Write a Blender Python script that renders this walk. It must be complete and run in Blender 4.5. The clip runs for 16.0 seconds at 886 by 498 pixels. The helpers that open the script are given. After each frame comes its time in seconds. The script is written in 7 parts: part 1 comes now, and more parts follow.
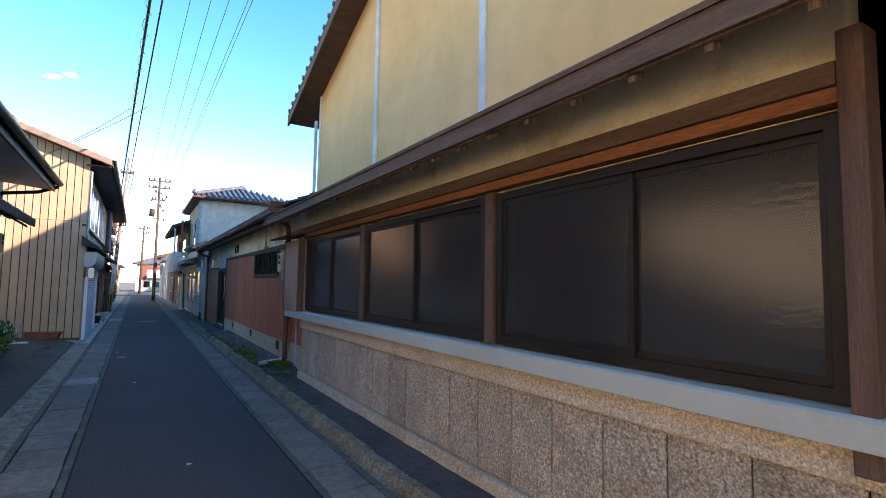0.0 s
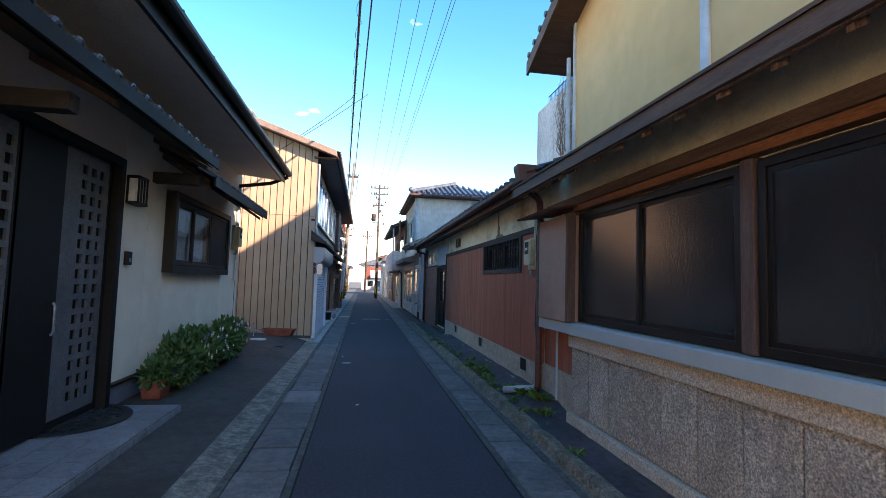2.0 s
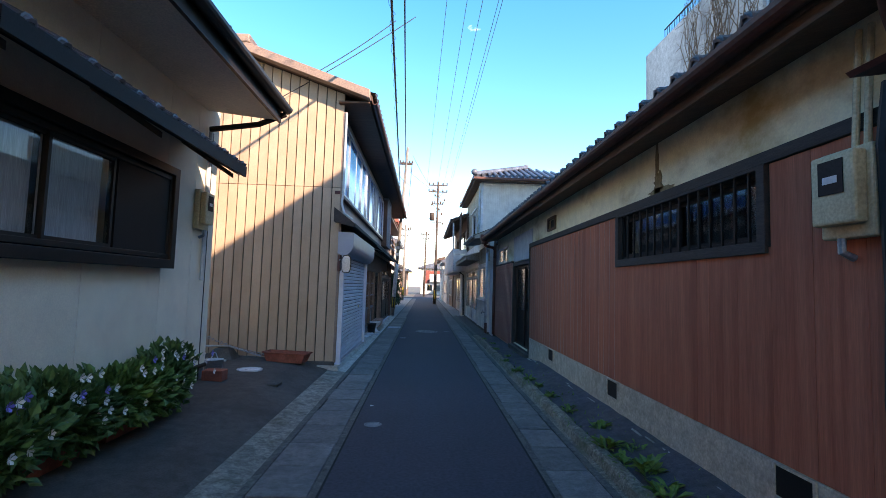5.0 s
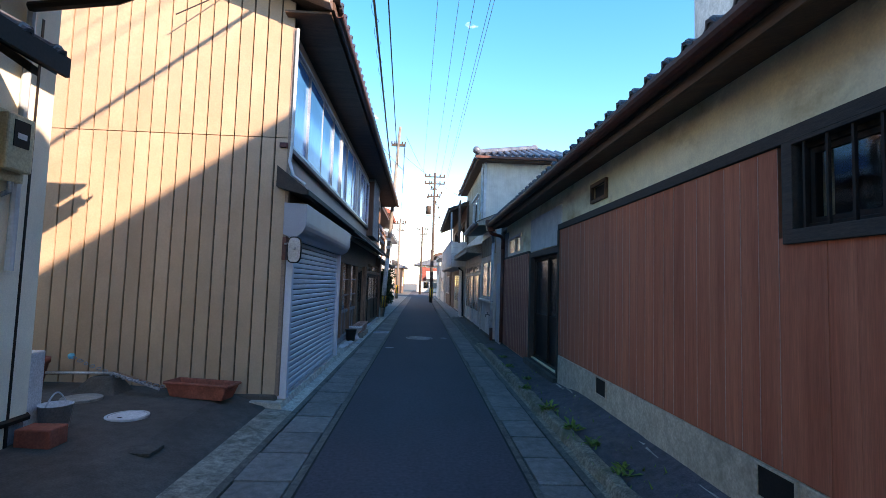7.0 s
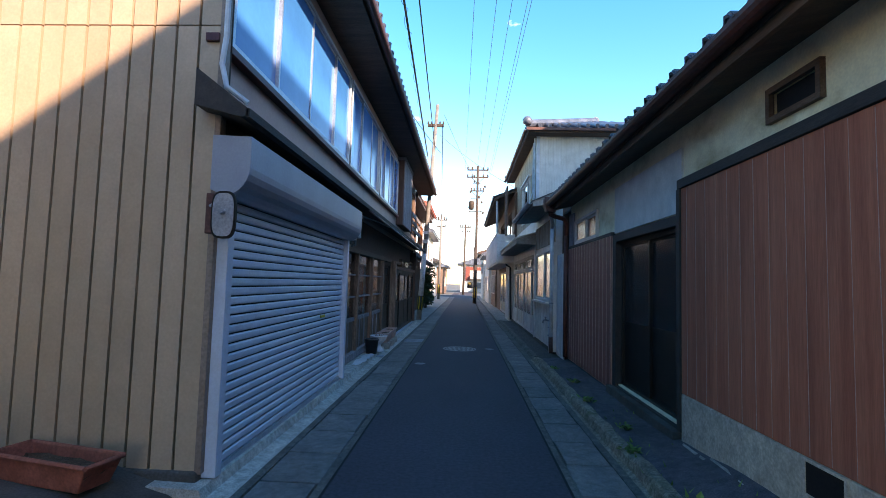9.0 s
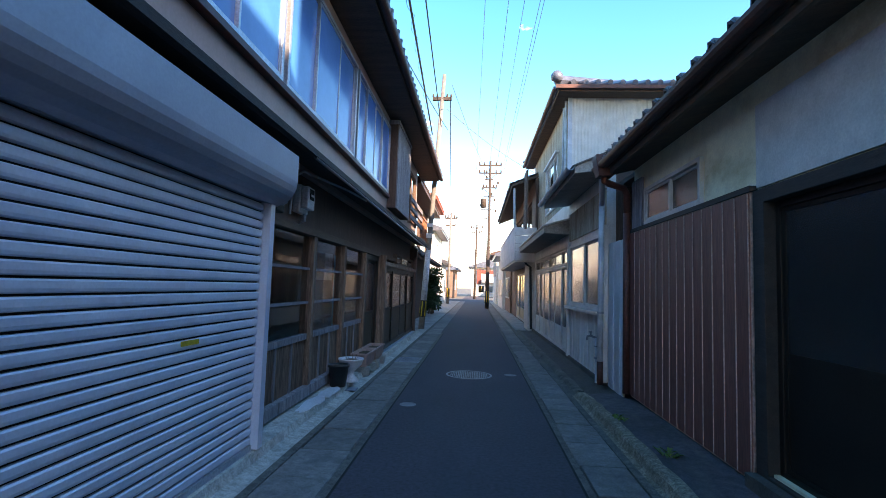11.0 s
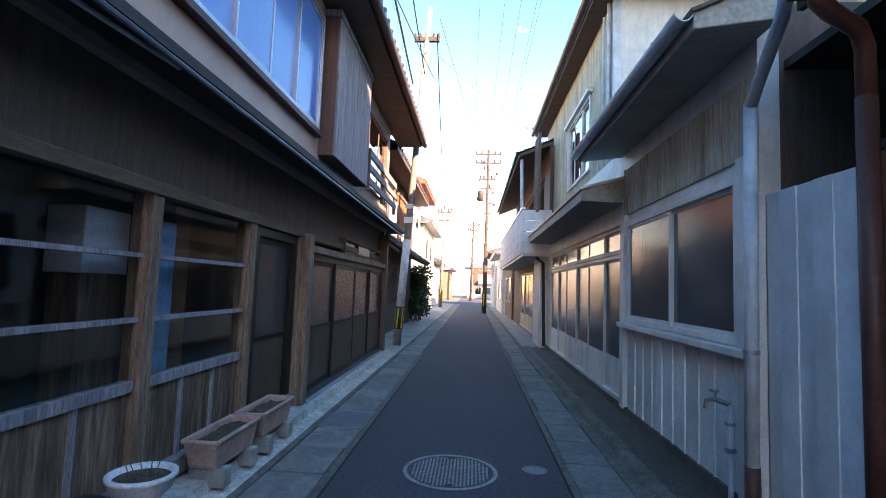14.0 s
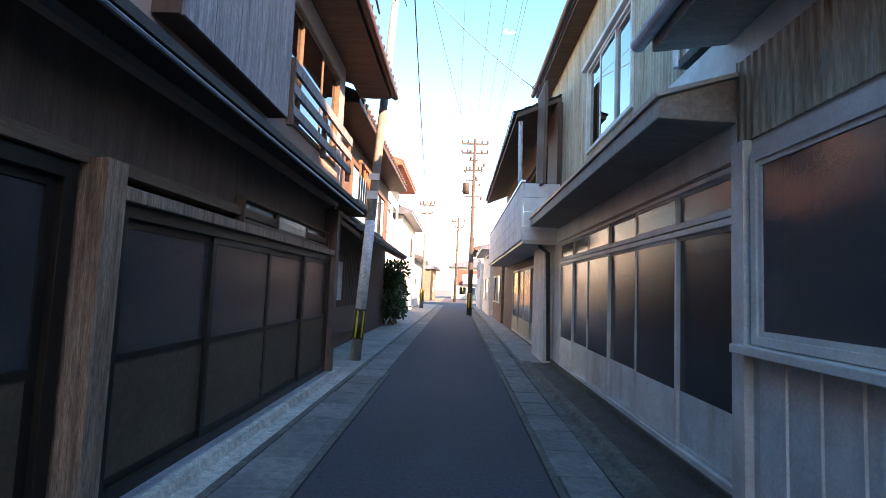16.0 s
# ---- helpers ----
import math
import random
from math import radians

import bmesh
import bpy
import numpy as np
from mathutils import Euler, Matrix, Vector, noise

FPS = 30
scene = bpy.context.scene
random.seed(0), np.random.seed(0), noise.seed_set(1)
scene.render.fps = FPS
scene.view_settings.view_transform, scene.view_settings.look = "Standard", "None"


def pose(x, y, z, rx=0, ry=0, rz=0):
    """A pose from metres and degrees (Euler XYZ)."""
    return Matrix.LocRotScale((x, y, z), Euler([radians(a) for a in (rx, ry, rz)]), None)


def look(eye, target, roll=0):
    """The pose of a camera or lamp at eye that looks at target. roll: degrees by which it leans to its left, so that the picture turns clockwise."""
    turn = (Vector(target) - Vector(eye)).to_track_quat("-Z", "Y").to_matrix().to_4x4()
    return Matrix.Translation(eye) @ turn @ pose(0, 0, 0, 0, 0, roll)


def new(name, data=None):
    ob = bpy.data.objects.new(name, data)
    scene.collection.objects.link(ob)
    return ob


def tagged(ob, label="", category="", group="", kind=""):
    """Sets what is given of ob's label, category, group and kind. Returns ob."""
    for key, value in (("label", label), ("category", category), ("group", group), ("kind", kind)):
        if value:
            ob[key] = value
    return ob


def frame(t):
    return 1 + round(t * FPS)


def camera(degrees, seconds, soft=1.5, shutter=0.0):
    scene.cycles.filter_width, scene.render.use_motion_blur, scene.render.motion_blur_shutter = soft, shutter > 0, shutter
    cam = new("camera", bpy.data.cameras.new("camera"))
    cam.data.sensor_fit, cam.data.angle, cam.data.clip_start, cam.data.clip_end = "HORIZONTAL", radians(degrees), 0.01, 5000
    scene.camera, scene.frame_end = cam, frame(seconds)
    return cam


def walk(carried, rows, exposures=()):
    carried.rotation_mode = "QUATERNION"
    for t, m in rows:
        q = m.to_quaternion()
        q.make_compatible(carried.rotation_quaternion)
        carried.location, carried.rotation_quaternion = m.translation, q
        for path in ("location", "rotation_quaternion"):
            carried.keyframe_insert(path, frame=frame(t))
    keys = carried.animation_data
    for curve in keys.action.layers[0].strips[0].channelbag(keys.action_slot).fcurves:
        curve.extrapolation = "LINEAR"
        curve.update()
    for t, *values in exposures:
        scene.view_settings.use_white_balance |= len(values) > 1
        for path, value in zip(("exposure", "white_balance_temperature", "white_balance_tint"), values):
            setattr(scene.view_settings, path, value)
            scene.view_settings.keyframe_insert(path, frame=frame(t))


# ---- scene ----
cam = camera(84.0, 16.0, soft=0.6)
PATH = [
    (0, (0.018, 0.944, 1.715), (1.068, 2.64, 1.863), 0.9),
    (0.5, (0.06, 1.743, 1.663), (0.972, 3.517, 1.814), 1.2),
    (1, (0.018, 2.547, 1.644), (0.768, 4.395, 1.792), 1.5),
    (1.5, (0.001, 3.348, 1.646), (0.53, 5.271, 1.788), 1.6),
    (2, (0.083, 4.139, 1.642), (0.398, 6.109, 1.779), 1.7),
    (2.5, (0.119, 4.935, 1.621), (0.253, 6.926, 1.758), 1.8),
    (3, (0.178, 5.696, 1.593), (0.224, 7.69, 1.739), 2.1),
    (3.5, (0.193, 6.408, 1.573), (0.224, 8.402, 1.723), 2.2),
    (4, (0.256, 7.084, 1.562), (0.278, 9.078, 1.714), 2.1),
    (4.2, (0.271, 7.362, 1.568), (0.303, 9.356, 1.721), 2.0),
    (6.3, (0.42, 10.457, 1.563), (0.519, 12.45, 1.702), 1.8),
    (6.5, (0.423, 10.717, 1.542), (0.524, 12.71, 1.681), 1.8),
    (7, (0.47, 11.419, 1.558), (0.555, 13.413, 1.697), 1.8),
    (7.5, (0.496, 12.146, 1.535), (0.524, 14.141, 1.674), 1.5),
    (8, (0.538, 12.827, 1.516), (0.521, 14.822, 1.653), 1.8),
    (8.5, (0.553, 13.481, 1.485), (0.498, 15.475, 1.622), 1.6),
    (9, (0.567, 14.157, 1.492), (0.474, 16.15, 1.627), 1.6),
    (9.2, (0.559, 14.433, 1.464), (0.462, 16.426, 1.601), 1.6),
    (11.3, (0.564, 17.662, 1.427), (0.421, 19.651, 1.577), 1.9),
    (11.5, (0.569, 17.915, 1.425), (0.427, 19.905, 1.575), 2.0),
    (12, (0.597, 18.617, 1.435), (0.457, 20.607, 1.584), 2.1),
    (12.5, (0.586, 19.305, 1.429), (0.451, 21.295, 1.579), 2.1),
    (13, (0.61, 19.972, 1.411), (0.476, 21.961, 1.562), 2.1),
    (13.5, (0.62, 20.668, 1.425), (0.493, 22.658, 1.576), 2.2),
    (14, (0.615, 21.386, 1.453), (0.488, 23.376, 1.608), 2.1),
    (14.5, (0.634, 22.114, 1.419), (0.512, 24.104, 1.577), 2.1),
    (15, (0.603, 22.883, 1.377), (0.49, 24.873, 1.535), 2.1),
    (15.5, (0.603, 23.584, 1.371), (0.514, 25.576, 1.532), 2.1),
    (16, (0.625, 24.304, 1.387), (0.56, 26.297, 1.546), 2.4),
]
walk(cam, [(t, look(eye, target, roll)) for t, eye, target, roll in PATH], [(0, 2.2, 8500, 27), (3.5, 2.2, 8500, 27), (8, 2.18, 8500, 27), (10, 2.4, 8800, 28), (12.5, 2.95, 10300, 33), (14, 3.25, 11300, 36), (16, 3.1, 11300, 36)])

# ---- light ----
SUN = Vector((1.0, -1.12, 0.7255)).normalized()
world = bpy.data.worlds.new("sky")
scene.world = world
world.use_nodes = True
wn, wl = world.node_tree.nodes, world.node_tree.links
sky = wn.new("ShaderNodeTexSky")
sky.sky_type = "NISHITA"
sky.sun_disc = False
sky.sun_elevation = math.asin(SUN.z)
sky.sun_rotation = math.atan2(SUN.x, SUN.y)
sky.air_density, sky.dust_density, sky.ozone_density = 1.0, 0.25, 1.6
wn["Background"].inputs["Strength"].default_value = 0.135
# a few thin white clouds
wtc = wn.new("ShaderNodeTexCoord")
wmap = wn.new("ShaderNodeMapping")
wmap.inputs["Scale"].default_value = (3.0, 3.0, 6.0)
wno = wn.new("ShaderNodeTexNoise")
wno.inputs["Scale"].default_value, wno.inputs["Detail"].default_value = 2.4, 8
wra = wn.new("ShaderNodeValToRGB")
wra.color_ramp.elements[0].position, wra.color_ramp.elements[1].position = 0.70, 0.84
wmx = wn.new("ShaderNodeMixRGB")
wmx.inputs["Color2"].default_value = (9, 9.5, 10, 1)
wl.new(wtc.outputs["Generated"], wmap.inputs["Vector"])
wl.new(wmap.outputs["Vector"], wno.inputs["Vector"])
wl.new(wno.outputs["Fac"], wra.inputs["Fac"])
wl.new(wra.outputs["Color"], wmx.inputs["Fac"])
whs = wn.new("ShaderNodeHueSaturation")
whs.inputs["Hue"].default_value, whs.inputs["Saturation"].default_value = 0.498, 1.46
wl.new(sky.outputs["Color"], whs.inputs["Color"])
wl.new(whs.outputs["Color"], wmx.inputs["Color1"])
wl.new(wmx.outputs["Color"], wn["Background"].inputs["Color"])

sun = new("sun", bpy.data.lights.new("sun", "SUN"))
sun.data.energy, sun.data.angle, sun.data.color = 2.85, radians(0.5), (1.0, 0.93, 0.82)
sun.matrix_world = look(SUN * 60, (0, 0, 0))


# ---- materials ----
def C(h):
    """An sRGB hex colour as linear values."""
    v = [int(h[n:n + 2], 16) / 255 for n in (0, 2, 4)]
    return tuple(c / 12.92 if c < 0.04045 else ((c + 0.055) / 1.055) ** 2.4 for c in v) + (1.0,)


def K(h, g):
    """A hex colour, g times as light."""
    r_, g_, b_, _ = C(h)
    return (min(r_ * g, 0.9), min(g_ * g, 0.9), min(b_ * g, 0.9), 1.0)


def surf(name, a, b, rough=0.8, big=1.0, fine=40.0, stretch=(1, 1, 1), bump=0.3, dist=0.006, metal=0.0, stain=None, amount=0.6,
         stain_scale=0.7, stain_stretch=(1, 1, 1), pieces=False, spec=0.4, fine_mix=0.45, vary=0.10, mid=9.0, mid_mix=0.45):
    """A painted, mineral or wooden surface: two colours at a large scale, grain at a fine one, stains with a shape of their own."""
    m = bpy.data.materials.new(name)
    m.use_nodes = True
    n, l = m.node_tree.nodes, m.node_tree.links
    out = n["Principled BSDF"]
    tc, mp = n.new("ShaderNodeTexCoord"), n.new("ShaderNodeMapping")
    mp.inputs["Scale"].default_value = stretch
    l.new(tc.outputs["Object"], mp.inputs["Vector"])
    base = tc.outputs["Object"]
    if pieces:
        info, add = n.new("ShaderNodeObjectInfo"), n.new("ShaderNodeVectorMath")
        add.operation = "MULTIPLY_ADD"
        add.inputs[1].default_value, comb = (1, 1, 1), n.new("ShaderNodeVectorMath")
        comb.operation = "SCALE"
        comb.inputs[0].default_value = (37.0, 23.0, 51.0)
        l.new(info.outputs["Random"], comb.inputs["Scale"])
        l.new(tc.outputs["Object"], add.inputs[0])
        l.new(comb.outputs["Vector"], add.inputs[2])
        l.new(add.outputs["Vector"], mp.inputs["Vector"])
        base = add.outputs["Vector"]
    big_n, fine_n = n.new("ShaderNodeTexNoise"), n.new("ShaderNodeTexNoise")
    big_n.inputs["Scale"].default_value, big_n.inputs["Detail"].default_value = big, 6
    fine_n.inputs["Scale"].default_value, fine_n.inputs["Detail"].default_value = fine, 4
    l.new(mp.outputs["Vector"], big_n.inputs["Vector"])
    l.new(mp.outputs["Vector"], fine_n.inputs["Vector"])
    ramp = n.new("ShaderNodeValToRGB")
    ramp.color_ramp.elements[0].position, ramp.color_ramp.elements[1].position = 0.32, 0.68
    ramp.color_ramp.elements[0].color, ramp.color_ramp.elements[1].color = a, b
    l.new(big_n.outputs["Fac"], ramp.inputs["Fac"])
    gr = n.new("ShaderNodeValToRGB")
    gr.color_ramp.elements[0].position, gr.color_ramp.elements[1].position = 0.3, 0.7
    gr.color_ramp.elements[0].color, gr.color_ramp.elements[1].color = (0.5, 0.5, 0.5, 1), (1.4, 1.4, 1.4, 1)
    l.new(fine_n.outputs["Fac"], gr.inputs["Fac"])
    mul = n.new("ShaderNodeMixRGB")
    mul.blend_type = "MULTIPLY"
    mul.inputs["Fac"].default_value = fine_mix
    l.new(ramp.outputs["Color"], mul.inputs["Color1"])
    l.new(gr.outputs["Color"], mul.inputs["Color2"])
    mid_n, mr, mm = n.new("ShaderNodeTexNoise"), n.new("ShaderNodeValToRGB"), n.new("ShaderNodeMixRGB")
    mid_n.inputs["Scale"].default_value, mid_n.inputs["Detail"].default_value, mid_n.inputs["Roughness"].default_value = mid, 9, 0.7
    l.new(mp.outputs["Vector"], mid_n.inputs["Vector"])
    mr.color_ramp.elements[0].position, mr.color_ramp.elements[1].position = 0.36, 0.64
    mr.color_ramp.elements[0].color, mr.color_ramp.elements[1].color = (0.5, 0.5, 0.5, 1), (1.4, 1.4, 1.4, 1)
    l.new(mid_n.outputs["Fac"], mr.inputs["Fac"])
    mm.blend_type = "MULTIPLY"
    mm.inputs["Fac"].default_value = mid_mix
    l.new(mul.outputs["Color"], mm.inputs["Color1"])
    l.new(mr.outputs["Color"], mm.inputs["Color2"])
    col = mm.outputs["Color"]
    if pieces:
        hs, vr = n.new("ShaderNodeHueSaturation"), n.new("ShaderNodeMapRange")
        vr.inputs["To Min"].default_value, vr.inputs["To Max"].default_value = 1 - vary, 1 + vary
        l.new(info.outputs["Random"], vr.inputs["Value"])
        l.new(vr.outputs["Result"], hs.inputs["Value"])
        l.new(col, hs.inputs["Color"])
        col = hs.outputs["Color"]
    if stain:
        sm, sn, sr, mx = n.new("ShaderNodeMapping"), n.new("ShaderNodeTexNoise"), n.new("ShaderNodeValToRGB"), n.new("ShaderNodeMixRGB")
        sm.inputs["Scale"].default_value = stain_stretch
        sn.inputs["Scale"].default_value, sn.inputs["Detail"].default_value = stain_scale, 8
        sn.inputs["Roughness"].default_value = 0.65
        sr.color_ramp.elements[0].position, sr.color_ramp.elements[1].position = 0.52, 0.72
        sr.color_ramp.elements[1].color = (amount, amount, amount, 1)
        mx.inputs["Color2"].default_value = stain
        l.new(base, sm.inputs["Vector"])
        l.new(sm.outputs["Vector"], sn.inputs["Vector"])
        l.new(sn.outputs["Fac"], sr.inputs["Fac"])
        l.new(sr.outputs["Color"], mx.inputs["Fac"])
        l.new(col, mx.inputs["Color1"])
        col = mx.outputs["Color"]
    l.new(col, out.inputs["Base Color"])
    rr = n.new("ShaderNodeMapRange")
    rr.inputs["To Min"].default_value, rr.inputs["To Max"].default_value = max(0.03, rough - 0.12), min(1.0, rough + 0.12)
    l.new(big_n.outputs["Fac"], rr.inputs["Value"])
    l.new(rr.outputs["Result"], out.inputs["Roughness"])
    out.inputs["Metallic"].default_value = metal
    out.inputs["Specular IOR Level"].default_value = spec
    if bump:
        bp = n.new("ShaderNodeBump")
        bp.inputs["Strength"].default_value, bp.inputs["Distance"].default_value = bump, dist
        l.new(fine_n.outputs["Fac"], bp.inputs["Height"])
        l.new(bp.outputs["Normal"], out.inputs["Normal"])
    return m


def glass(name, tint=(0.75, 0.78, 0.78, 1), rough=0.02, ior=1.5, ripple=0.0, scale=60.0, boost=0.0, thin=False):
    """Window glass: a sharp or soft reflection over a clear, tinted body."""
    m = bpy.data.materials.new(name)
    m.use_nodes = True
    n, l = m.node_tree.nodes, m.node_tree.links
    n.remove(n["Principled BSDF"])
    fr, gl, tr, mx = n.new("ShaderNodeFresnel"), n.new("ShaderNodeBsdfGlossy"), n.new("ShaderNodeBsdfTransparent"), n.new("ShaderNodeMixShader")
    fr.inputs["IOR"].default_value = ior
    gl.inputs["Roughness"].default_value = rough
    tr.inputs["Color"].default_value = tint
    fac = fr.outputs["Fac"]
    if thin:
        lw, pw, ml = n.new("ShaderNodeLayerWeight"), n.new("ShaderNodeMath"), n.new("ShaderNodeMath")
        lw.inputs["Blend"].default_value = 0.5
        pw.operation, ml.operation = "POWER", "MULTIPLY_ADD"
        pw.inputs[1].default_value, ml.inputs[1].default_value, ml.inputs[2].default_value = 5.0, 0.96, 0.04
        l.new(lw.outputs["Facing"], pw.inputs[0])
        l.new(pw.outputs["Value"], ml.inputs[0])
        fac = ml.outputs["Value"]
    if boost:
        ad = n.new("ShaderNodeMath")
        ad.operation = "ADD"
        ad.use_clamp = True
        ad.inputs[1].default_value = boost
        l.new(fac, ad.inputs[0])
        fac = ad.outputs["Value"]
    l.new(fac, mx.inputs["Fac"])
    l.new(tr.outputs["BSDF"], mx.inputs[1])
    l.new(gl.outputs["BSDF"], mx.inputs[2])
    l.new(mx.outputs["Shader"], n["Material Output"].inputs["Surface"])
    if ripple:
        tc, no, bp = n.new("ShaderNodeTexCoord"), n.new("ShaderNodeTexNoise"), n.new("ShaderNodeBump")
        no.inputs["Scale"].default_value, no.inputs["Detail"].default_value = scale, 3
        bp.inputs["Strength"].default_value, bp.inputs["Distance"].default_value = ripple, 0.004
        l.new(tc.outputs["Object"], no.inputs["Vector"])
        l.new(no.outputs["Fac"], bp.inputs["Height"])
        l.new(bp.outputs["Normal"], gl.inputs["Normal"])
        l.new(bp.outputs["Normal"], fr.inputs["Normal"])
    return m


def frosted(name, colour, rough=0.25, ripple=0.25, scale=90.0, spec=0.5):
    """Frosted or patterned glass that lets little be seen of the dark room behind."""
    m = bpy.data.materials.new(name)
    m.use_nodes = True
    n, l = m.node_tree.nodes, m.node_tree.links
    out = n["Principled BSDF"]
    out.inputs["Base Color"].default_value = colour
    out.inputs["Transmission Weight"].default_value = 0.75
    out.inputs["Roughness"].default_value = rough
    out.inputs["Specular IOR Level"].default_value = spec
    tc, no, bp = n.new("ShaderNodeTexCoord"), n.new("ShaderNodeTexNoise"), n.new("ShaderNodeBump")
    no.inputs["Scale"].default_value, no.inputs["Detail"].default_value = scale, 3
    bp.inputs["Strength"].default_value, bp.inputs["Distance"].default_value = ripple, 0.004
    l.new(tc.outputs["Object"], no.inputs["Vector"])
    l.new(no.outputs["Fac"], bp.inputs["Height"])
    l.new(bp.outputs["Normal"], out.inputs["Normal"])
    return m


ASPHALT = surf("asphalt", C("3f3b42"), C("4b474e"), 0.88, 0.5, 180, bump=0.5, dist=0.004, stain=C("353439"), amount=0.5, stain_scale=0.9, stain_stretch=(2, 0.3, 1), fine_mix=0.6, mid=30, mid_mix=0.7)
EARTH = surf("earth", C("5f5b55"), C("77726a"), 0.95, 0.4, 30)
CONC = surf("concrete", C("86847f"), C("a3a099"), 0.9, 1.5, 90, stain=C("5c5a55"), amount=0.6, stain_scale=2.2)
CONC_DARK = surf("dark_concrete", K("4c4a47", 0.8), K("66625d", 0.8), 0.92, 1.2, 60, bump=0.5, stain=K("35332f", 0.8), amount=0.7, stain_scale=1.6)
LID = surf("lid_concrete", C("6d6865"), C("827c77"), 0.88, 2.5, 110, stain=C("545357"), amount=0.6, stain_scale=3.0, pieces=True, vary=0.16, fine_mix=0.6, mid=14, mid_mix=0.5)
PEBBLE = surf("pebbled_kerb", K("5f5b54", 1.45), K("8b857a", 1.45), 0.92, 8.0, 120, bump=0.9, dist=0.012, stain=K("4a4a35", 0.85), amount=0.6, stain_scale=3.0, fine_mix=0.8, mid=22, mid_mix=0.8)
MOSSY = surf("mossy_kerb", C("776c5f"), C("9a8d7c"), 0.93, 4.0, 70, bump=0.9, dist=0.015, stain=C("4c5230"), amount=0.8, stain_scale=3.0, fine_mix=0.9, mid=22, mid_mix=0.9)
CANOPY_BOARD = surf("canopy_board", C("948a83"), C("a59b93"), 0.7, 1.0, 20, stretch=(1.5, 12, 1.5), bump=0.1, stain=C("6f6660"), amount=0.5, stain_scale=1.5)
PIPE_DULL = surf("dull_pipe", C("63676d"), C("767a80"), 0.45, 4, 40, bump=0.05)
THRESHOLD = surf("worn_threshold", C("a9a49c"), C("c4bfb6"), 0.9, 2.2, 90, bump=0.4, stain=C("6e6860"), amount=0.6, stain_scale=2.4, fine_mix=0.6, mid=14, mid_mix=0.6)
MUD = surf("mud_stain", C("7d6646"), C("a08a66"), 0.95, 6, 40, bump=0.4)
JOINT = surf("dark_joint", C("1c1b1a"), C("2a2826"), 0.95)
FORECOURT = surf("forecourt_concrete", K("57534f", 0.64), K("6c6762", 0.64), 0.9, 0.9, 70, stain=K("45423f", 0.6), amount=0.6, stain_scale=1.2)
TILE = surf("pale_tile", K("a9abb0", 0.62), K("bcbdc0", 0.62), 0.35, 4, 40, bump=0.05, pieces=True)
STONE = surf("rough_stone", C("c4ae9b"), C("dccab8"), 0.95, 3, 75, bump=1.0, dist=0.03, stain=C("84756a"), amount=0.5, stain_scale=5, pieces=True, fine_mix=1.0, mid=42, mid_mix=1.0)
STONE_BAND = surf("dressed_stone", C("c4b19d"), C("d6c5b2"), 0.9, 2, 90, bump=0.4, stain=C("94856f"), amount=0.4, fine_mix=0.9, mid=40, mid_mix=0.7)
SILL = surf("sill_metal", C("aeb6b4"), C("bbc2bf"), 0.45, 1.0, 60, bump=0.03, stain=C("949c96"), amount=0.5, stain_scale=3, fine_mix=0.08, mid=3.0, mid_mix=0.12)
YELLOW = surf("ochre_plaster", C("ecb37a"), C("f2be8a"), 0.92, 0.5, 120, bump=0.2, stain=C("c99c60"), amount=0.35, stain_scale=1.0, stain_stretch=(1, 1, 0.3), fine_mix=0.2, mid=3.0, mid_mix=0.12)
WHITE_TRIM = surf("white_trim", C("c9c5c6"), C("dad7d6"), 0.7, 2, 60, bump=0.1, stain=C("a19c9c"), amount=0.5, stain_scale=3, stain_stretch=(1, 1, 0.3), fine_mix=0.15, mid=4.0, mid_mix=0.18)
DARK_WOOD = surf("dark_wood", C("5a4438"), C("735a4b"), 0.75, 1.5, 25, stretch=(12, 1.2, 12), bump=0.4)
DARK_WOOD_V = surf("dark_wood_upright", C("5a4139"), C("70554b"), 0.75, 1.5, 25, stretch=(12, 12, 1.0), bump=0.4)
OLD_WOOD = surf("weathered_wood", C("805f4f"), C("9e7f6c"), 0.85, 1.5, 22, stretch=(14, 14, 0.9), bump=0.7, stain=C("4a3a31"), amount=0.8, stain_scale=2.0, stain_stretch=(6, 6, 0.4), fine_mix=0.8, mid=6, mid_mix=0.8)
GREY_WOOD = surf("grey_board", C("777376"), C("979296"), 0.88, 1.2, 20, stretch=(14, 14, 0.8), bump=0.6, stain=C("453d39"), amount=0.7, stain_scale=2, stain_stretch=(4, 4, 0.4), pieces=True, fine_mix=0.7, mid=6, mid_mix=0.7)
BOARD = surf("skirting_board", C("644a3d"), C("8a6957"), 0.8, 2.2, 9, stretch=(5, 5, 0.55), bump=0.7, stain=C("302319"), amount=0.75, stain_scale=2, stain_stretch=(5, 5, 0.6), pieces=True, fine_mix=0.8, mid=5, mid_mix=0.9)
ORANGE_WOOD = surf("orange_wood", C("8a5436"), C("a06849"), 0.65, 1.2, 18, stretch=(12, 1.0, 12), bump=0.3)
SOFFIT = surf("brown_soffit", C("574238"), C("6d5549"), 0.8, 1.0, 20, stretch=(1.5, 12, 1.5), bump=0.3)
RED_SIDING = surf("red_siding", C("ae5b42"), C("c06d52"), 0.8, 1.3, 26, stretch=(1, 9, 0.35), bump=0.15, stain=C("86422f"), amount=0.6, stain_scale=1.6, stain_stretch=(1, 3, 0.35), pieces=True, fine_mix=0.3, vary=0.07, mid=5, mid_mix=0.3)
RED_PALE = surf("pale_crack", C("bb8e80"), C("c99f92"), 0.8)
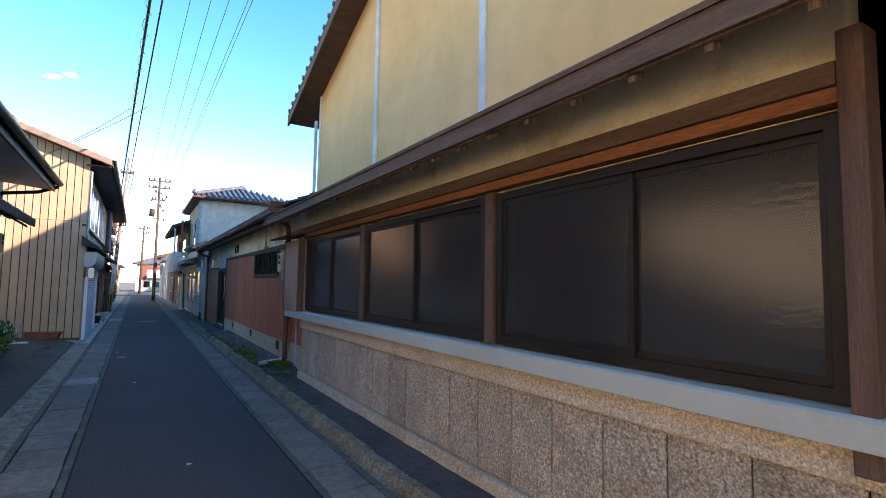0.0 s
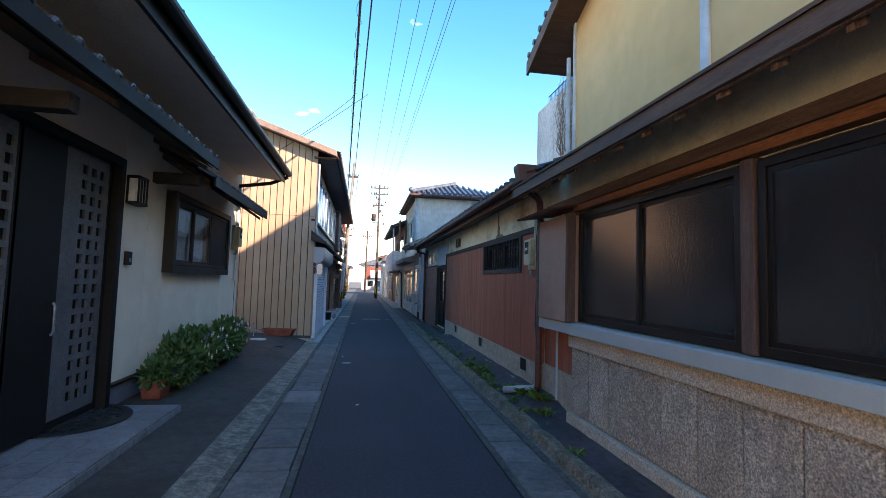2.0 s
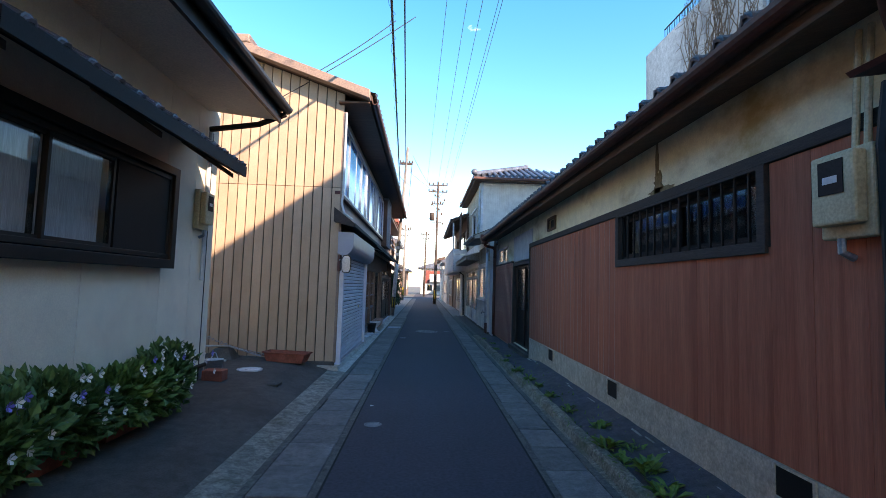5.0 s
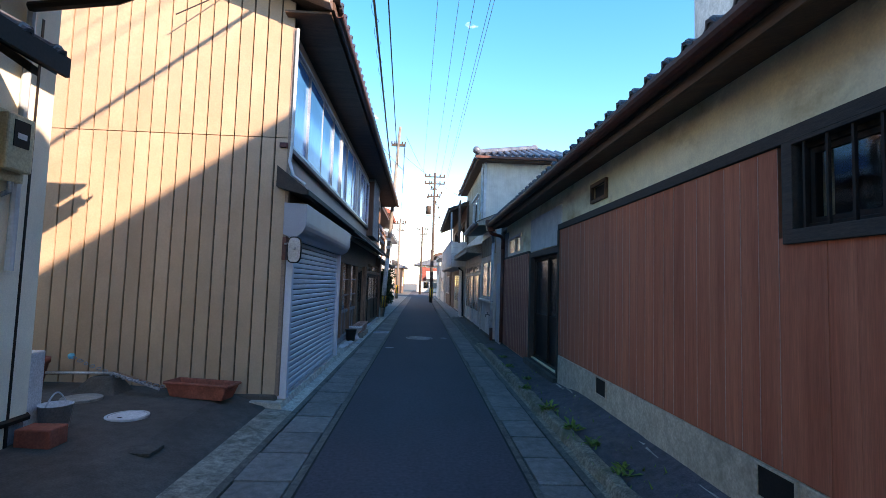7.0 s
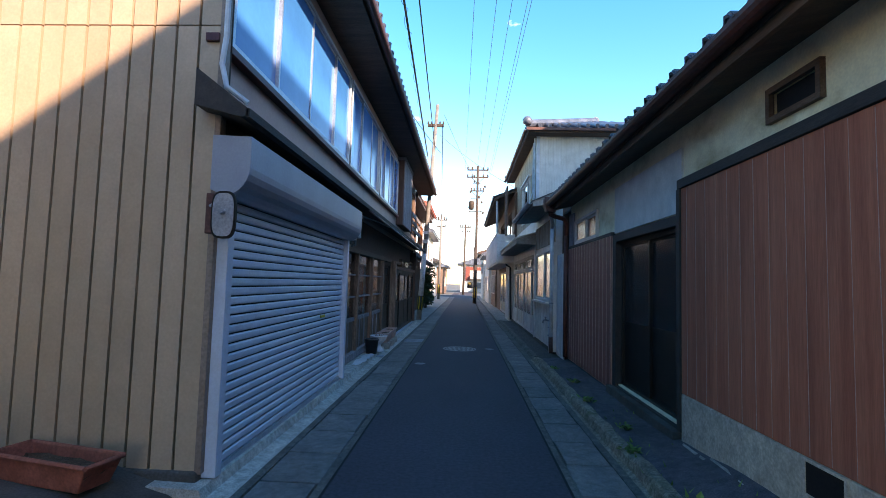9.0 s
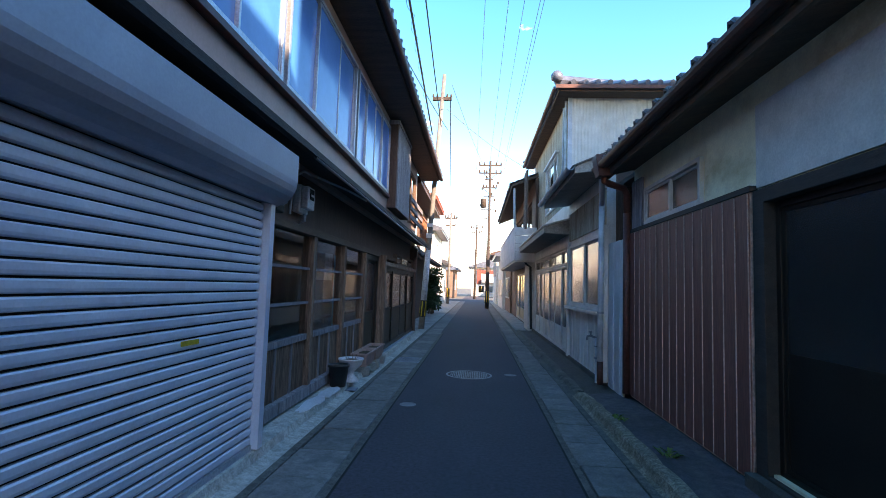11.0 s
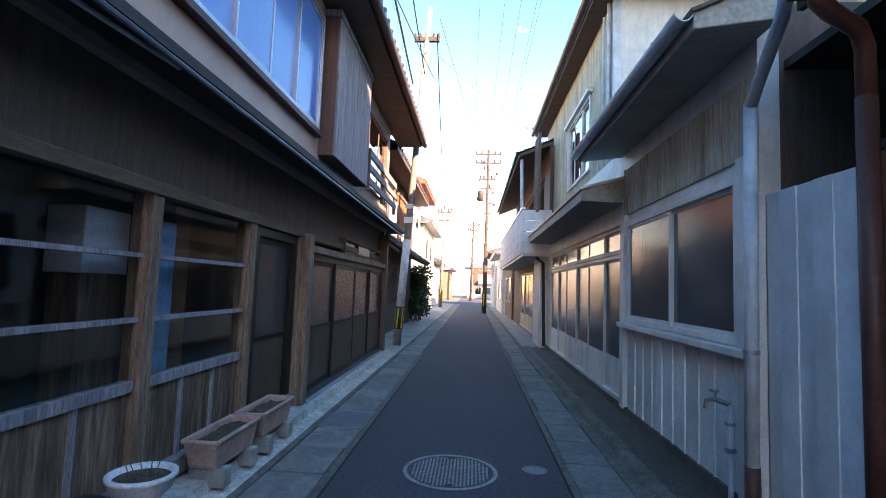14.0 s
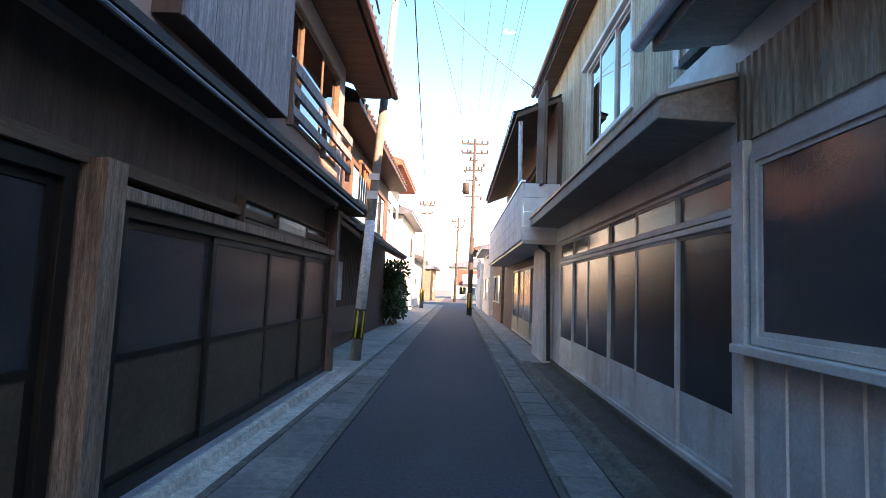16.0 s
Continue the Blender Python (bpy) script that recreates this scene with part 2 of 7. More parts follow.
RED_CORR = surf("red_corrugated", C("84483f"), C("94554b"), 0.6, 1.3, 30, stretch=(1, 6, 0.4), bump=0.1, pieces=True, vary=0.05)
BLACK_BEAM = surf("black_beam", K("26211f", 1.5), K("352e2b", 1.5), 0.75, 1.5, 25, stretch=(10, 1, 10), bump=0.3)
PLASTER = surf("stained_plaster", C("ecdcb6"), C("f3e7c9"), 0.92, 0.8, 60, bump=0.25, stain=C("a8803c"), amount=0.8, stain_scale=1.3, stain_stretch=(1, 0.7, 1.2), fine_mix=0.15, mid=5, mid_mix=0.2)
GREY_PLASTER = surf("grey_plaster", C("c6c2bc"), C("d6d2cc"), 0.92, 1.0, 60, bump=0.25, stain=C("98928a"), amount=0.6, fine_mix=0.2, mid=5, mid_mix=0.25)
BROWN_PANEL = surf("brown_panel", C("b08470"), C("bc907c"), 0.75, 0.8, 30, bump=0.04, stain=C("855d4c"), amount=0.5, fine_mix=0.12, mid=3.0, mid_mix=0.15, spec=0.2)
FOUND = surf("foundation", C("b3a391"), C("c4b5a3"), 0.93, 1.5, 50, bump=0.4, stain=C("7a6a57"), amount=0.6, stain_scale=1.5)
TILE_DARK = surf("roof_tile_dark", K("3d3b40", 1.0), K("55535a", 1.0), 0.5, 3, 40, bump=0.2, stain=K("2a292c", 1.0), amount=0.5, pieces=True, spec=0.6)
TILE_BLUE = surf("roof_tile_blue", C("4a505c"), C("656d7c"), 0.4, 3, 40, bump=0.15, stain=C("33363d"), amount=0.4, pieces=True, spec=0.6)
TILE_BROWN = surf("roof_tile_brown", C("4a3730"), C("5f473d"), 0.6, 3, 40, bump=0.2, stain=C("2f2724"), amount=0.6, pieces=True)
GUTTER_BROWN = surf("brown_gutter", K("4f2f29", 1.0), K("613a32", 1.0), 0.5, 3, 40, bump=0.05)
GUTTER_BLACK = surf("black_gutter", C("222021"), C("322f30"), 0.4, 3, 40, bump=0.05, mid=3.0, mid_mix=0.12)
PIPE_WHITE = surf("pale_pipe", C("a9b3bb"), C("bcc5cb"), 0.5, 4, 40, bump=0.05, stain=C("857c70"), amount=0.6, stain_scale=3, fine_mix=0.15, mid=4.0, mid_mix=0.18)
PIPE_RUST = surf("rust_red_pipe", C("552f2b"), C("683c36"), 0.55, 3, 40, bump=0.1)
CREAM_METAL = surf("cream_metal", C("d0ccc6"), C("dedad4"), 0.6, 1.0, 50, bump=0.05, stain=C("a08868"), amount=0.7, stain_scale=2.0, stain_stretch=(1, 1, 0.25), pieces=True, fine_mix=0.25, mid=5.0, mid_mix=0.25)
CREAM_FRAME = surf("cream_frame", K("9d9894", 1.56), K("b1aca7", 1.56), 0.5, 2, 60, bump=0.05, stain=K("7a7166", 1.56), amount=0.5, fine_mix=0.2, mid=6.0, mid_mix=0.2)
RUST_CORR = surf("rusty_corrugated", K("94836e", 1.35), K("aa9a86", 1.35), 0.75, 1.2, 30, stretch=(1, 4, 0.4), bump=0.2, stain=K("6e3f22", 1.56), amount=0.9, stain_scale=1.8, stain_stretch=(1, 5, 0.6))
WHITE_CORR = surf("white_corrugated", C("c2bfb8"), C("d2cfc9"), 0.6, 1.0, 40, bump=0.05, stain=C("98876f"), amount=0.5, stain_scale=1.5, stain_stretch=(1, 1, 0.3), fine_mix=0.15, mid=4.0, mid_mix=0.18)
PALE_FENCE = surf("pale_fence_metal", C("c6c8ca"), C("d6d8d9"), 0.5, 1.0, 40, bump=0.05, stain=C("a3a094"), amount=0.5, stain_scale=1.5, stain_stretch=(1, 1, 0.3), pieces=True, fine_mix=0.15, mid=4.0, mid_mix=0.18)
TAN = surf("tan_metal_siding", C("ab9078"), C("b79c85"), 0.55, 0.8, 50, bump=0.04, stain=C("a98a72"), amount=0.35, stain_scale=0.8, stain_stretch=(1, 1, 0.3), pieces=True, fine_mix=0.15, vary=0.025, mid=3.0, mid_mix=0.12)
TAN_DARK = surf("tan_groove", C("2c2018"), C("3a2b20"), 0.8)
TAN_TRIM = surf("taupe_flashing", C("7d6a60"), C("8f7a6e"), 0.5, 1, 40, bump=0.04, mid=3.0, mid_mix=0.12)
PINK = surf("pinkish_metal", C("ab8a80"), C("b99a8f"), 0.55, 0.8, 40, bump=0.04, stain=C("8d6f66"), amount=0.4, fine_mix=0.12, mid=3.0, mid_mix=0.12)
OX_RED = surf("oxblood_trim", C("4e2226"), C("612c30"), 0.5, 2, 40, bump=0.05)
SHUTTER = surf("shutter_steel", K("a9b4c2", 1.25), K("b8c2cd", 1.25), 0.4, 1.2, 60, bump=0.03, metal=0.15, stain=K("8f99aa", 1.09), amount=0.4, stain_scale=2, pieces=True, fine_mix=0.12, vary=0.03, mid=3.0, mid_mix=0.12)
ROLLBOX = surf("shutter_box_steel", K("8f98a6", 0.95), K("9fa8b4", 0.95), 0.42, 1.2, 60, bump=0.03, metal=0.2, fine_mix=0.12, mid=3.0, mid_mix=0.12)
ALU = surf("aluminium", C("a5adb8"), C("bac1c9"), 0.35, 3, 60, bump=0.03, metal=0.6, mid=3.0, mid_mix=0.12)
BROWN_ALU = surf("brown_aluminium", K("2e2420", 0.55), K("3c302a", 0.55), 0.5, 3, 60, bump=0.03, metal=0.05, spec=0.3, mid=3.0, mid_mix=0.12)
BLACK_ALU = surf("black_frame", K("1f1b1b", 0.8), K("2b2626", 0.8), 0.6, 3, 60, bump=0.03, spec=0.2, mid=3.0, mid_mix=0.12)
CREAM_WALL = surf("cream_siding", K("d2c8b5", 1.2), K("dbd2c0", 1.2), 0.85, 0.6, 90, bump=0.12, stain=K("bcb09c", 1.28), amount=0.3, pieces=True, fine_mix=0.15, vary=0.02, mid=3.0, mid_mix=0.12)
CREAM_SOFFIT = surf("cream_soffit", C("ddd1bd"), C("e6dbc8"), 0.85, 0.8, 60, bump=0.08, mid=3.0, mid_mix=0.12)
PLINTH = surf("blue_grey_plinth", K("7d8794", 0.8), K("8d96a1", 0.8), 0.85, 1.2, 60, bump=0.15, stain=K("5e646b", 0.8), amount=0.5)
TERRA = surf("terracotta", C("8f4a3a"), C("a3594a"), 0.75, 4, 50, bump=0.1, stain=C("6f3a2f"), amount=0.4)
PINK_POT = surf("pink_plastic", C("b0857b"), C("bf958a"), 0.6, 3, 60, bump=0.05, stain=C("96695f"), amount=0.4)
SOIL = surf("soil", C("4a382e"), C("67513f"), 0.97, 20, 120, bump=1.0, dist=0.02, fine_mix=0.8)
WHITE_POT = surf("white_plastic", C("c3c6ca"), C("d2d4d6"), 0.5, 3, 60, bump=0.05, stain=C("9b958a"), amount=0.4, mid=3.0, mid_mix=0.12)
BLACK_POT = surf("black_plastic", C("202224"), C("2c2e30"), 0.5, 3, 60, bump=0.05)
BEIGE_BOX = surf("beige_plastic", C("b7a98a"), C("c6b999"), 0.5, 3, 60, bump=0.03, mid=3.0, mid_mix=0.12)
PALE_BOX = surf("pale_plastic", C("c4c6c8"), C("d2d4d6"), 0.5, 3, 60, bump=0.03, mid=3.0, mid_mix=0.12)
LEAF = surf("leaf", C("3a5e2c"), C("5d8440"), 0.55, 12, 40, bump=0.1)
LEAF_DARK = surf("dark_leaf", C("34572f"), C("557c42"), 0.55, 12, 40, bump=0.1)
WEED = surf("weed_leaf", C("4d6a2a"), C("6d8a3c"), 0.6, 12, 40, bump=0.1)
BUSH_LEAF = surf("bush_leaf", C("243f24"), C("3c5a34"), 0.55, 12, 40, bump=0.1)
VINE = surf("dry_vine", C("6b5446"), C("8a7161"), 0.9, 8, 40)
PETAL = surf("white_petal", C("d9d6d0"), C("e8e6e2"), 0.6, 8, 40, bump=0)
PETAL_BLUE = surf("violet_petal", C("6a66b8"), C("7f7ccc"), 0.6, 8, 40, bump=0)
OLD_CONC = surf("stained_white_concrete", C("b3b0b2"), C("cac7c8"), 0.92, 0.7, 30, bump=0.3, stain=C("6d686b"), amount=0.85, stain_scale=0.9, stain_stretch=(1, 2.2, 0.45))
POLE = surf("pole_concrete", C("6f6a66"), C("857f7a"), 0.9, 2, 60, bump=0.2, stain=C("6c6762"), amount=0.5)
POLE_WRAP = surf("pole_wrap", C("bfc3c8"), C("d2d5d9"), 0.7, 6, 30, bump=0.3, stain=C("8a8e94"), amount=0.7, stain_scale=5)
POLE_BROWN = surf("brown_pole", C("3b312c"), C("4b403a"), 0.8, 3, 40, bump=0.1)
STRIPE_Y = surf("yellow_stripe", C("c9a428"), C("d6b235"), 0.5, 5, 40, bump=0.02)
STRIPE_K = surf("black_stripe", C("1d1c1b"), C("2b2a28"), 0.5, 5, 40, bump=0.02)
WIRE = surf("cable_black", C("17171a"), C("222226"), 0.6)
WIRE_GREY = surf("cable_grey", C("4c525a"), C("5d646c"), 0.6)
CAST = surf("cast_iron", C("6d6f74"), C("83858a"), 0.55, 5, 60, bump=0.3, metal=0.5, stain=C("4a4a4b"), amount=0.5, stain_scale=6)
GALV = surf("galvanised_grate", C("7f8a96"), C("95a0aa"), 0.45, 5, 60, bump=0.1, metal=0.6)
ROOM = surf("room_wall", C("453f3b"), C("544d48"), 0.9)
CURTAIN = surf("curtain", C("c9cbd0"), C("dadce0"), 0.9, 6, 20, stretch=(1, 9, 0.5), bump=0.2, mid=3.0, mid_mix=0.12)
BLUE_THING = surf("blue_paint", C("3fb4d8"), C("55c6e6"), 0.6, 3, 30)
FAR_WALL = surf("pale_far_wall", C("c7c2b8"), C("d8d3ca"), 0.9, 0.4, 8, mid=3.0, mid_mix=0.12)
FAR_BROWN = surf("brown_far_wall", C("6e5849"), C("84695a"), 0.9, 0.4, 8)
FAR_RED = surf("red_far_wall", C("7d4038"), C("8d4d44"), 0.8, 0.6, 8)
GLASS = glass("clear_glass", (0.88, 0.9, 0.9, 1), 0.01, 1.5, thin=True)
GLASS_SKY = glass("upper_window_glass", (0.22, 0.24, 0.27, 1), 0.015, 1.75, boost=0.25)
GLASS_OLD = glass("old_rippled_glass", (0.82, 0.84, 0.85, 1), 0.04, 1.5, ripple=0.10, scale=14, boost=0.03, thin=True)
GLASS_BROWN = frosted("dark_frosted_glass", (0.115, 0.115, 0.12, 1), 0.07, 0.45, 42)
GLASS_DOOR = frosted("grey_frosted_glass", (0.13, 0.14, 0.155, 1), 0.2, 0.12, 90)
GLASS_PATTERN = frosted("patterned_glass", (0.28, 0.30, 0.31, 1), 0.10, 0.35, 26)
# opaque pane, the blue of the reflected sky painted into its colour
GLASS_PAINTED = surf("sky_blue_painted_glass", C("3078b8"), C("3d88c8"), 0.12, 0.8, 20, bump=0, spec=0.4, fine_mix=0.05, mid=3.0, mid_mix=0.12)
KICK = surf("brown_door_panel", C("483b30"), C("574739"), 0.6, 1.0, 30, bump=0.05, mid=4, mid_mix=0.25)
DIRT = surf("dirt_ledge", C("413e41"), C("585359"), 0.9, 1.5, 90, bump=0.5, dist=0.008, stain=C("6b6458"), amount=0.5, stain_scale=2.0, stain_stretch=(3, 0.8, 1), fine_mix=0.6, mid=12, mid_mix=0.6)
LATTICE = surf("grey_lattice", C("5a5c60"), C("686a6e"), 0.6, 2, 40, bump=0.05, mid=4, mid_mix=0.2)
EDGE_CONC = surf("border_concrete", C("57554f"), C("6c6962"), 0.92, 3, 90, bump=0.5, stain=C("3a3a36"), amount=0.7, stain_scale=2.5, stain_stretch=(1, 0.6, 1), fine_mix=0.8, mid=14, mid_mix=0.8)
DIRT_WET = surf("wet_dirt", C("2c2a28"), C("403c37"), 0.7, 2.0, 60, bump=0.9, dist=0.015, stain=C("4a4a30"), amount=0.6, stain_scale=3.0, fine_mix=0.9, mid=20, mid_mix=0.9)


# ---- building blocks ----
class Shape:
    """Collects vertices and faces for one mesh."""

    def __init__(self):
        self.v, self.f = [], []

    def add(self, verts, faces):
        o = len(self.v)
        self.v += [tuple(p) for p in verts]
        self.f += [tuple(o + i for i in face) for face in faces]
        return self

    def box(self, x0, x1, y0, y1, z0, z1):
        x0, x1, y0, y1, z0, z1 = min(x0, x1), max(x0, x1), min(y0, y1), max(y0, y1), min(z0, z1), max(z0, z1)
        return self.add([(x0, y0, z0), (x1, y0, z0), (x1, y1, z0), (x0, y1, z0), (x0, y0, z1), (x1, y0, z1), (x1, y1, z1), (x0, y1, z1)],
                        [(3, 2, 1, 0), (4, 5, 6, 7), (0, 1, 5, 4), (1, 2, 6, 5), (2, 3, 7, 6), (3, 0, 4, 7)])

    def prism(self, outline, y0, y1):
        """An outline of (x, z), counter-clockwise seen from -y, drawn out along y."""
        n = len(outline)
        self.add([(x, y0, z) for x, z in outline] + [(x, y1, z) for x, z in outline],
                 [tuple(range(n)), tuple(range(2 * n - 1, n - 1, -1))] + [(i, i + n, (i + 1) % n + n, (i + 1) % n) for i in range(n)])
        return self

    def slab(self, outline, z0, z1):
        """An outline of (x, y), counter-clockwise from above, drawn up."""
        n = len(outline)
        return self.add([(x, y, z0) for x, y in outline] + [(x, y, z1) for x, y in outline],
                        [tuple(range(n - 1, -1, -1)), tuple(range(n, 2 * n))] + [(i, (i + 1) % n, (i + 1) % n + n, i + n) for i in range(n)])

    def tube(self, path, r, sides=8, r1=None):
        """A round bar along a path."""
        path = [Vector(p) for p in path]
        r1 = r if r1 is None else r1
        rings, last = [], len(path) - 1
        for i, p in enumerate(path):
            d = (path[min(i + 1, last)] - path[max(i - 1, 0)]).normalized()
            a = d.orthogonal().normalized() if not rings else (rings[-1][1] - d * rings[-1][1].dot(d)).normalized()
            b = d.cross(a)
            k = r + (r1 - r) * i / max(last, 1)
            rings.append(([p + k * (math.cos(2 * math.pi * s / sides) * a + math.sin(2 * math.pi * s / sides) * b) for s in range(sides)], a))
        verts = [q for ring, _ in rings for q in ring]
        faces = [(i * sides + s, i * sides + (s + 1) % sides, (i + 1) * sides + (s + 1) % sides, (i + 1) * sides + s) for i in range(last) for s in range(sides)]
        faces += [tuple(range(sides - 1, -1, -1)), tuple(range(last * sides, (last + 1) * sides))]
        return self.add(verts, faces)

    def lathe(self, cx, cy, profile, sides=20):
        """A turned body of (radius, z) rows."""
        verts = [(cx + r * math.cos(2 * math.pi * s / sides), cy + r * math.sin(2 * math.pi * s / sides), z) for r, z in profile for s in range(sides)]
        faces = [(i * sides + s, i * sides + (s + 1) % sides, (i + 1) * sides + (s + 1) % sides, (i + 1) * sides + s) for i in range(len(profile) - 1) for s in range(sides)]
        faces += [tuple(range(sides - 1, -1, -1)), tuple(range((len(profile) - 1) * sides, len(profile) * sides))]
        return self.add(verts, faces)

    def mesh(self, name, mat, smooth=False):
        me = bpy.data.meshes.new(name)
        me.from_pydata(self.v, [], self.f)
        me.materials.append(mat)
        if smooth:
            for p in me.polygons:
                p.use_smooth = True
        me.update()
        return me


def thing(name, x, y, z, label, category, group=""):
    ob = new(name)
    ob.location = (x, y, z)
    return tagged(ob, label, category, group)


def origin(ob):
    p, at = ob, Vector((0, 0, 0))
    while p:
        at += p.location
        p = p.parent
    return at


def part(name, shape, mat, parent=None, label="", bevel=0.0, smooth=False, kind="", category=""):
    """Links a shape, given in world metres, as one mesh object under a thing or a part."""
    ob = new(name, shape.mesh(name, mat, smooth))
    if parent:
        ob.parent = parent
        ob.location = -origin(parent)
    if bevel:
        mod = ob.modifiers.new("edge", "BEVEL")
        mod.width, mod.segments, mod.limit_method, mod.angle_limit = bevel, 2, "ANGLE", radians(40)
    return tagged(ob, label, category, "", kind)


def piece(name, me, parent, x, y, z, rz=0.0):
    """One of many alike pieces that share a mesh."""
    ob = new(name, me)
    ob.parent = parent
    ob.location = Vector((x, y, z)) - (origin(parent) if parent else Vector((0, 0, 0)))
    ob.rotation_euler = (0, 0, rz)
    return ob


def bx(x0, x1, y0, y1, z0, z1):
    return Shape().box(x0, x1, y0, y1, z0, z1)


def holed(x0, x1, y0, y1, z0, z1, holes):
    """A wall along y with openings (ya, yb, za, zb) that go through it, as one closed shell."""
    s = Shape()
    ys = sorted({round(v, 4) for v in [y0, y1, *[min(max(v, y0), y1) for h in holes for v in h[:2]]]})
    zs = sorted({round(v, 4) for v in [z0, z1, *[min(max(v, z0), z1) for h in holes for v in h[2:]]]})
    ny_, nz_ = len(ys) - 1, len(zs) - 1

    def solid(i, k):
        if not (0 <= i < ny_ and 0 <= k < nz_):
            return False
        cy, cz = (ys[i] + ys[i + 1]) / 2, (zs[k] + zs[k + 1]) / 2
        return not any(h[0] < cy < h[1] and h[2] < cz < h[3] for h in holes)

    index = {}

    def v(side, i, k):
        key = (side, i, k)
        if key not in index:
            index[key] = len(s.v)
            s.v.append(((x0, x1)[side], ys[i], zs[k]))
        return index[key]

    for i in range(ny_):
        for k in range(nz_):
            if not solid(i, k):
                continue
            s.f.append((v(0, i, k), v(0, i, k + 1), v(0, i + 1, k + 1), v(0, i + 1, k)))
            s.f.append((v(1, i, k), v(1, i + 1, k), v(1, i + 1, k + 1), v(1, i, k + 1)))
            if not solid(i - 1, k):
                s.f.append((v(0, i, k), v(1, i, k), v(1, i, k + 1), v(0, i, k + 1)))
            if not solid(i + 1, k):
                s.f.append((v(0, i + 1, k), v(0, i + 1, k + 1), v(1, i + 1, k + 1), v(1, i + 1, k)))
            if not solid(i, k - 1):
                s.f.append((v(0, i, k), v(0, i + 1, k), v(1, i + 1, k), v(1, i, k)))
            if not solid(i, k + 1):
                s.f.append((v(0, i, k + 1), v(1, i, k + 1), v(1, i + 1, k + 1), v(0, i + 1, k + 1)))
    return s


def corrugated(at, a0, a1, z0, z1, along, out, pitch=0.076, amp=0.009, thick=0.02):
    """A sheet with a rounded corrugation, standing on the plane x = at (along y) or y = at (along x), its waves towards out (+1 or -1)."""
    s = Shape()
    n_ = max(4, int((a1 - a0) / pitch * 6))
    for i in range(n_ + 1):
        a = a0 + (a1 - a0) * i / n_
        d = out * amp * (0.5 + 0.5 * math.sin(2 * math.pi * (a - a0) / pitch))
        for z in (z0, z1):
            s.v.append((at + d, a, z) if along == "y" else (a, at + d, z))
        for z in (z0, z1):
            s.v.append((at - out * thick, a, z) if along == "y" else (a, at - out * thick, z))
    for i in range(n_):
        p, q = i * 4, i * 4 + 4
        s.f += [(p, q, q + 1, p + 1), (p + 2, p + 3, q + 3, q + 2), (p + 1, q + 1, q + 3, p + 3), (p, p + 2, q + 2, q)]
    s.f += [(0, 1, 3, 2), (n_ * 4, n_ * 4 + 2, n_ * 4 + 3, n_ * 4 + 1)]
    return s


def window(house, face, x, y0, y1, z0, z1, cuts, frame_mat, pane_mat, fw=0.045, depth=0.09, label="", mid=None, kick=None, kick_mat=None, name="window"):
    """A framed window or a row of glazed doors in a wall whose outside looks along face (+1 or -1 in x).
    cuts: the y of the uprights between the sashes. mid: heights of crossbars. kick: height under which a solid panel stands."""
    a, b = sorted((x - face * depth, x))
    w = part(name, holed(a, b, y0, y1, z0, z1, [(y0 + fw, y1 - fw, z0 + fw, z1 - fw)]), frame_mat, house, label, bevel=0.004)
    edges = [y0 + fw] + list(cuts) + [y1 - fw]
    for i, (p, q) in enumerate(zip(edges, edges[1:])):
        off = face * (0.03 if i % 2 else 0.055)
        sw = fw * 0.62
        l0, l1 = p - (sw / 2 if i else 0), q + (sw / 2 if i < len(edges) - 2 else 0)
        stops = [z0 + fw + sw] + [v for h in mid or () for v in (h - sw * 0.4, h + sw * 0.4)] + [z1 - fw - sw]
        sash = holed(x - off - 0.014, x - off + 0.014, l0, l1, z0 + fw, z1 - fw, [(l0 + sw, l1 - sw, *stops[k:k + 2]) for k in range(0, len(stops), 2)])
        part("sash", sash, frame_mat, w)
        lo = z0 + fw + sw
        if kick:
            part("kick_panel", bx(x - off - 0.006, x - off + 0.006, l0 + sw, l1 - sw, lo, kick), kick_mat or frame_mat, w)
            lo = kick
        levels = [lo] + [h for h in (mid or ()) if h > lo + 0.05] + [z1 - fw - sw]
        for za, zb in zip(levels, levels[1:]):
            g = part("pane", bx(x - off - 0.003, x - off + 0.003, l0 + sw, l1 - sw, za, zb), pane_mat, w)
    return w


def tile_wave(width=0.27, length=0.3, amp=0.035, thick=0.022, n=8):
    """One roof tile: a wave across, lying along -x down the slope from 0 to length."""
    s = Shape()
    rows = []
    for k in range(n + 1):
        u = k / n
        h = amp * (0.5 - 0.5 * math.cos(2 * math.pi * min(max((u - 0.45) / 0.5, 0), 1))) * 1.6 - amp * 0.3 * math.sin(math.pi * min(u / 0.45, 1))
        rows.append((u * width, h))
    top0 = [(0, y, h + thick) for y, h in rows]
    top1 = [(length, y, h + thick) for y, h in rows]
    bot0 = [(0, y, h) for y, h in rows]
    bot1 = [(length, y, h) for y, h in rows]
    m = n + 1
    s.add(top0 + top1 + bot0 + bot1,
          [(i, i + m, i + m + 1, i + 1) for i in range(n)] + [(2 * m + i, 2 * m + i + 1, 3 * m + i + 1, 3 * m + i) for i in range(n)]
          + [(i, i + 1, 2 * m + i + 1, 2 * m + i) for i in range(n)] + [(m + i, 3 * m + i, 3 * m + i + 1, m + i + 1) for i in range(n)])
    return s


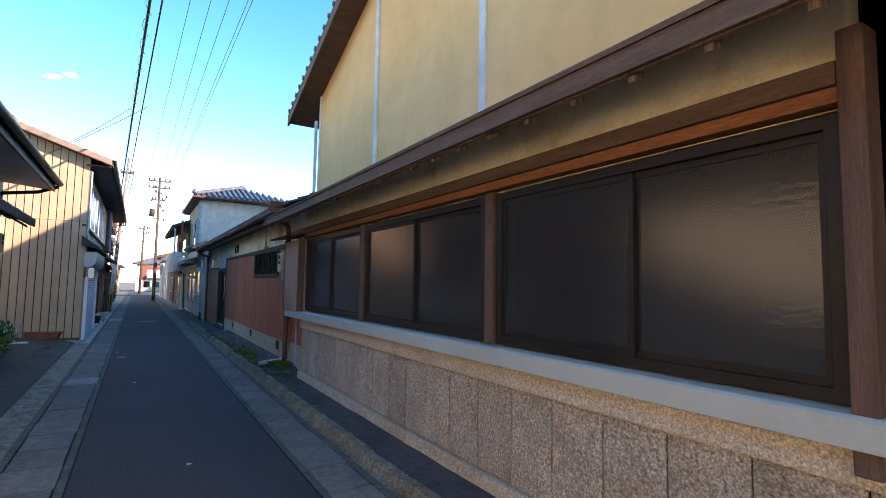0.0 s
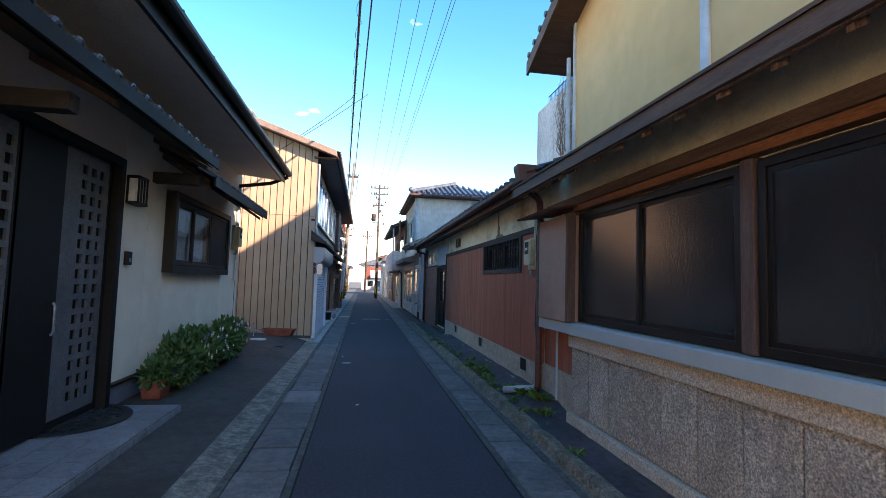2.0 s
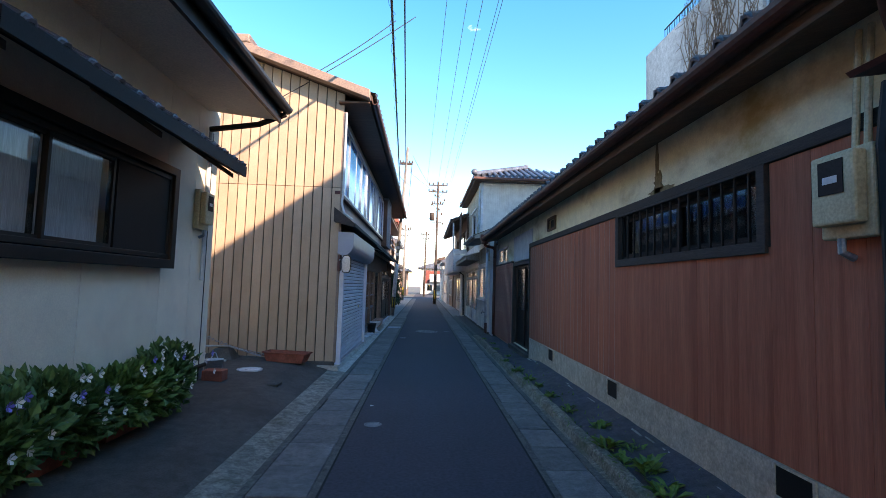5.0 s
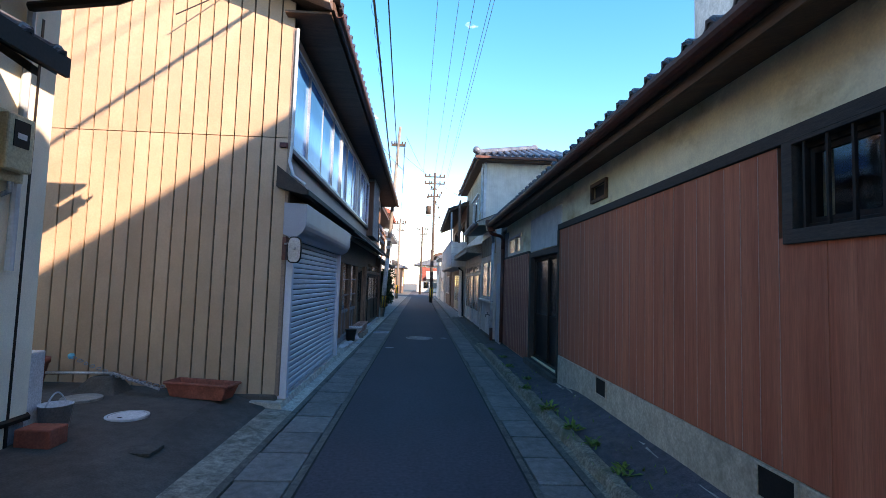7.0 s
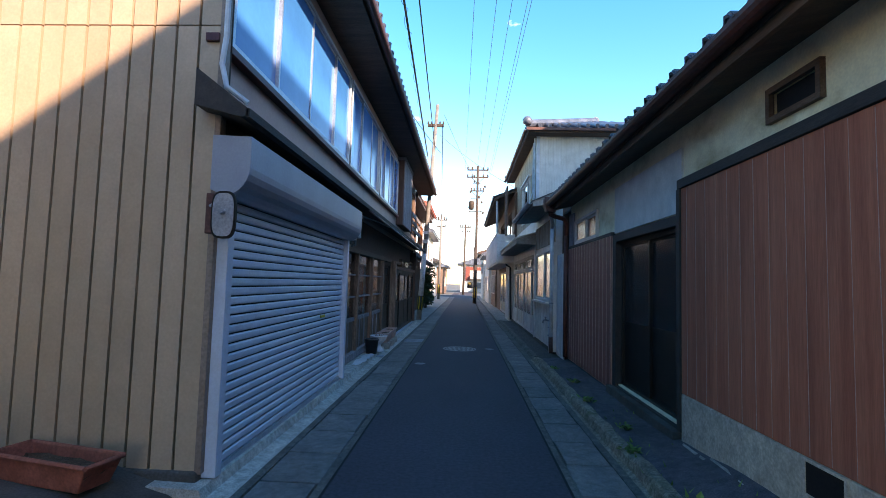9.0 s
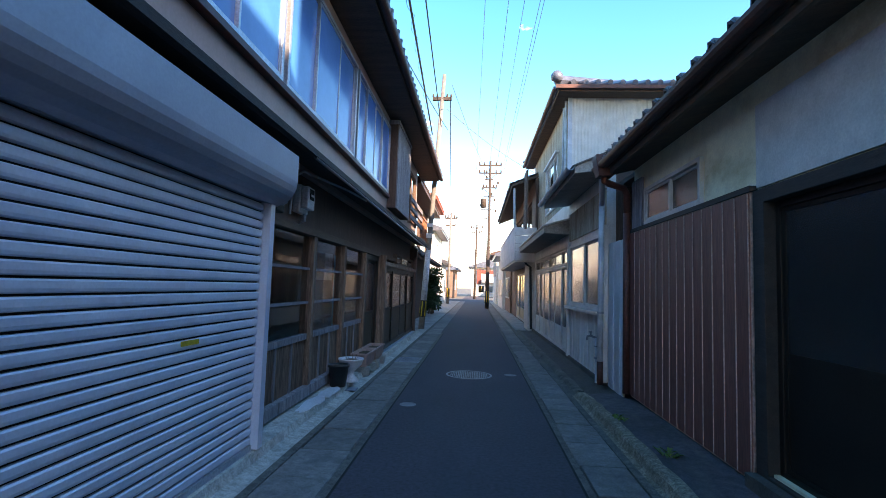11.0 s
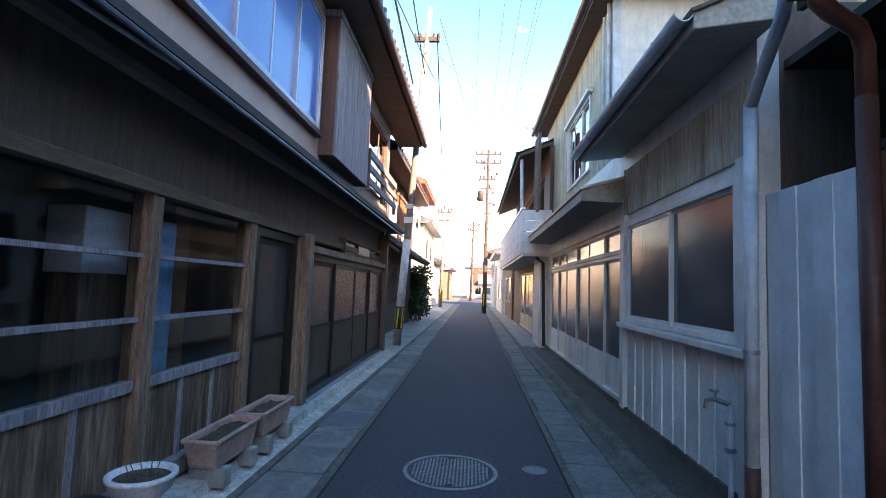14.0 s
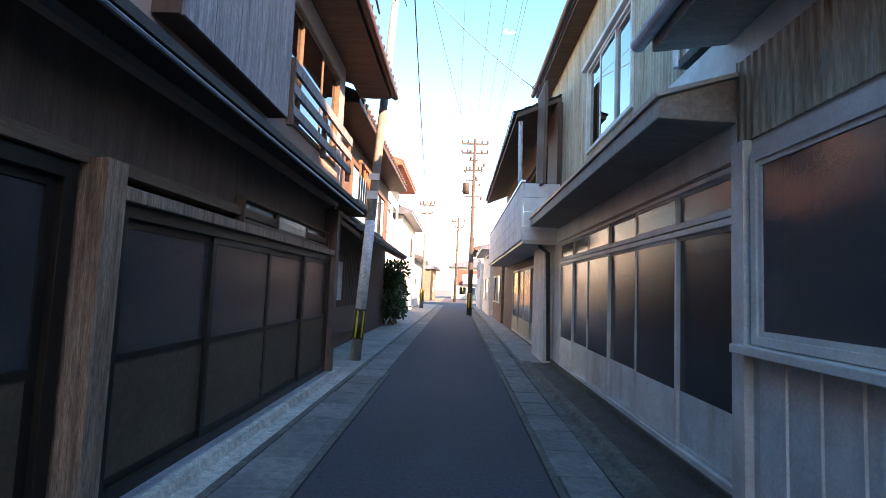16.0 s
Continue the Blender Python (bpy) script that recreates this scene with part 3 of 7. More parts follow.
def tiled_slope(house, x_eave, z_eave, x_top, z_top, y0, y1, mat, single=True, width=0.27, under=None, thick=0.09, label="", caps=True):
    """A roof slope that falls towards the street, with a course of separate tiles at the eave and the rest joined."""
    dx, dz = x_top - x_eave, z_top - z_eave
    run = math.hypot(dx, dz)
    face = 1 if dx > 0 else -1
    ang = math.atan2(dz, abs(dx))
    deck = Shape()
    o = [(x_eave, z_eave), (x_top, z_top), (x_top, z_top - thick), (x_eave, z_eave - thick)]
    deck.prism(o if face < 0 else o[::-1], y0, y1)
    roof = part("roof", deck, under or SOFFIT, house, label)
    nw, nl = max(1, round((y1 - y0) / width)), max(1, round(run / 0.25))
    w, ln = (y1 - y0) / nw, run / nl
    t = tile_wave(w, ln * 1.12)

    def put(v, row):
        # along the slope from the eave (negative overhang) upwards, lower edge lifted a little
        u = row * ln + v[0] - 0.05
        lift = v[2] + 0.012 + 0.03 * (1 - v[0] / (ln * 1.12))
        return Vector((x_eave + face * (u * math.cos(ang) - lift * math.sin(ang)), v[1], z_eave + u * math.sin(ang) + lift * math.cos(ang)))

    first = 0
    if single:
        first = 1
        ty = [(p.x - x_eave, p.y, p.z - z_eave) for p in (put(v, 0) for v in t.v)]
        s = Shape().add(ty, t.f)
        if caps:
            # the round end of each tile at the eave
            cx = -face * 0.05 * math.cos(ang)
            c0 = Shape()
            c0.tube([(cx + face * 0.02, w * 0.72, 0.045), (cx - face * 0.022, w * 0.72, 0.045)], 0.062, 10)
            s.add(c0.v, c0.f)
        me = s.mesh("tile", mat)
        for i in range(nw):
            piece("tile", me, roof, x_eave, y0 + i * w, z_eave + random.uniform(-0.004, 0.004))
    rest = Shape()
    for row in range(first, nl):
        tv = [put(v, row) for v in t.v]
        for i in range(nw):
            j = random.uniform(-0.004, 0.004)
            rest.add([(p.x, p.y + y0 + i * w, p.z + j) for p in tv], t.f)
    part("tile_course", rest, mat, roof, kind="stuff")
    return roof


def gutter(house, x, z, y0, y1, mat, r=0.055, name="gutter"):
    """A half-round gutter along an eave, with brackets."""
    s = Shape()
    n = 8
    ring = [(x + r * math.cos(math.pi + math.pi * k / n), z + r * math.sin(math.pi + math.pi * k / n)) for k in range(n + 1)]
    inner = [(x + (r - 0.008) * math.cos(math.pi + math.pi * k / n), z + (r - 0.008) * math.sin(math.pi + math.pi * k / n)) for k in range(n, -1, -1)]
    s.prism(ring + inner, y0, y1)
    g = part(name, s, mat, house, smooth=False)
    y = y0 + 0.4
    b = Shape()
    while y < y1:
        b.box(x - r - 0.004, x + r + 0.004, y - 0.012, y + 0.012, z - 0.004, z + 0.008)
        y += 0.9
    part("bracket_row", b, mat, g, kind="stuff")
    return g


# ---- ground, road and kerbs ----
g = Shape().box(-400, 400, -300, 500, -0.4, -0.05)
part("ground", g, EARTH, kind="structure", label="dusty grey ground", category="ground")

r = Shape().slab([(-0.40, -25), (1.38, -25), (1.38, 33), (1.30, 50), (1.25, 66), (-0.62, 66), (-0.66, 50), (-0.70, 36), (-0.62, 32.9), (-0.40, 32.2)], -0.12, 0.0)
road = part("road", r, ASPHALT, kind="structure", label="dark grey asphalt of a narrow lane", category="road")
r = Shape().box(-60, 60, 66, 73, -0.12, -0.004)
part("road_across", r, ASPHALT, kind="structure", label="sunlit road crossing the end of the lane", category="road")
r = Shape().box(-1.0, 1.6, 73, 110, -0.12, -0.002)
part("road_beyond", r, ASPHALT, kind="structure", label="lane going on beyond the crossing", category="road")


def drain_side(name, x0, x1, y0, y1, label):
    """A concrete channel with a row of lids between two narrow borders."""
    s = Shape()
    lo, hi = min(x0, x1), max(x0, x1)
    s.box(lo, hi, y0, y1, -0.14, -0.022)
    ob = part(name, s, JOINT, kind="structure", label=label, category="pavement")
    return ob


left_drain = drain_side("pavement_left", -0.98, -0.40, -20, 66, "row of concrete drain lids beside the asphalt")
right_drain = drain_side("pavement_right", 1.38, 1.90, -20, 66, "row of concrete drain lids beside the asphalt")
part("border", bx(-0.462, -0.40, -20, 32.3, -0.02, 0.003), EDGE_CONC, left_drain)
part("border", bx(-0.985, -0.918, -20, 66, -0.02, 0.004), EDGE_CONC, left_drain)
part("border", bx(1.38, 1.436, -20, 66, -0.02, 0.003), EDGE_CONC, right_drain)
part("border", bx(1.832, 1.90, -20, 66, -0.02, 0.003), EDGE_CONC, right_drain)


for x in (-0.392, 1.371):
    part("seam", bx(x - 0.009, x + 0.009, -20, 32.2, -0.02, 0.0035), JOINT, left_drain if x < 0 else right_drain)


def lid_mesh(w, l):
    bm = bmesh.new()
    bmesh.ops.create_cube(bm, size=1)
    bmesh.ops.scale(bm, vec=(w, l, 0.06), verts=bm.verts)
    bmesh.ops.bevel(bm, geom=bm.edges[:], offset=0.004, segments=1, affect="EDGES")
    me = bpy.data.meshes.new("drain_lid")
    bm.to_mesh(me)
    bm.free()
    me.materials.append(LID)
    return me


GRATES = ((11.05, 11.68), (26.42, 27.06))


def lid_row(dr, x, w, y0, y1):
    """Lids laid end to end from y0 to y1, most of them butted tight."""
    n = max(1, round((y1 - y0) / 0.612))
    step = (y1 - y0) / n
    tight, loose = lid_mesh(w - 0.006, step - 0.011), lid_mesh(w - 0.028, step - 0.034)
    for i in range(n):
        piece("drain_lid", loose if random.random() < 0.45 else tight, dr, x + random.uniform(-0.003, 0.003), y0 + (i + 0.5) * step, -0.026 + random.uniform(-0.003, 0.003), random.uniform(-0.004, 0.004))


for a, b in ((-19.5, 11.05), (11.68, 26.42), (27.06, 65.5)):
    lid_row(left_drain, -0.69, 0.448, a, b)
lid_row(right_drain, 1.634, 0.39, -19.5, 65.5)

for a, b in GRATES:
    s = Shape()
    s.box(-0.915, -0.465, a, a + 0.02, -0.02, 0.004).box(-0.915, -0.465, b - 0.02, b, -0.02, 0.004)
    n = 16
    for i in range(n + 1):
        x = -0.915 + 0.45 * i / n
        s.box(x - 0.005, x + 0.005, a + 0.02, b - 0.02, -0.018, 0.003)
    for i in range(1, 9):
        yy = a + (b - a) * i / 9
        s.box(-0.91, -0.47, yy - 0.004, yy + 0.004, -0.016, 0.0)
    tagged(part("drain_grate", s, GALV), "galvanised steel bar grate over the street drain", "drain grate", "street drain grates")

# pebbled strip and threshold on the left, mossy kerb and dirt ledge on the right
part("kerb_strip_left", Shape().prism([(-1.30, -0.1), (-0.985, -0.1), (-0.985, 0.0), (-1.10, 0.012), (-1.30, 0.03)], -20, 17.4), PEBBLE, kind="structure", label="pebbled concrete gutter strip with dirt", category="kerb")
part("kerb_strip_left_far", Shape().prism([(-1.5, -0.1), (-0.985, -0.1), (-0.985, 0.0), (-1.12, 0.02), (-1.14, 0.09), (-1.5, 0.10)], 17.4, 32.1), THRESHOLD, kind="structure", label="worn concrete threshold along the house front", category="kerb")
part("kerb_left_end", Shape().prism([(-3.0, -0.1), (-0.985, -0.1), (-0.985, 0.0), (-3.0, 0.03)], 32.1, 66), CONC, kind="structure", label="concrete strip along the far houses", category="kerb")


def rise(x, y):
    """How much the dirt ledge rises from the kerb towards the siding."""
    return 0.26 * max(0.0, x - 2.08) * min(max((19.2 - y) / 1.5, 0), 1) * min(max((y - 9.7) / 0.6, 0), 1)


def ledge(name, y0, y1, mat_k, h0, mat_d, fall=0.0):
    """A low uneven kerb with a dirt ledge behind it."""
    n = max(2, int((y1 - y0) / 0.22))
    kerb, dirt = [], []
    for i in range(n + 1):
        y = y0 + (y1 - y0) * i / n
        h = h0 - fall * max(0.0, 1 - (y1 - y) / 1.2)
        j, k = random.uniform(-0.014, 0.014), random.uniform(-0.018, 0.012)
        kerb.append([(1.90, y, -0.1), (1.90, y, -0.004), (1.945 + j, y, 0.005), (1.965 + j, y, h - 0.02 + k), (1.985 + j, y, h + k), (2.07 + j, y, h + k * 0.6), (2.085, y, h - 0.05)])
        dirt.append([(2.05, y, h - 0.06), (2.08, y, h - 0.035 + k)] + [(2.08 + 0.11 * q, y, h - 0.03 + 0.005 * q + rise(2.08 + 0.11 * q, y) + random.uniform(-0.006, 0.008)) for q in range(1, 6)] + [(2.80, y, h + rise(2.63, y)), (2.80, y, -0.1)])
    for label, cat, rows, mat, nm in (("low mossy concrete kerb, worn and uneven", "kerb", kerb, mat_k, name), ("dark dirt ledge between the kerb and the house fronts", "ground", dirt, mat_d, name.replace("kerb", "dirt_ledge"))):
        bm, m = Shape(), len(rows[0])
        bm.add([p for r_ in rows for p in r_], [(i * m + k, i * m + k + 1, (i + 1) * m + k + 1, (i + 1) * m + k) for i in range(n) for k in range(m - 1)])
        part(nm, bm, mat, kind="structure", label=label, category=cat)


ledge("kerb_right_near", -20, 24.2, MOSSY, 0.10, DIRT, 0.04)
ledge("kerb_right_mid", 24.2, 34.0, EDGE_CONC, 0.06, DIRT_WET)
part("kerb_right_far", bx(1.90, 3.0, 34.0, 66, -0.1, 0.05), CONC, kind="structure", label="pale concrete footway along the far houses", category="kerb")

# sloping forecourt of the cream house
s = Shape()
nx, ny = 8, 24
rows = []
for i in range(ny + 1):
    y = -12 + (17.6 + 12) * i / ny
    rows.append([(x, y, 0.03 + (0.0 if x > -1.32 else 0.012 + 0.05 * min(-1.3 - x, 2.0)) + 0.11 * min(max((y - 10) / 7.5, 0), 1) * min(max((-1.30 - x) / 0.5, 0), 1)) for x in [-1.30, -1.34, -1.8, -2.3, -2.8, -3.5, -4.5, -6.0, -9.0]])
m = len(rows[0])
s.add([p for r_ in rows for p in r_], [(i * m + k + 1, i * m + k, (i + 1) * m + k, (i + 1) * m + k + 1) for i in range(ny) for k in range(m - 1)])
s.add([(-1.30, -12, -0.1), (-1.30, 17.6, -0.1), (-1.30, 17.6, 0.03), (-1.30, 10, 0.03), (-1.30, -12, 0.03)], [(0, 1, 2, 3, 4)])
part("forecourt", s, FORECOURT, kind="structure", label="damp grey concrete forecourt", category="pavement")


def house(name, x, y, label):
    return thing(name, x, y, 0, label, "house")


# ---- stone-based house with the ochre gable (right) ----
H1 = house("stone_based_house", 3.5, 5, "old house with stone base, brown windows and ochre plaster gable")
part("foundation", bx(2.46, 2.70, -8, 9.64, 0.05, 0.20), STONE_BAND, H1, "rough stone footing", bevel=0.01)
base = part("base_wall", bx(2.53, 2.70, -8, 9.62, 0.20, 0.94), JOINT, H1)
bm = bmesh.new()
bmesh.ops.create_cube(bm, size=1)
bmesh.ops.scale(bm, vec=(0.06, 0.425, 0.725), verts=bm.verts)
bmesh.ops.translate(bm, vec=(0.025, 0, 0), verts=bm.verts)
front = [f for f in bm.faces if f.normal.x < -0.9]
res = bmesh.ops.inset_region(bm, faces=front, thickness=0.035)
bmesh.ops.translate(bm, vec=(-0.008, 0, 0), verts=list({v for f in front for v in f.verts}))
STONE_ME = bpy.data.meshes.new("stone_panel")
bm.to_mesh(STONE_ME)
bm.free()
STONE_ME.materials.append(STONE)
y = 9.40
while y > -7.5:
    piece("stone_panel", STONE_ME, base, 2.515 + random.uniform(-0.004, 0.004), y, 0.573)
    y -= 0.437
part("stone_band", bx(2.475, 2.70, -8, 9.64, 0.942, 1.10), STONE_BAND, H1, "dressed stone band", bevel=0.012)
part("sill", Shape().prism([(2.40, 1.105), (2.60, 1.105), (2.60, 1.25), (2.42, 1.235), (2.40, 1.22)], 1.60, 10.42), SILL, H1, "pale green-grey painted metal sill", bevel=0.003)
# front wall with the three windows
part("wall", holed(2.56, 2.72, 1.78, 9.62, 1.09, 3.12, [(1.80, 4.12, 1.26, 2.50), (4.26, 6.84, 1.26, 2.50), (6.96, 9.42, 1.26, 2.50)]), PLASTER, H1)
for a, b, c in ((1.79, 4.11, 2.84), (4.27, 6.83, 5.55), (6.97, 9.41, 8.22)):
    window(H1, -1, 2.49, a, b, 1.255, 2.47, [c], BROWN_ALU, GLASS_BROWN, fw=0.06, depth=0.11, label="brown aluminium window with dark frosted glass")
for y in (4.19, 6.90):
    part("post", bx(2.47, 2.57, y - 0.055, y + 0.055, 1.25, 2.49), DARK_WOOD_V, H1, bevel=0.006)
part("corner_post", bx(2.43, 2.58, 1.68, 1.775, 1.0, 2.80), DARK_WOOD_V, H1, "weathered brown wooden corner post", bevel=0.008)
part("head_rail", bx(2.46, 2.57, 1.78, 9.5, 2.505, 2.575), ORANGE_WOOD, H1, "orange-brown wooden head rail", bevel=0.005)
part("head_beam", bx(2.44, 2.58, 1.78, 10.3, 2.579, 2.68), DARK_WOOD, H1, bevel=0.005)
# lean-to eave over the windows with its rafter ends
eave = Shape().prism([(1.93, 2.75), (3.22, 3.45), (3.22, 3.53), (1.93, 2.82)], -8, 10.05)
part("eave", eave, SOFFIT, H1, "brown boarded lean-to eave")
part("fascia", Shape().prism([(1.90, 2.725), (1.93, 2.725), (1.93, 2.845), (1.90, 2.84)], -8, 10.07), DARK_WOOD, H1, bevel=0.004)
part("eave_cover", Shape().prism([(1.885, 2.835), (3.2, 3.545), (3.2, 3.565), (1.88, 2.855)], -8, 10.09), DARK_WOOD, H1, "brown eave cover")
RAFTER = Shape().prism([(1.965, 2.692), (2.03, 2.722), (2.03, 2.80), (1.965, 2.775)], -0.02, 0.02).mesh("rafter", OLD_WOOD)
y = 9.85
while y > -2:
    piece("rafter", RAFTER, H1, 0, y, 0)
    y -= 0.372
part("batten", bx(1.935, 1.96, -8, 10.0, 2.722, 2.745), OLD_WOOD, H1)
# brown shutter case on the end
case = part("shutter_case", bx(2.36, 2.62, 9.46, 10.34, 1.24, 2.47), BROWN_PANEL, H1, "flat brown metal shutter case", bevel=0.006)
part("edge_strip", bx(2.352, 2.46, 9.425, 9.458, 1.24, 2.48), DARK_WOOD_V, case)
part("edge_strip", bx(2.35, 2.64, 10.342, 10.385, 1.24, 2.5), DARK_WOOD_V, case)
part("case_roof", Shape().prism([(2.10, 2.52), (2.12, 2.50), (2.75, 2.60), (2.75, 2.64)], 9.4, 10.52), PIPE_RUST, case, "rust-red sheet metal cover")
part("side_wall", bx(2.60, 2.72, 9.62, 10.70, 0.58, 1.10), RED_SIDING, H1)
part("side_wall", bx(2.62, 2.74, 9.62, 10.69, 1.10, 3.08), PLASTER, H1)
part("side_footing", bx(2.58, 2.72, 9.62, 10.70, 0.05, 0.578), FOUND, H1)
# ochre gable wall
gable = Shape()
pts = [(11.12, 3.45), (11.12, 5.82), (5.4, 8.0), (-0.4, 5.82), (-8, 5.6), (-8, 3.45)]
n = len(pts)
gable.add([(3.2, y, z) for y, z in pts] + [(3.4, y, z) for y, z in pts], [tuple(range(n - 1, -1, -1)), tuple(range(n, 2 * n))] + [(i, (i + 1) % n, (i + 1) % n + n, i + n) for i in range(n)])
part("gable_wall", gable, YELLOW, H1, "ochre plaster gable wall")
for y, top in ((8.2, 6.85), (5.27, 7.9), (2.6, 6.9), (-0.2, 5.85)):
    part("trim_strip", bx(3.165, 3.2, y - 0.055, y + 0.055, 3.5, top), WHITE_TRIM, H1, bevel=0.004)
part("corner_trim", bx(3.17, 3.42, 11.122, 11.18, 3.0, 5.85), WHITE_TRIM, H1, bevel=0.004)
part("end_wall", bx(3.42, 8.0, 10.9, 11.12, 0, 5.8), YELLOW, H1)
# roof of the gable: two slopes that run back from the street
for (ya, za), (yb, zb) in (((12.15, 5.50), (5.4, 8.12)), ((5.4, 8.12), (-1.4, 5.50))):
    s = Shape()
    t = 0.16
    s.add([(2.78, ya, za - t), (8.5, ya, za - t), (8.5, yb, zb - t), (2.78, yb, zb - t), (2.78, ya, za), (8.5, ya, za), (8.5, yb, zb), (2.78, yb, zb)],
          [(0, 1, 2, 3), (7, 6, 5, 4), (4, 5, 1, 0), (5, 6, 2, 1), (6, 7, 3, 2), (7, 4, 0, 3)])
    rf = part("roof", s, SOFFIT, H1)
    s = Shape()
    s.add([(2.74, ya, za - 0.22), (2.78, ya, za - 0.22), (2.78, yb, zb - 0.22), (2.74, yb, zb - 0.22), (2.74, ya, za + 0.01), (2.78, ya, za + 0.01), (2.78, yb, zb + 0.01), (2.74, yb, zb + 0.01)],
          [(3, 2, 1, 0), (4, 5, 6, 7), (0, 1, 5, 4), (1, 2, 6, 5), (2, 3, 7, 6), (3, 0, 4, 7)])
    part("barge_board", s, DARK_WOOD, rf)
    n = 26
    me = Shape().tube([(0, 0, 0.035), (0.35, 0, 0.035)], 0.05, 8).mesh("tile", TILE_DARK)
    for i in range(n):
        u = (i + 0.5) / n
        piece("tile", me, rf, 2.72, ya + (yb - ya) * u, za + (zb - za) * u)
    s = Shape()
    t = 0.012
    for i in range(n):
        u0, u1 = i / n, (i + 1.1) / n
        s.add([(2.9, ya + (yb - ya) * u0, za + (zb - za) * u0 + 0.03), (8.5, ya + (yb - ya) * u0, za + (zb - za) * u0 + 0.03), (8.5, ya + (yb - ya) * u1, za + (zb - za) * u1 + 0.005), (2.9, ya + (yb - ya) * u1, za + (zb - za) * u1 + 0.005)], [(0, 1, 2, 3)])
    part("tile_course", s, TILE_DARK, rf, kind="stuff")
part("back_wall", bx(8.0, 8.2, -8, 11.12, 0, 5.8), YELLOW, H1)
part("near_wall", bx(3.42, 8.0, -8, -7.8, 0, 5.6), YELLOW, H1)
part("room_floor", bx(2.72, 8.0, -7.8, 10.9, 0.3, 0.4), DARK_WOOD, H1)
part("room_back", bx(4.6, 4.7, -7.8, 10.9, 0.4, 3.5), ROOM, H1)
part("attic_floor", bx(2.75, 8.0, -7.8, 10.9, 3.30, 3.40), DARK_WOOD, H1)
# entrance beside the corner post
part("entry_wall", bx(2.66, 2.78, -8, 1.64, 1.11, 3.12), DARK_WOOD_V, H1)
part("entry_rail", bx(2.60, 2.66, -8, 1.63, 2.05, 2.15), ORANGE_WOOD, H1)
window(H1, -1, 2.655, -1.2, 1.48, 2.2, 2.75, [0.2], BROWN_ALU, GLASS_OLD, label="dark transom window above the entrance")

# ---- long low house with red-brown siding (right) ----
H2 = house("red_siding_house", 3.6, 17, "long low house with red-brown board siding and stained plaster")
part("foundation", bx(2.55, 2.75, 10.72, 18.80, 0.05, 0.545), FOUND, H2, "stained concrete foundation", bevel=0.01)
FL = [(10.72, 18.82)]
w2 = part("wall", holed(2.62, 2.78, 10.70, 23.86, 0.2, 3.15, [(11.72, 14.06, 1.93, 2.41), (18.9, 20.9, 0.22, 2.12), (21.9, 23.35, 2.27, 2.68), (17.06, 17.5, 2.66, 2.82)]), PLASTER, H2, "cream plaster with brown water stains")
# board siding, plank by plank, under and beside the barred window
STRIPS = [bx(-0.0015, 0.0015, -0.0016, 0.0016, 0.56, top).mesh("joint_strip", RED_PALE) for top in (1.86, 2.41)]
y = 10.76
while y < 18.78:
    wd = min(0.172, 18.80 - y)
    low = y + wd > 11.66 and y < 14.10
    piece("siding_board", bx(-0.03, 0.03, 0.0012, wd - 0.0012, 0.55, 1.88 if low else 2.42).mesh("siding_board", RED_SIDING), w2, 2.585 + random.uniform(-0.003, 0.001), y, 0)
    if y > 14.2:
        piece("joint_strip", STRIPS[0 if low else 1], w2, 2.5535, y, 0)
    y += 0.172
part("black_beam", bx(2.535, 2.63, 10.72, 18.84, 2.425, 2.51), BLACK_BEAM, H2, bevel=0.005)
part("black_post", bx(2.535, 2.63, 18.785, 18.86, 0.2, 2.424), BLACK_BEAM, H2, bevel=0.005)
wb = window(H2, -1, 2.60, 11.70, 14.08, 1.90, 2.42, [12.9], BLACK_ALU, GLASS_OLD, fw=0.05, label="barred window in a black frame")
part("frame_surround", holed(2.53, 2.60, 11.64, 14.14, 1.84, 2.424, [(11.72, 14.06, 1.92, 2.40)]), BLACK_BEAM, wb, bevel=0.004)
y = 11.82
while y < 14.05:
    part("bar", bx(2.545, 2.562, y - 0.008, y + 0.008, 1.92, 2.40), BLACK_ALU, wb)
    y += 0.155
mp_ = Shape()
for (ya, za), (yb, zb) in (((12.92, 2.48), (13.5, 2.60)), ((13.17, 2.50), (13.36, 2.76)), ((13.255, 2.66), (13.325, 3.08))):
    n_ = 26
    cy, cz, ry, rz = (ya + yb) / 2, (za + zb) / 2, (yb - ya) / 2, (zb - za) / 2
    ring = []
    for k in range(n_):
        g_ = random.uniform(0.62, 1.12)
        ring.append((cy + ry * g_ * math.cos(2 * math.pi * k / n_), max(2.515, cz + rz * g_ * math.sin(2 * math.pi * k / n_))))
    mp_.add([(2.613, y, z) for y, z in ring] + [(2.622, y, z) for y, z in ring], [tuple(range(n_))[::-1]] + [(i, (i + 1) % n_, (i + 1) % n_ + n_, i + n_) for i in range(n_)])
part("mud_patch", mp_, MUD, H2, "brown water stain and crumbled mud on the plaster")
vt = part("vent", holed(2.585, 2.625, 17.02, 17.54, 2.62, 2.86, [(17.06, 17.5, 2.66, 2.82)]), DARK_WOOD, H2, "small wooden vent opening")
part("vent_mesh", bx(2.64, 2.645, 17.06, 17.5, 2.66, 2.82), BLACK_ALU, vt)
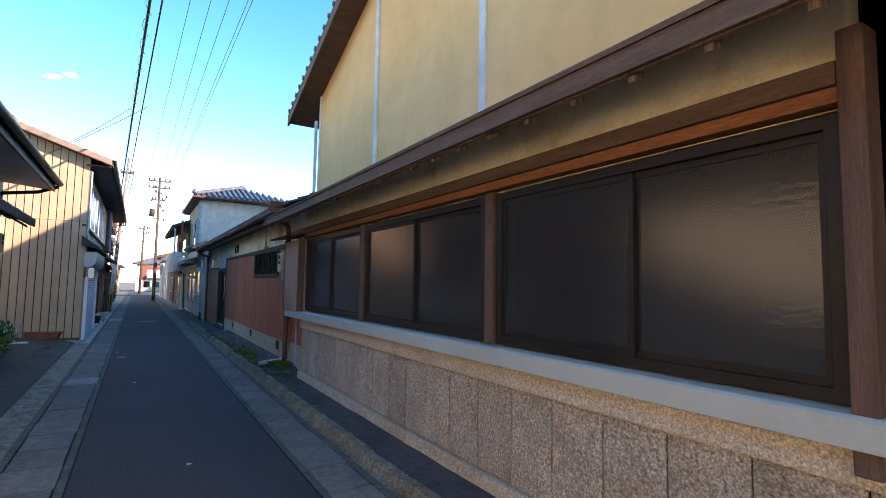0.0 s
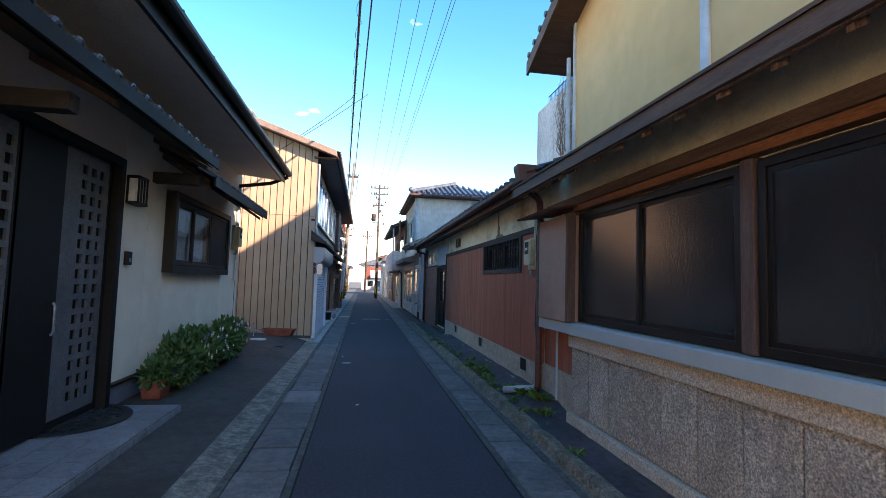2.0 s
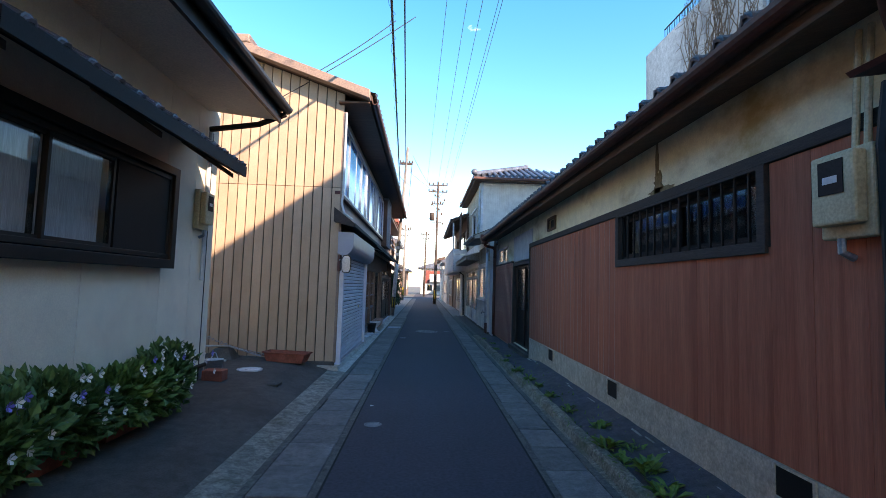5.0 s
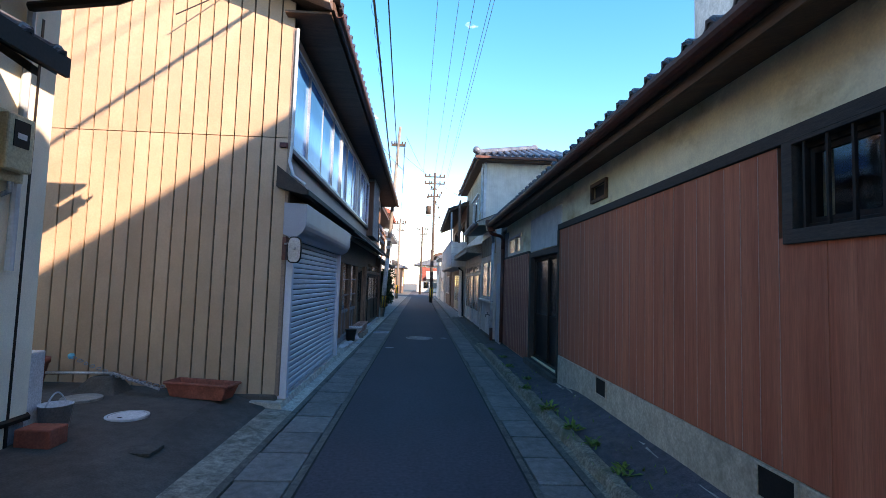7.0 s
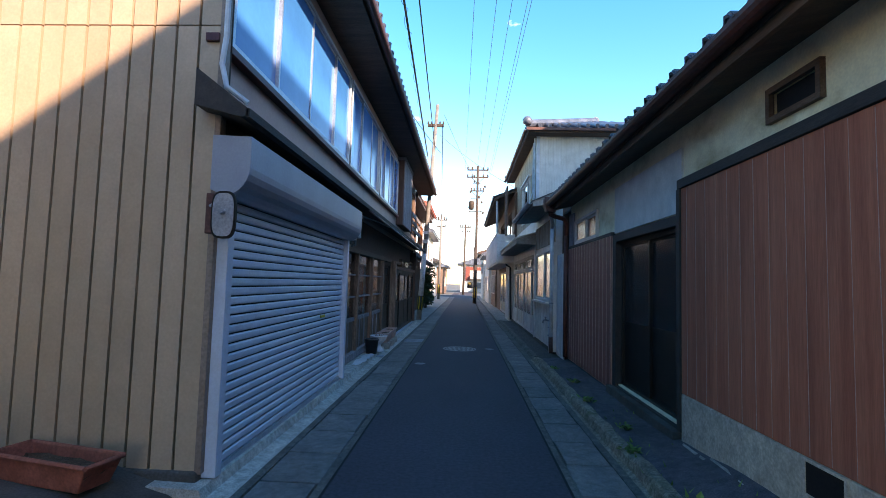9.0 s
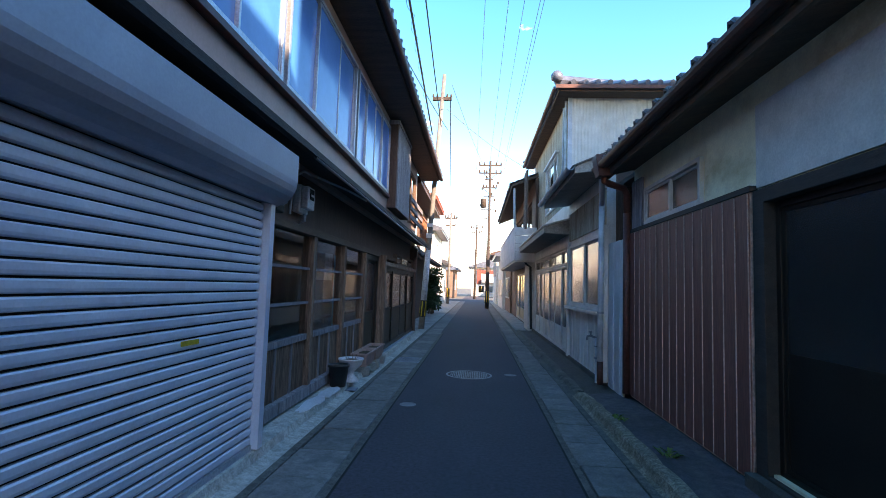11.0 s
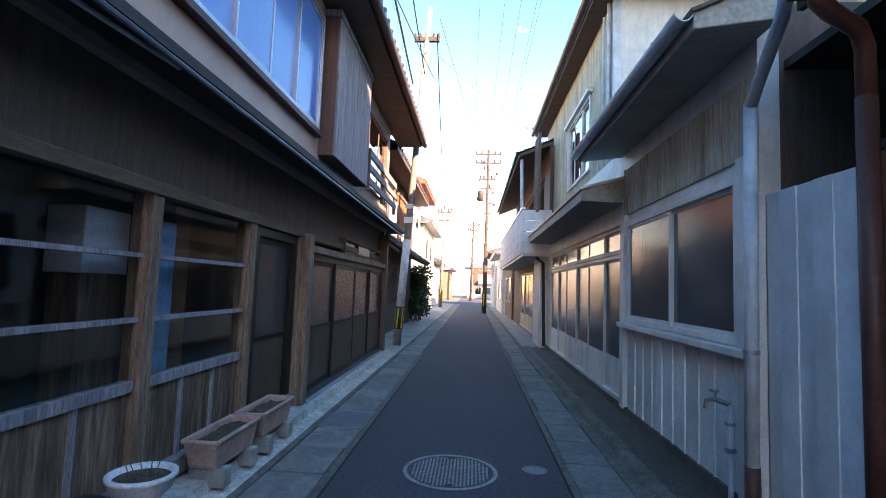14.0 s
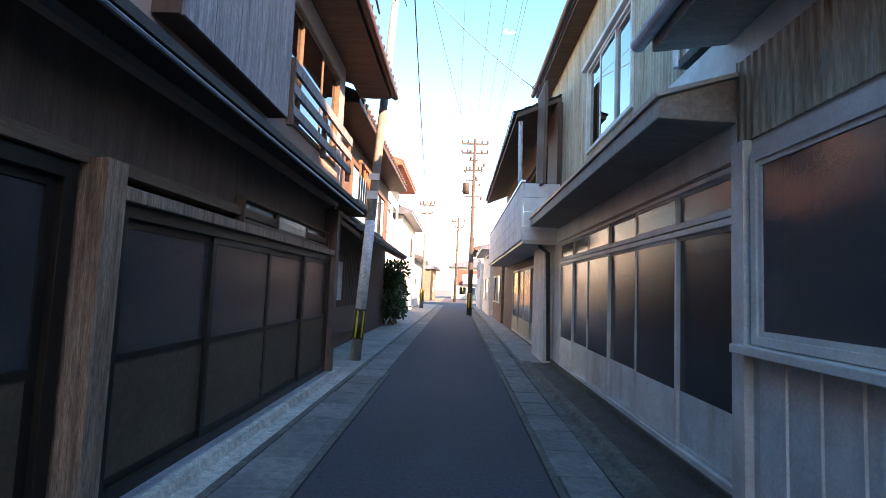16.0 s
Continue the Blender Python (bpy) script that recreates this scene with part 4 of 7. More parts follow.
for y in (14.24, 11.45, 17.0):
    fv = part("floor_vent", holed(2.535, 2.56, y - 0.17, y + 0.17, 0.33, 0.545, [(y - 0.15, y + 0.15, 0.35, 0.53)]), FOUND, H2)
    # solid black plate put in for the darkness of the open vent hole
    part("vent_grille", bx(2.545, 2.548, y - 0.15, y + 0.15, 0.35, 0.53), BLACK_ALU, fv)
# dark sliding doors
part("door_frame", holed(2.58, 2.70, 18.86, 21.0, 0.18, 2.20, [(18.96, 20.86, 0.20, 2.10)]), BLACK_BEAM, H2, bevel=0.005)
window(H2, -1, 2.66, 18.96, 20.86, 0.20, 2.10, [19.92], BROWN_ALU, GLASS_BROWN, fw=0.05, depth=0.06, kick=1.05, kick_mat=BROWN_ALU, label="pair of dark brown sliding doors", name="door")
part("door_sill", bx(2.5, 2.72, 18.86, 21.0, 0.04, 0.18), CONC_DARK, H2)
part("grey_patch", bx(2.60, 2.62, 18.88, 20.98, 2.22, 2.84), GREY_PLASTER, H2, "grey weathered plaster")
# dark red corrugated part with a window above
cor = part("corrugated_wall", bx(2.576, 2.66, 21.02, 23.84, 0.1, 2.20), RED_PALE, H2)
me = Shape().prism([(-0.02, 0.12), (0.02, 0.12), (0.02, 2.19), (-0.02, 2.19)], 0.002, 0.186).mesh("corrugated_sheet", RED_CORR)
rib = bx(-0.004, 0.004, -0.004, 0.004, 0.12, 2.19).mesh("rib", RED_PALE)
y = 21.03
while y < 23.75:
    piece("corrugated_sheet", me, cor, 2.585, y, 0)
    piece("rib", rib, cor, 2.562, y, 0)
    y += 0.188
window(H2, -1, 2.58, 21.86, 23.38, 2.25, 2.70, [22.62], CREAM_FRAME, GLASS_DOOR, fw=0.045, label="grey-framed fanlight window")
for y in (23.42, 23.55, 23.68):
    part("white_board", bx(2.57, 2.60, y, y + 0.12, 2.22, 2.86), GREY_WOOD, H2)
part("wall_rail", bx(2.56, 2.64, 21.0, 23.84, 2.20, 2.245), BLACK_BEAM, H2)
part("end_wall", bx(2.8, 7.0, 23.7, 23.86, 0, 3.05), GREY_PLASTER, H2)
part("end_wall", bx(2.8, 7.0, 10.72, 10.86, 0, 3.05), PLASTER, H2)
part("back_wall", bx(7.0, 7.15, 10.72, 23.86, 0, 3.4), PLASTER, H2)
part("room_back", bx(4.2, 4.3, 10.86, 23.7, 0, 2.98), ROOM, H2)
part("room_ceiling", bx(2.78, 4.3, 10.86, 23.7, 3.08, 3.12), ROOM, H2)
part("room_floor", bx(2.8, 7.0, 10.86, 23.7, 0.1, 0.18), DARK_WOOD, H2)
tiled_slope(H2, 2.20, 3.08, 4.9, 4.30, 10.2, 23.95, TILE_DARK, under=SOFFIT, label="dark tiled roof")
s = Shape().prism([(7.9, 2.90), (4.9, 4.30), (4.9, 4.21), (7.9, 2.80)][::-1], 10.2, 23.95)
part("roof", s, TILE_DARK, H2)
part("ridge", Shape().tube([(4.9, 10.15, 4.40), (4.9, 24.0, 4.40)], 0.12, 10), TILE_DARK, H2)
part("eave_board", Shape().prism([(2.22, 2.925), (2.255, 2.925), (2.255, 3.01), (2.22, 3.0)], 10.2, 23.9), DARK_WOOD, H2)
part("soffit_board", Shape().prism([(2.26, 2.955), (2.62, 3.045), (2.62, 3.065), (2.26, 2.975)], 10.25, 23.85), SOFFIT, H2)
gutter(H2, 2.135, 3.06, 10.25, 23.9, GUTTER_BROWN, r=0.07)

# ---- pale metal-clad house (right) ----
H3 = house("pale_metal_house", 3.5, 30, "two-storey house clad in pale rusting corrugated metal")
part("foundation", bx(2.44, 2.60, 24.75, 33.9, 0.0, 0.12), CONC_DARK, H3)
w3 = part("wall", holed(2.48, 2.62, 24.72, 33.9, 0.1, 3.3, [(24.98, 27.38, 1.14, 2.28), (27.6, 33.3, 0.12, 2.32)]), CREAM_FRAME, H3)
y = 24.76
me = Shape().slab([(0.0, 0.0), (0.0, 0.262), (-0.012, 0.262), (-0.012, 0.020), (-0.026, 0.016), (-0.026, 0.006), (-0.012, 0.002), (-0.012, 0.0)][::-1], 0.1, 1.05).mesh("cladding_sheet", CREAM_METAL)
while y < 27.3:
    piece("cladding_sheet", me, w3, 2.478, y, 0)
    y += 0.262
part("corner_strip", bx(2.42, 2.50, 24.68, 24.90, 0.1, 2.42), CREAM_FRAME, H3, bevel=0.005)
part("window_sill", bx(2.36, 2.50, 24.70, 27.52, 1.06, 1.115), CREAM_FRAME, H3, "pale sill rail", bevel=0.006)
window(H3, -1, 2.44, 24.92, 27.42, 1.12, 2.31, [26.15], CREAM_FRAME, GLASS_PATTERN, fw=0.055, label="two-pane window with patterned glass")
part("post", bx(2.42, 2.52, 27.46, 27.60, 0.1, 2.42), CREAM_FRAME, H3, bevel=0.005)
# rusting corrugated band
part("corrugated_band", corrugated(2.465, 24.72, 27.6, 2.42, 2.98, "y", -1), RUST_CORR, H3, "corrugated metal band with rust streaks")
part("upper_band", bx(2.46, 2.48, 27.6, 33.9, 2.33, 3.0), CREAM_FRAME, H3)
# glazed sliding doors with fanlights
window(H3, -1, 2.46, 27.62, 33.28, 0.12, 1.95, [28.56, 29.5, 30.44, 31.4, 32.34], CREAM_FRAME, GLASS_DOOR, fw=0.05, kick=0.62, kick_mat=CREAM_METAL, label="row of pale framed glazed sliding doors", name="door")
window(H3, -1, 2.46, 27.62, 33.28, 1.96, 2.30, [28.56, 29.5, 30.44, 31.4, 32.34], CREAM_FRAME, GLASS_PATTERN, fw=0.04, label="row of fanlights above the sliding doors")
# canopies
c = part("canopy", Shape().prism([(1.95, 3.13), (2.48, 3.20), (2.48, 3.48), (1.95, 3.24)], 24.45, 27.75), CANOPY_BOARD, H3, "lean-to metal canopy", bevel=0.01)
part("canopy_cover", Shape().prism([(1.93, 3.23), (2.52, 3.49), (2.52, 3.51), (1.92, 3.25)], 24.42, 27.78), CONC_DARK, c)
gutter(H3, 1.89, 3.24, 24.45, 27.85, PIPE_WHITE, r=0.06)
c = part("canopy", Shape().prism([(1.94, 2.60), (2.48, 2.58), (2.48, 2.90), (1.94, 2.74)], 27.6, 33.45), CANOPY_BOARD, H3, "low canopy over the doors", bevel=0.01)
part("canopy_cover", Shape().prism([(1.92, 2.74), (2.52, 2.91), (2.52, 2.94), (1.91, 2.77)], 27.57, 33.5), CREAM_FRAME, c)
# upper storey
for a, b, za, zb in ((28.58, 29.95, 2.8, 5.95), (32.0, 35.18, 2.8, 5.95), (29.95, 32.0, 2.8, 3.58), (29.95, 32.0, 4.95, 5.95)):
    part("upper_wall", corrugated(2.60, a, b, za, zb, "y", -1), RUST_CORR, H3, "pale corrugated upper wall with rust")
window(H3, -1, 2.56, 29.95, 32.0, 3.58, 4.95, [30.62, 31.3], CREAM_FRAME, GLASS_SKY, fw=0.05, label="upper sliding window reflecting sky")
part("window_hood", bx(2.50, 2.62, 29.85, 32.1, 4.96, 5.02), CREAM_FRAME, H3)
part("side_wall", corrugated(28.58, 2.66, 7.26, 2.8, 5.95, "x", -1), WHITE_CORR, H3, "white corrugated side wall")
part("corner_trim", bx(2.58, 2.67, 28.54, 28.60, 2.8, 6.0), PIPE_WHITE, H3)
part("side_wall", bx(2.62, 7.2, 24.74, 24.86, 0, 3.4), DARK_WOOD_V, H3)
part("back_wall", bx(7.26, 7.4, 24.72, 35.2, 0, 6.0), GREY_PLASTER, H3)
part("far_wall", bx(2.66, 7.3, 35.0, 35.18, 0, 6.0), WHITE_CORR, H3)
part("room_back", bx(4.0, 4.1, 24.86, 35.0, 0, 2.66), ROOM, H3)
part("room_back", bx(4.0, 4.1, 28.7, 35.0, 2.72, 5.9), ROOM, H3)
part("flat_roof", bx(2.5, 7.3, 24.74, 28.57, 3.40, 3.48), CONC_DARK, H3)
part("room_ceiling", bx(2.62, 7.3, 24.86, 35.0, 2.66, 2.72), ROOM, H3)
RZ, RT = 6.02, 7.05
hip = [(2.28, 28.15), (7.6, 28.15), (7.6, 35.6), (2.28, 35.6)]
rd = Shape().add([(x, y, RZ) for x, y in hip] + [(4.9, 30.9, RT), (4.9, 32.9, RT)] + [(x, y, RZ - 0.1) for x, y in hip],
                 [(0, 1, 4), (1, 2, 5, 4), (2, 3, 5), (3, 0, 4, 5), (9, 8, 7, 6), (0, 6, 7, 1), (1, 7, 8, 2), (2, 8, 9, 3), (3, 9, 6, 0)])
hr = part("roof", rd, TILE_BLUE, H3, "dark blue-grey tiled hip roof")
# tile courses: on the street side and on the side that looks up the lane
tc = Shape()
for k in range(20):
    x = 2.34 + k * 0.27
    reach = min(x - 2.28, 7.6 - x) / 2.62
    if reach <= 0.03:
        continue
    tc.tube([(x, 28.10, RZ + 0.05), (x, 28.15 + 2.75 * reach, RZ + 0.05 + (RT - RZ) * reach)], 0.062, 8)
for k in range(27):
    y = 28.25 + k * 0.27
    reach = min((y - 28.15) / 2.75, (35.6 - y) / 2.7, 1)
    tc.tube([(2.23, y, RZ + 0.05), (2.28 + 2.62 * reach, y, RZ + 0.05 + (RT - RZ) * reach)], 0.062, 8)
part("tile_course", tc, TILE_BLUE, hr, kind="stuff")
part("hip_ridge", Shape().tube([(2.26, 28.13, RZ + 0.10), (4.9, 30.9, RT + 0.10)], 0.11, 8), TILE_BLUE, hr)
part("hip_ridge", Shape().tube([(2.26, 35.6, RZ + 0.10), (4.9, 32.9, RT + 0.10)], 0.11, 8), TILE_BLUE, hr)
part("ridge", Shape().tube([(4.9, 30.9, RT + 0.12), (4.9, 32.9, RT + 0.12)], 0.13, 8), TILE_BLUE, hr)
part("ridge_end_tile", Shape().lathe(2.24, 28.1, [(0.05, RZ + 0.05), (0.13, RZ + 0.10), (0.14, RZ + 0.20), (0.08, RZ + 0.28), (0.03, RZ + 0.30)], 10), TILE_BLUE, hr, smooth=True)
gutter(H3, 2.22, 5.98, 28.2, 35.6, GUTTER_BROWN)
part("gutter", Shape().box(2.22, 7.5, 28.06, 28.14, 5.92, 6.0), GUTTER_BROWN, H3)
part("eave_soffit", bx(2.3, 7.5, 28.16, 28.57, 5.88, 5.92), SOFFIT, H3)
part("eave_soffit", bx(2.3, 2.6, 28.57, 35.5, 5.88, 5.92), SOFFIT, H3)

# ---- house with the white panelled balcony (right) ----
H4 = house("balcony_house", 3.5, 39, "dark wooden house with a white panelled balcony")
part("wall", holed(2.50, 2.66, 33.95, 44.2, 0, 5.2, [(35.8, 41.0, 0.1, 2.05), (35.0, 42, 3.2, 4.6)]), DARK_WOOD_V, H4)
part("corner_pier", bx(2.30, 2.62, 33.95, 35.3, 0.0, 2.3), CREAM_METAL, H4)
window(H4, -1, 2.48, 35.8, 41.0, 0.1, 2.05, [37.1, 38.4, 39.7], CREAM_FRAME, GLASS_PATTERN, kick=0.6, kick_mat=BEIGE_BOX, label="glazed shop doors", name="door")
window(H4, -1, 2.58, 35.0, 42.0, 3.2, 4.6, [37.3, 39.6], DARK_WOOD, GLASS_SKY, label="upper wooden window")
bal = part("balcony", bx(1.82, 2.5, 33.645, 43.2, 2.30, 2.36), CREAM_FRAME, H4)
for z in range(4):
    part("panel", bx(1.78, 1.82, 33.62, 43.2, 2.36 + z * 0.275, 2.625 + z * 0.275), WHITE_TRIM, bal)
    part("panel", bx(1.825, 2.5, 33.60, 33.64, 2.36 + z * 0.275, 2.625 + z * 0.275), WHITE_TRIM, bal)
part("rail", bx(1.76, 1.85, 33.58, 43.2, 3.465, 3.51), ALU, bal)
tiled_slope(H4, 1.70, 5.0, 4.6, 6.2, 34.1, 44.4, TILE_BLUE, under=SOFFIT, label="dark blue-grey tiled roof")
part("roof", Shape().prism([(7.4, 5.0), (4.6, 6.2), (4.6, 6.1), (7.4, 4.9)][::-1], 34.1, 44.4), TILE_BLUE, H4)
part("downpipe", Shape().tube([(1.80, 34.3, 4.9), (1.84, 34.4, 3.4)], 0.045, 8), PIPE_WHITE, H4)
part("slat_screen", holed(2.1, 2.16, 33.2, 34.0, 3.4, 5.3, [(33.25 + 0.12 * i, 33.31 + 0.12 * i, 3.45, 5.25) for i in range(6)]), DARK_WOOD_V, H4)
part("side_wall", bx(2.66, 7, 33.95, 34.1, 0, 5.2), DARK_WOOD_V, H4)
part("far_wall", bx(2.66, 7, 44.1, 44.25, 0, 5.2), DARK_WOOD_V, H4)
part("room_back", bx(4.2, 4.3, 34.1, 44.1, 0, 5.2), ROOM, H4)
part("room_ceiling", bx(2.66, 4.2, 34.1, 44.1, 2.6, 2.7), ROOM, H4)

# ---- stained concrete block behind (right) ----
H5 = thing("concrete_building", 9, 14, 0, "stained whitish concrete building with roof railing", "building")
part("wall", holed(6.5, 6.7, 13.0, 22.0, 0, 8.3, [(16.5, 17.15, 6.9, 7.35)]), OLD_CONC, H5)
part("wall", bx(6.72, 13, 21.8, 22.0, 0, 8.3), OLD_CONC, H5)
# unseen stretch, added and raised to cast the shadow edge on the tan siding
part("wall", bx(6.5, 13, -4, 12.98, 0, 9.25), OLD_CONC, H5)
part("roof", bx(6.72, 13, 13.0, 21.8, 8.1, 8.25), OLD_CONC, H5)
part("upper_wall", bx(6.52, 12, 13.2, 17.95, 8.3, 11.5), OLD_CONC, H5)
# unseen block added to keep the sun off the metal house's side wall
part("stair_house", bx(8.4, 12.9, 18.0, 21.95, 8.25, 10.1), OLD_CONC, H5)
window(H5, -1, 6.56, 16.5, 17.15, 6.9, 7.35, [16.82], ALU, GLASS_SKY, fw=0.03, label="small blue window")
rl = part("railing", Shape().tube([(6.6, 17.95, 8.62), (6.6, 21.1, 8.62)], 0.02, 6), WIRE, H5)
for i in range(26):
    y = 17.95 + i * 0.126
    part("baluster", Shape().tube([(6.6, y, 8.3), (6.6, y, 8.62)], 0.009, 5), WIRE, rl)

# ---- cream rendered house (left) ----
L1 = house("cream_house", -4, 12, "single-storey cream house with tiled eaves and dark door")
w = part("wall", holed(-2.86, -2.70, 10.26, 15.62, 0.40, 3.95, [(11.6, 14.2, 1.78, 2.72)]), JOINT, L1)
for a, b in ((10.26, 10.95), (10.956, 11.5), (14.30, 15.0), (15.006, 15.62)):
    piece("siding_panel", bx(-0.012, 0.012, 0, b - a, 0.40, 3.95).mesh("siding_panel", CREAM_WALL), w, -2.688, a, 0)
for za, zb in ((0.40, 1.68), (2.82, 3.95)):
    for a, b in ((11.506, 13.0), (13.006, 14.294)):
        piece("siding_panel", bx(-0.012, 0.012, 0, b - a, za, zb).mesh("siding_panel", CREAM_WALL), w, -2.688, a, 0)
part("corner_strip", bx(-2.70, -2.672, 15.425, 15.45, 0.12, 3.6), BROWN_ALU, L1)
part("end_wall", bx(-8, -2.68, 15.30, 15.42, 0.1, 3.95), CREAM_WALL, L1)
part("plinth", bx(-2.86, -2.69, 10.26, 15.62, 0.02, 0.36), PLINTH, L1, "blue-grey concrete plinth", bevel=0.006)
part("drip_rail", Shape().prism([(-2.70, 0.355), (-2.66, 0.355), (-2.655, 0.385), (-2.68, 0.41), (-2.70, 0.41)], 10.26, 15.64), BROWN_ALU, L1)
part("wall", bx(-2.86, -2.68, -8, 7.1, 0.02, 3.95), CREAM_WALL, L1)
part("back_wall", bx(-8, -7.85, -8, 15.30, 0, 3.95), CREAM_WALL, L1)
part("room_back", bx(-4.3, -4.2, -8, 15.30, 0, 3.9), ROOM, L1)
# recessed entrance with a latticed door
en = part("door_frame", Shape().box(-2.98, -2.66, 10.16, 10.26, 0.1, 2.95).box(-2.98, -2.66, 7.1, 7.19, 0.1, 2.95).box(-2.98, -2.66, 7.19, 10.16, 2.86, 2.95), BLACK_ALU, L1, "black door frame", bevel=0.006)
part("wall", bx(-2.86, -2.68, 7.1, 10.26, 2.952, 3.95), CREAM_WALL, L1)
for a, b, c in ((7.86, 8.62, 8.40), (9.30, 10.10, 9.82)):
    lf = part("door", Shape().box(-2.80, -2.755, a - 0.66, a, 0.17, 2.86).box(-2.80, -2.755, b, b + 0.06, 0.17, 2.86).box(-2.80, -2.755, a, b, 0.17, 0.24), BLACK_ALU, L1, "dark brown entrance door with a lattice of square lights", bevel=0.004)
    lights = [(c - 0.24 + 0.165 * i, c - 0.145 + 0.165 * i, 0.36 + 0.152 * k, 0.455 + 0.152 * k) for i in range(3) for k in range(16)]
    part("lattice", holed(-2.785, -2.76, a, b, 0.24, 2.86, lights), LATTICE, lf, "grey panel pierced by rows of square lights")
    part("pane", bx(-2.795, -2.79, a, b, 0.24, 2.86), BLACK_ALU, lf, "dark glass behind the lattice")
    part("pull", Shape().tube([(-2.745, a - 0.06, 1.05), (-2.725, a - 0.06, 1.08), (-2.725, a - 0.06, 1.32), (-2.745, a - 0.06, 1.35)], 0.012, 8), GALV, lf)
# boxed window
bw = window(L1, 1, -2.56, 11.58, 14.22, 1.78, 2.72, [12.4, 13.2], BROWN_ALU, GLASS, fw=0.05, depth=0.16, label="brown boxed window with curtains")
part("box_frame", holed(-2.70, -2.53, 11.48, 14.32, 1.67, 2.82, [(11.58, 14.22, 1.77, 2.73)]), BROWN_ALU, bw, bevel=0.006)
part("curtain", bx(-2.695, -2.68, 11.62, 12.36, 1.80, 2.72), CURTAIN, bw)
part("curtain", bx(-2.69, -2.675, 12.44, 13.16, 1.80, 2.72), CURTAIN, bw)
part("shutter_panel", bx(-2.60, -2.57, 13.24, 14.18, 1.83, 2.68), BLACK_ALU, bw)
# two small tiled roofs, and the main eave
for ya, yb, xo, zo, zi in ((6.0, 11.12, -1.98, 3.16, 3.52), (11.14, 14.75, -2.02, 2.94, 3.38)):
    tiled_slope(L1, xo, zo, -2.70, zi, ya, yb, TILE_BLUE, under=BROWN_ALU, thick=0.07, label="small tiled canopy roof")
    part("fascia", Shape().box(xo + 0.055, xo + 0.085, ya, yb, zo - 0.085, zo + 0.045), BLACK_ALU, L1)
    for yy in (ya + 0.15, (ya + yb) / 2, yb - 0.15):
        part("rafter", Shape().prism([(xo - 0.03, zo - 0.13), (-2.70, zi - 0.15), (-2.70, zi - 0.08), (xo - 0.03, zo - 0.075)][::-1], yy - 0.03, yy + 0.03), DARK_WOOD, L1)
part("bracket_beam", bx(-2.70, -2.12, 11.0, 11.14, 2.84, 2.98), BLACK_BEAM, L1, bevel=0.005)
part("bracket_beam", bx(-2.70, -2.12, 8.1, 8.24, 2.84, 2.98), BLACK_BEAM, L1, bevel=0.005)
part("soffit", Shape().prism([(-1.72, 3.76), (-2.70, 3.86), (-2.70, 3.90), (-1.72, 3.80)][::-1], -8, 15.25), CREAM_SOFFIT, L1, "cream soffit boards")
part("fascia", bx(-1.74, -1.70, -8, 15.28, 3.74, 3.93), BROWN_ALU, L1)
tiled_slope(L1, -1.77, 3.91, -5.2, 5.3, -8, 14.7, TILE_DARK, single=False, under=CREAM_SOFFIT, thick=0.06, label="dark tiled main roof")
part("roof", Shape().prism([(-8.4, 4.0), (-5.2, 5.3), (-5.2, 5.2), (-8.4, 3.9)], -8, 14.7), TILE_DARK, L1)
part("roof_end", Shape().prism([(-8.4, 3.955), (-1.77, 3.955), (-1.77, 3.985), (-8.4, 3.985)], 14.705, 15.44), TILE_DARK, L1)
gutter(L1, -1.63, 3.94, -8, 15.3, GUTTER_BLACK, r=0.075)
part("gutter_brace", Shape().tube([(-1.64, 15.27, 3.86), (-2.0, 15.26, 3.70), (-2.64, 15.25, 3.60)], 0.04, 8), BROWN_ALU, L1)
part("downpipe", Shape().tube([(-2.635, 15.27, 3.6), (-2.635, 15.27, 1.55)], 0.03, 8), PIPE_WHITE, L1)

# ---- tan clad house with shutter and old wooden shop front (left) ----
L2 = house("wooden_shop_house", -3, 25, "two-storey house, tan metal side, roller shutter and old wooden front")
EAVE_X, EAVE_Z, RIDGE_X, RIDGE_Z = -0.72, 5.0, -3.05, 5.80
slope = (RIDGE_Z - EAVE_Z) / (EAVE_X - RIDGE_X)


def roof_z(x):
    return RIDGE_Z - slope * abs(x - RIDGE_X)


side = Shape()
pts = [(-1.24, 0.05), (-1.24, roof_z(-1.24) - 0.1), (RIDGE_X, RIDGE_Z - 0.1), (-5.0, roof_z(-5.0) - 0.1), (-5.0, 0.05)]
side.prism(pts[::-1], 17.56, 17.70)
sw = part("side_wall", side, TAN_DARK, L2, "tan vertical metal siding")
x, i = -1.24, 0
while x > -4.95:
    xb = x - 0.170
    for za, zb in ((0.14, 3.30), (3.31, None)):
        s = Shape()
        t0, t1 = (zb, zb) if zb else (roof_z(x) - 0.12, roof_z(xb) - 0.12)
        s.prism([(xb + 0.020, za), (x, za), (x, t0), (xb + 0.020, t1)], 17.530, 17.56)
        part("siding_sheet", s, TAN, sw)
    x = xb
part("footing", bx(-5.0, -1.22, 17.50, 17.7, 0.0, 0.16), CONC_DARK, L2, bevel=0.02)
part("corner_cap", Shape().box(-1.245, -1.20, 17.52, 17.60, 0.14, 4.72), TAN_TRIM, L2, bevel=0.004)
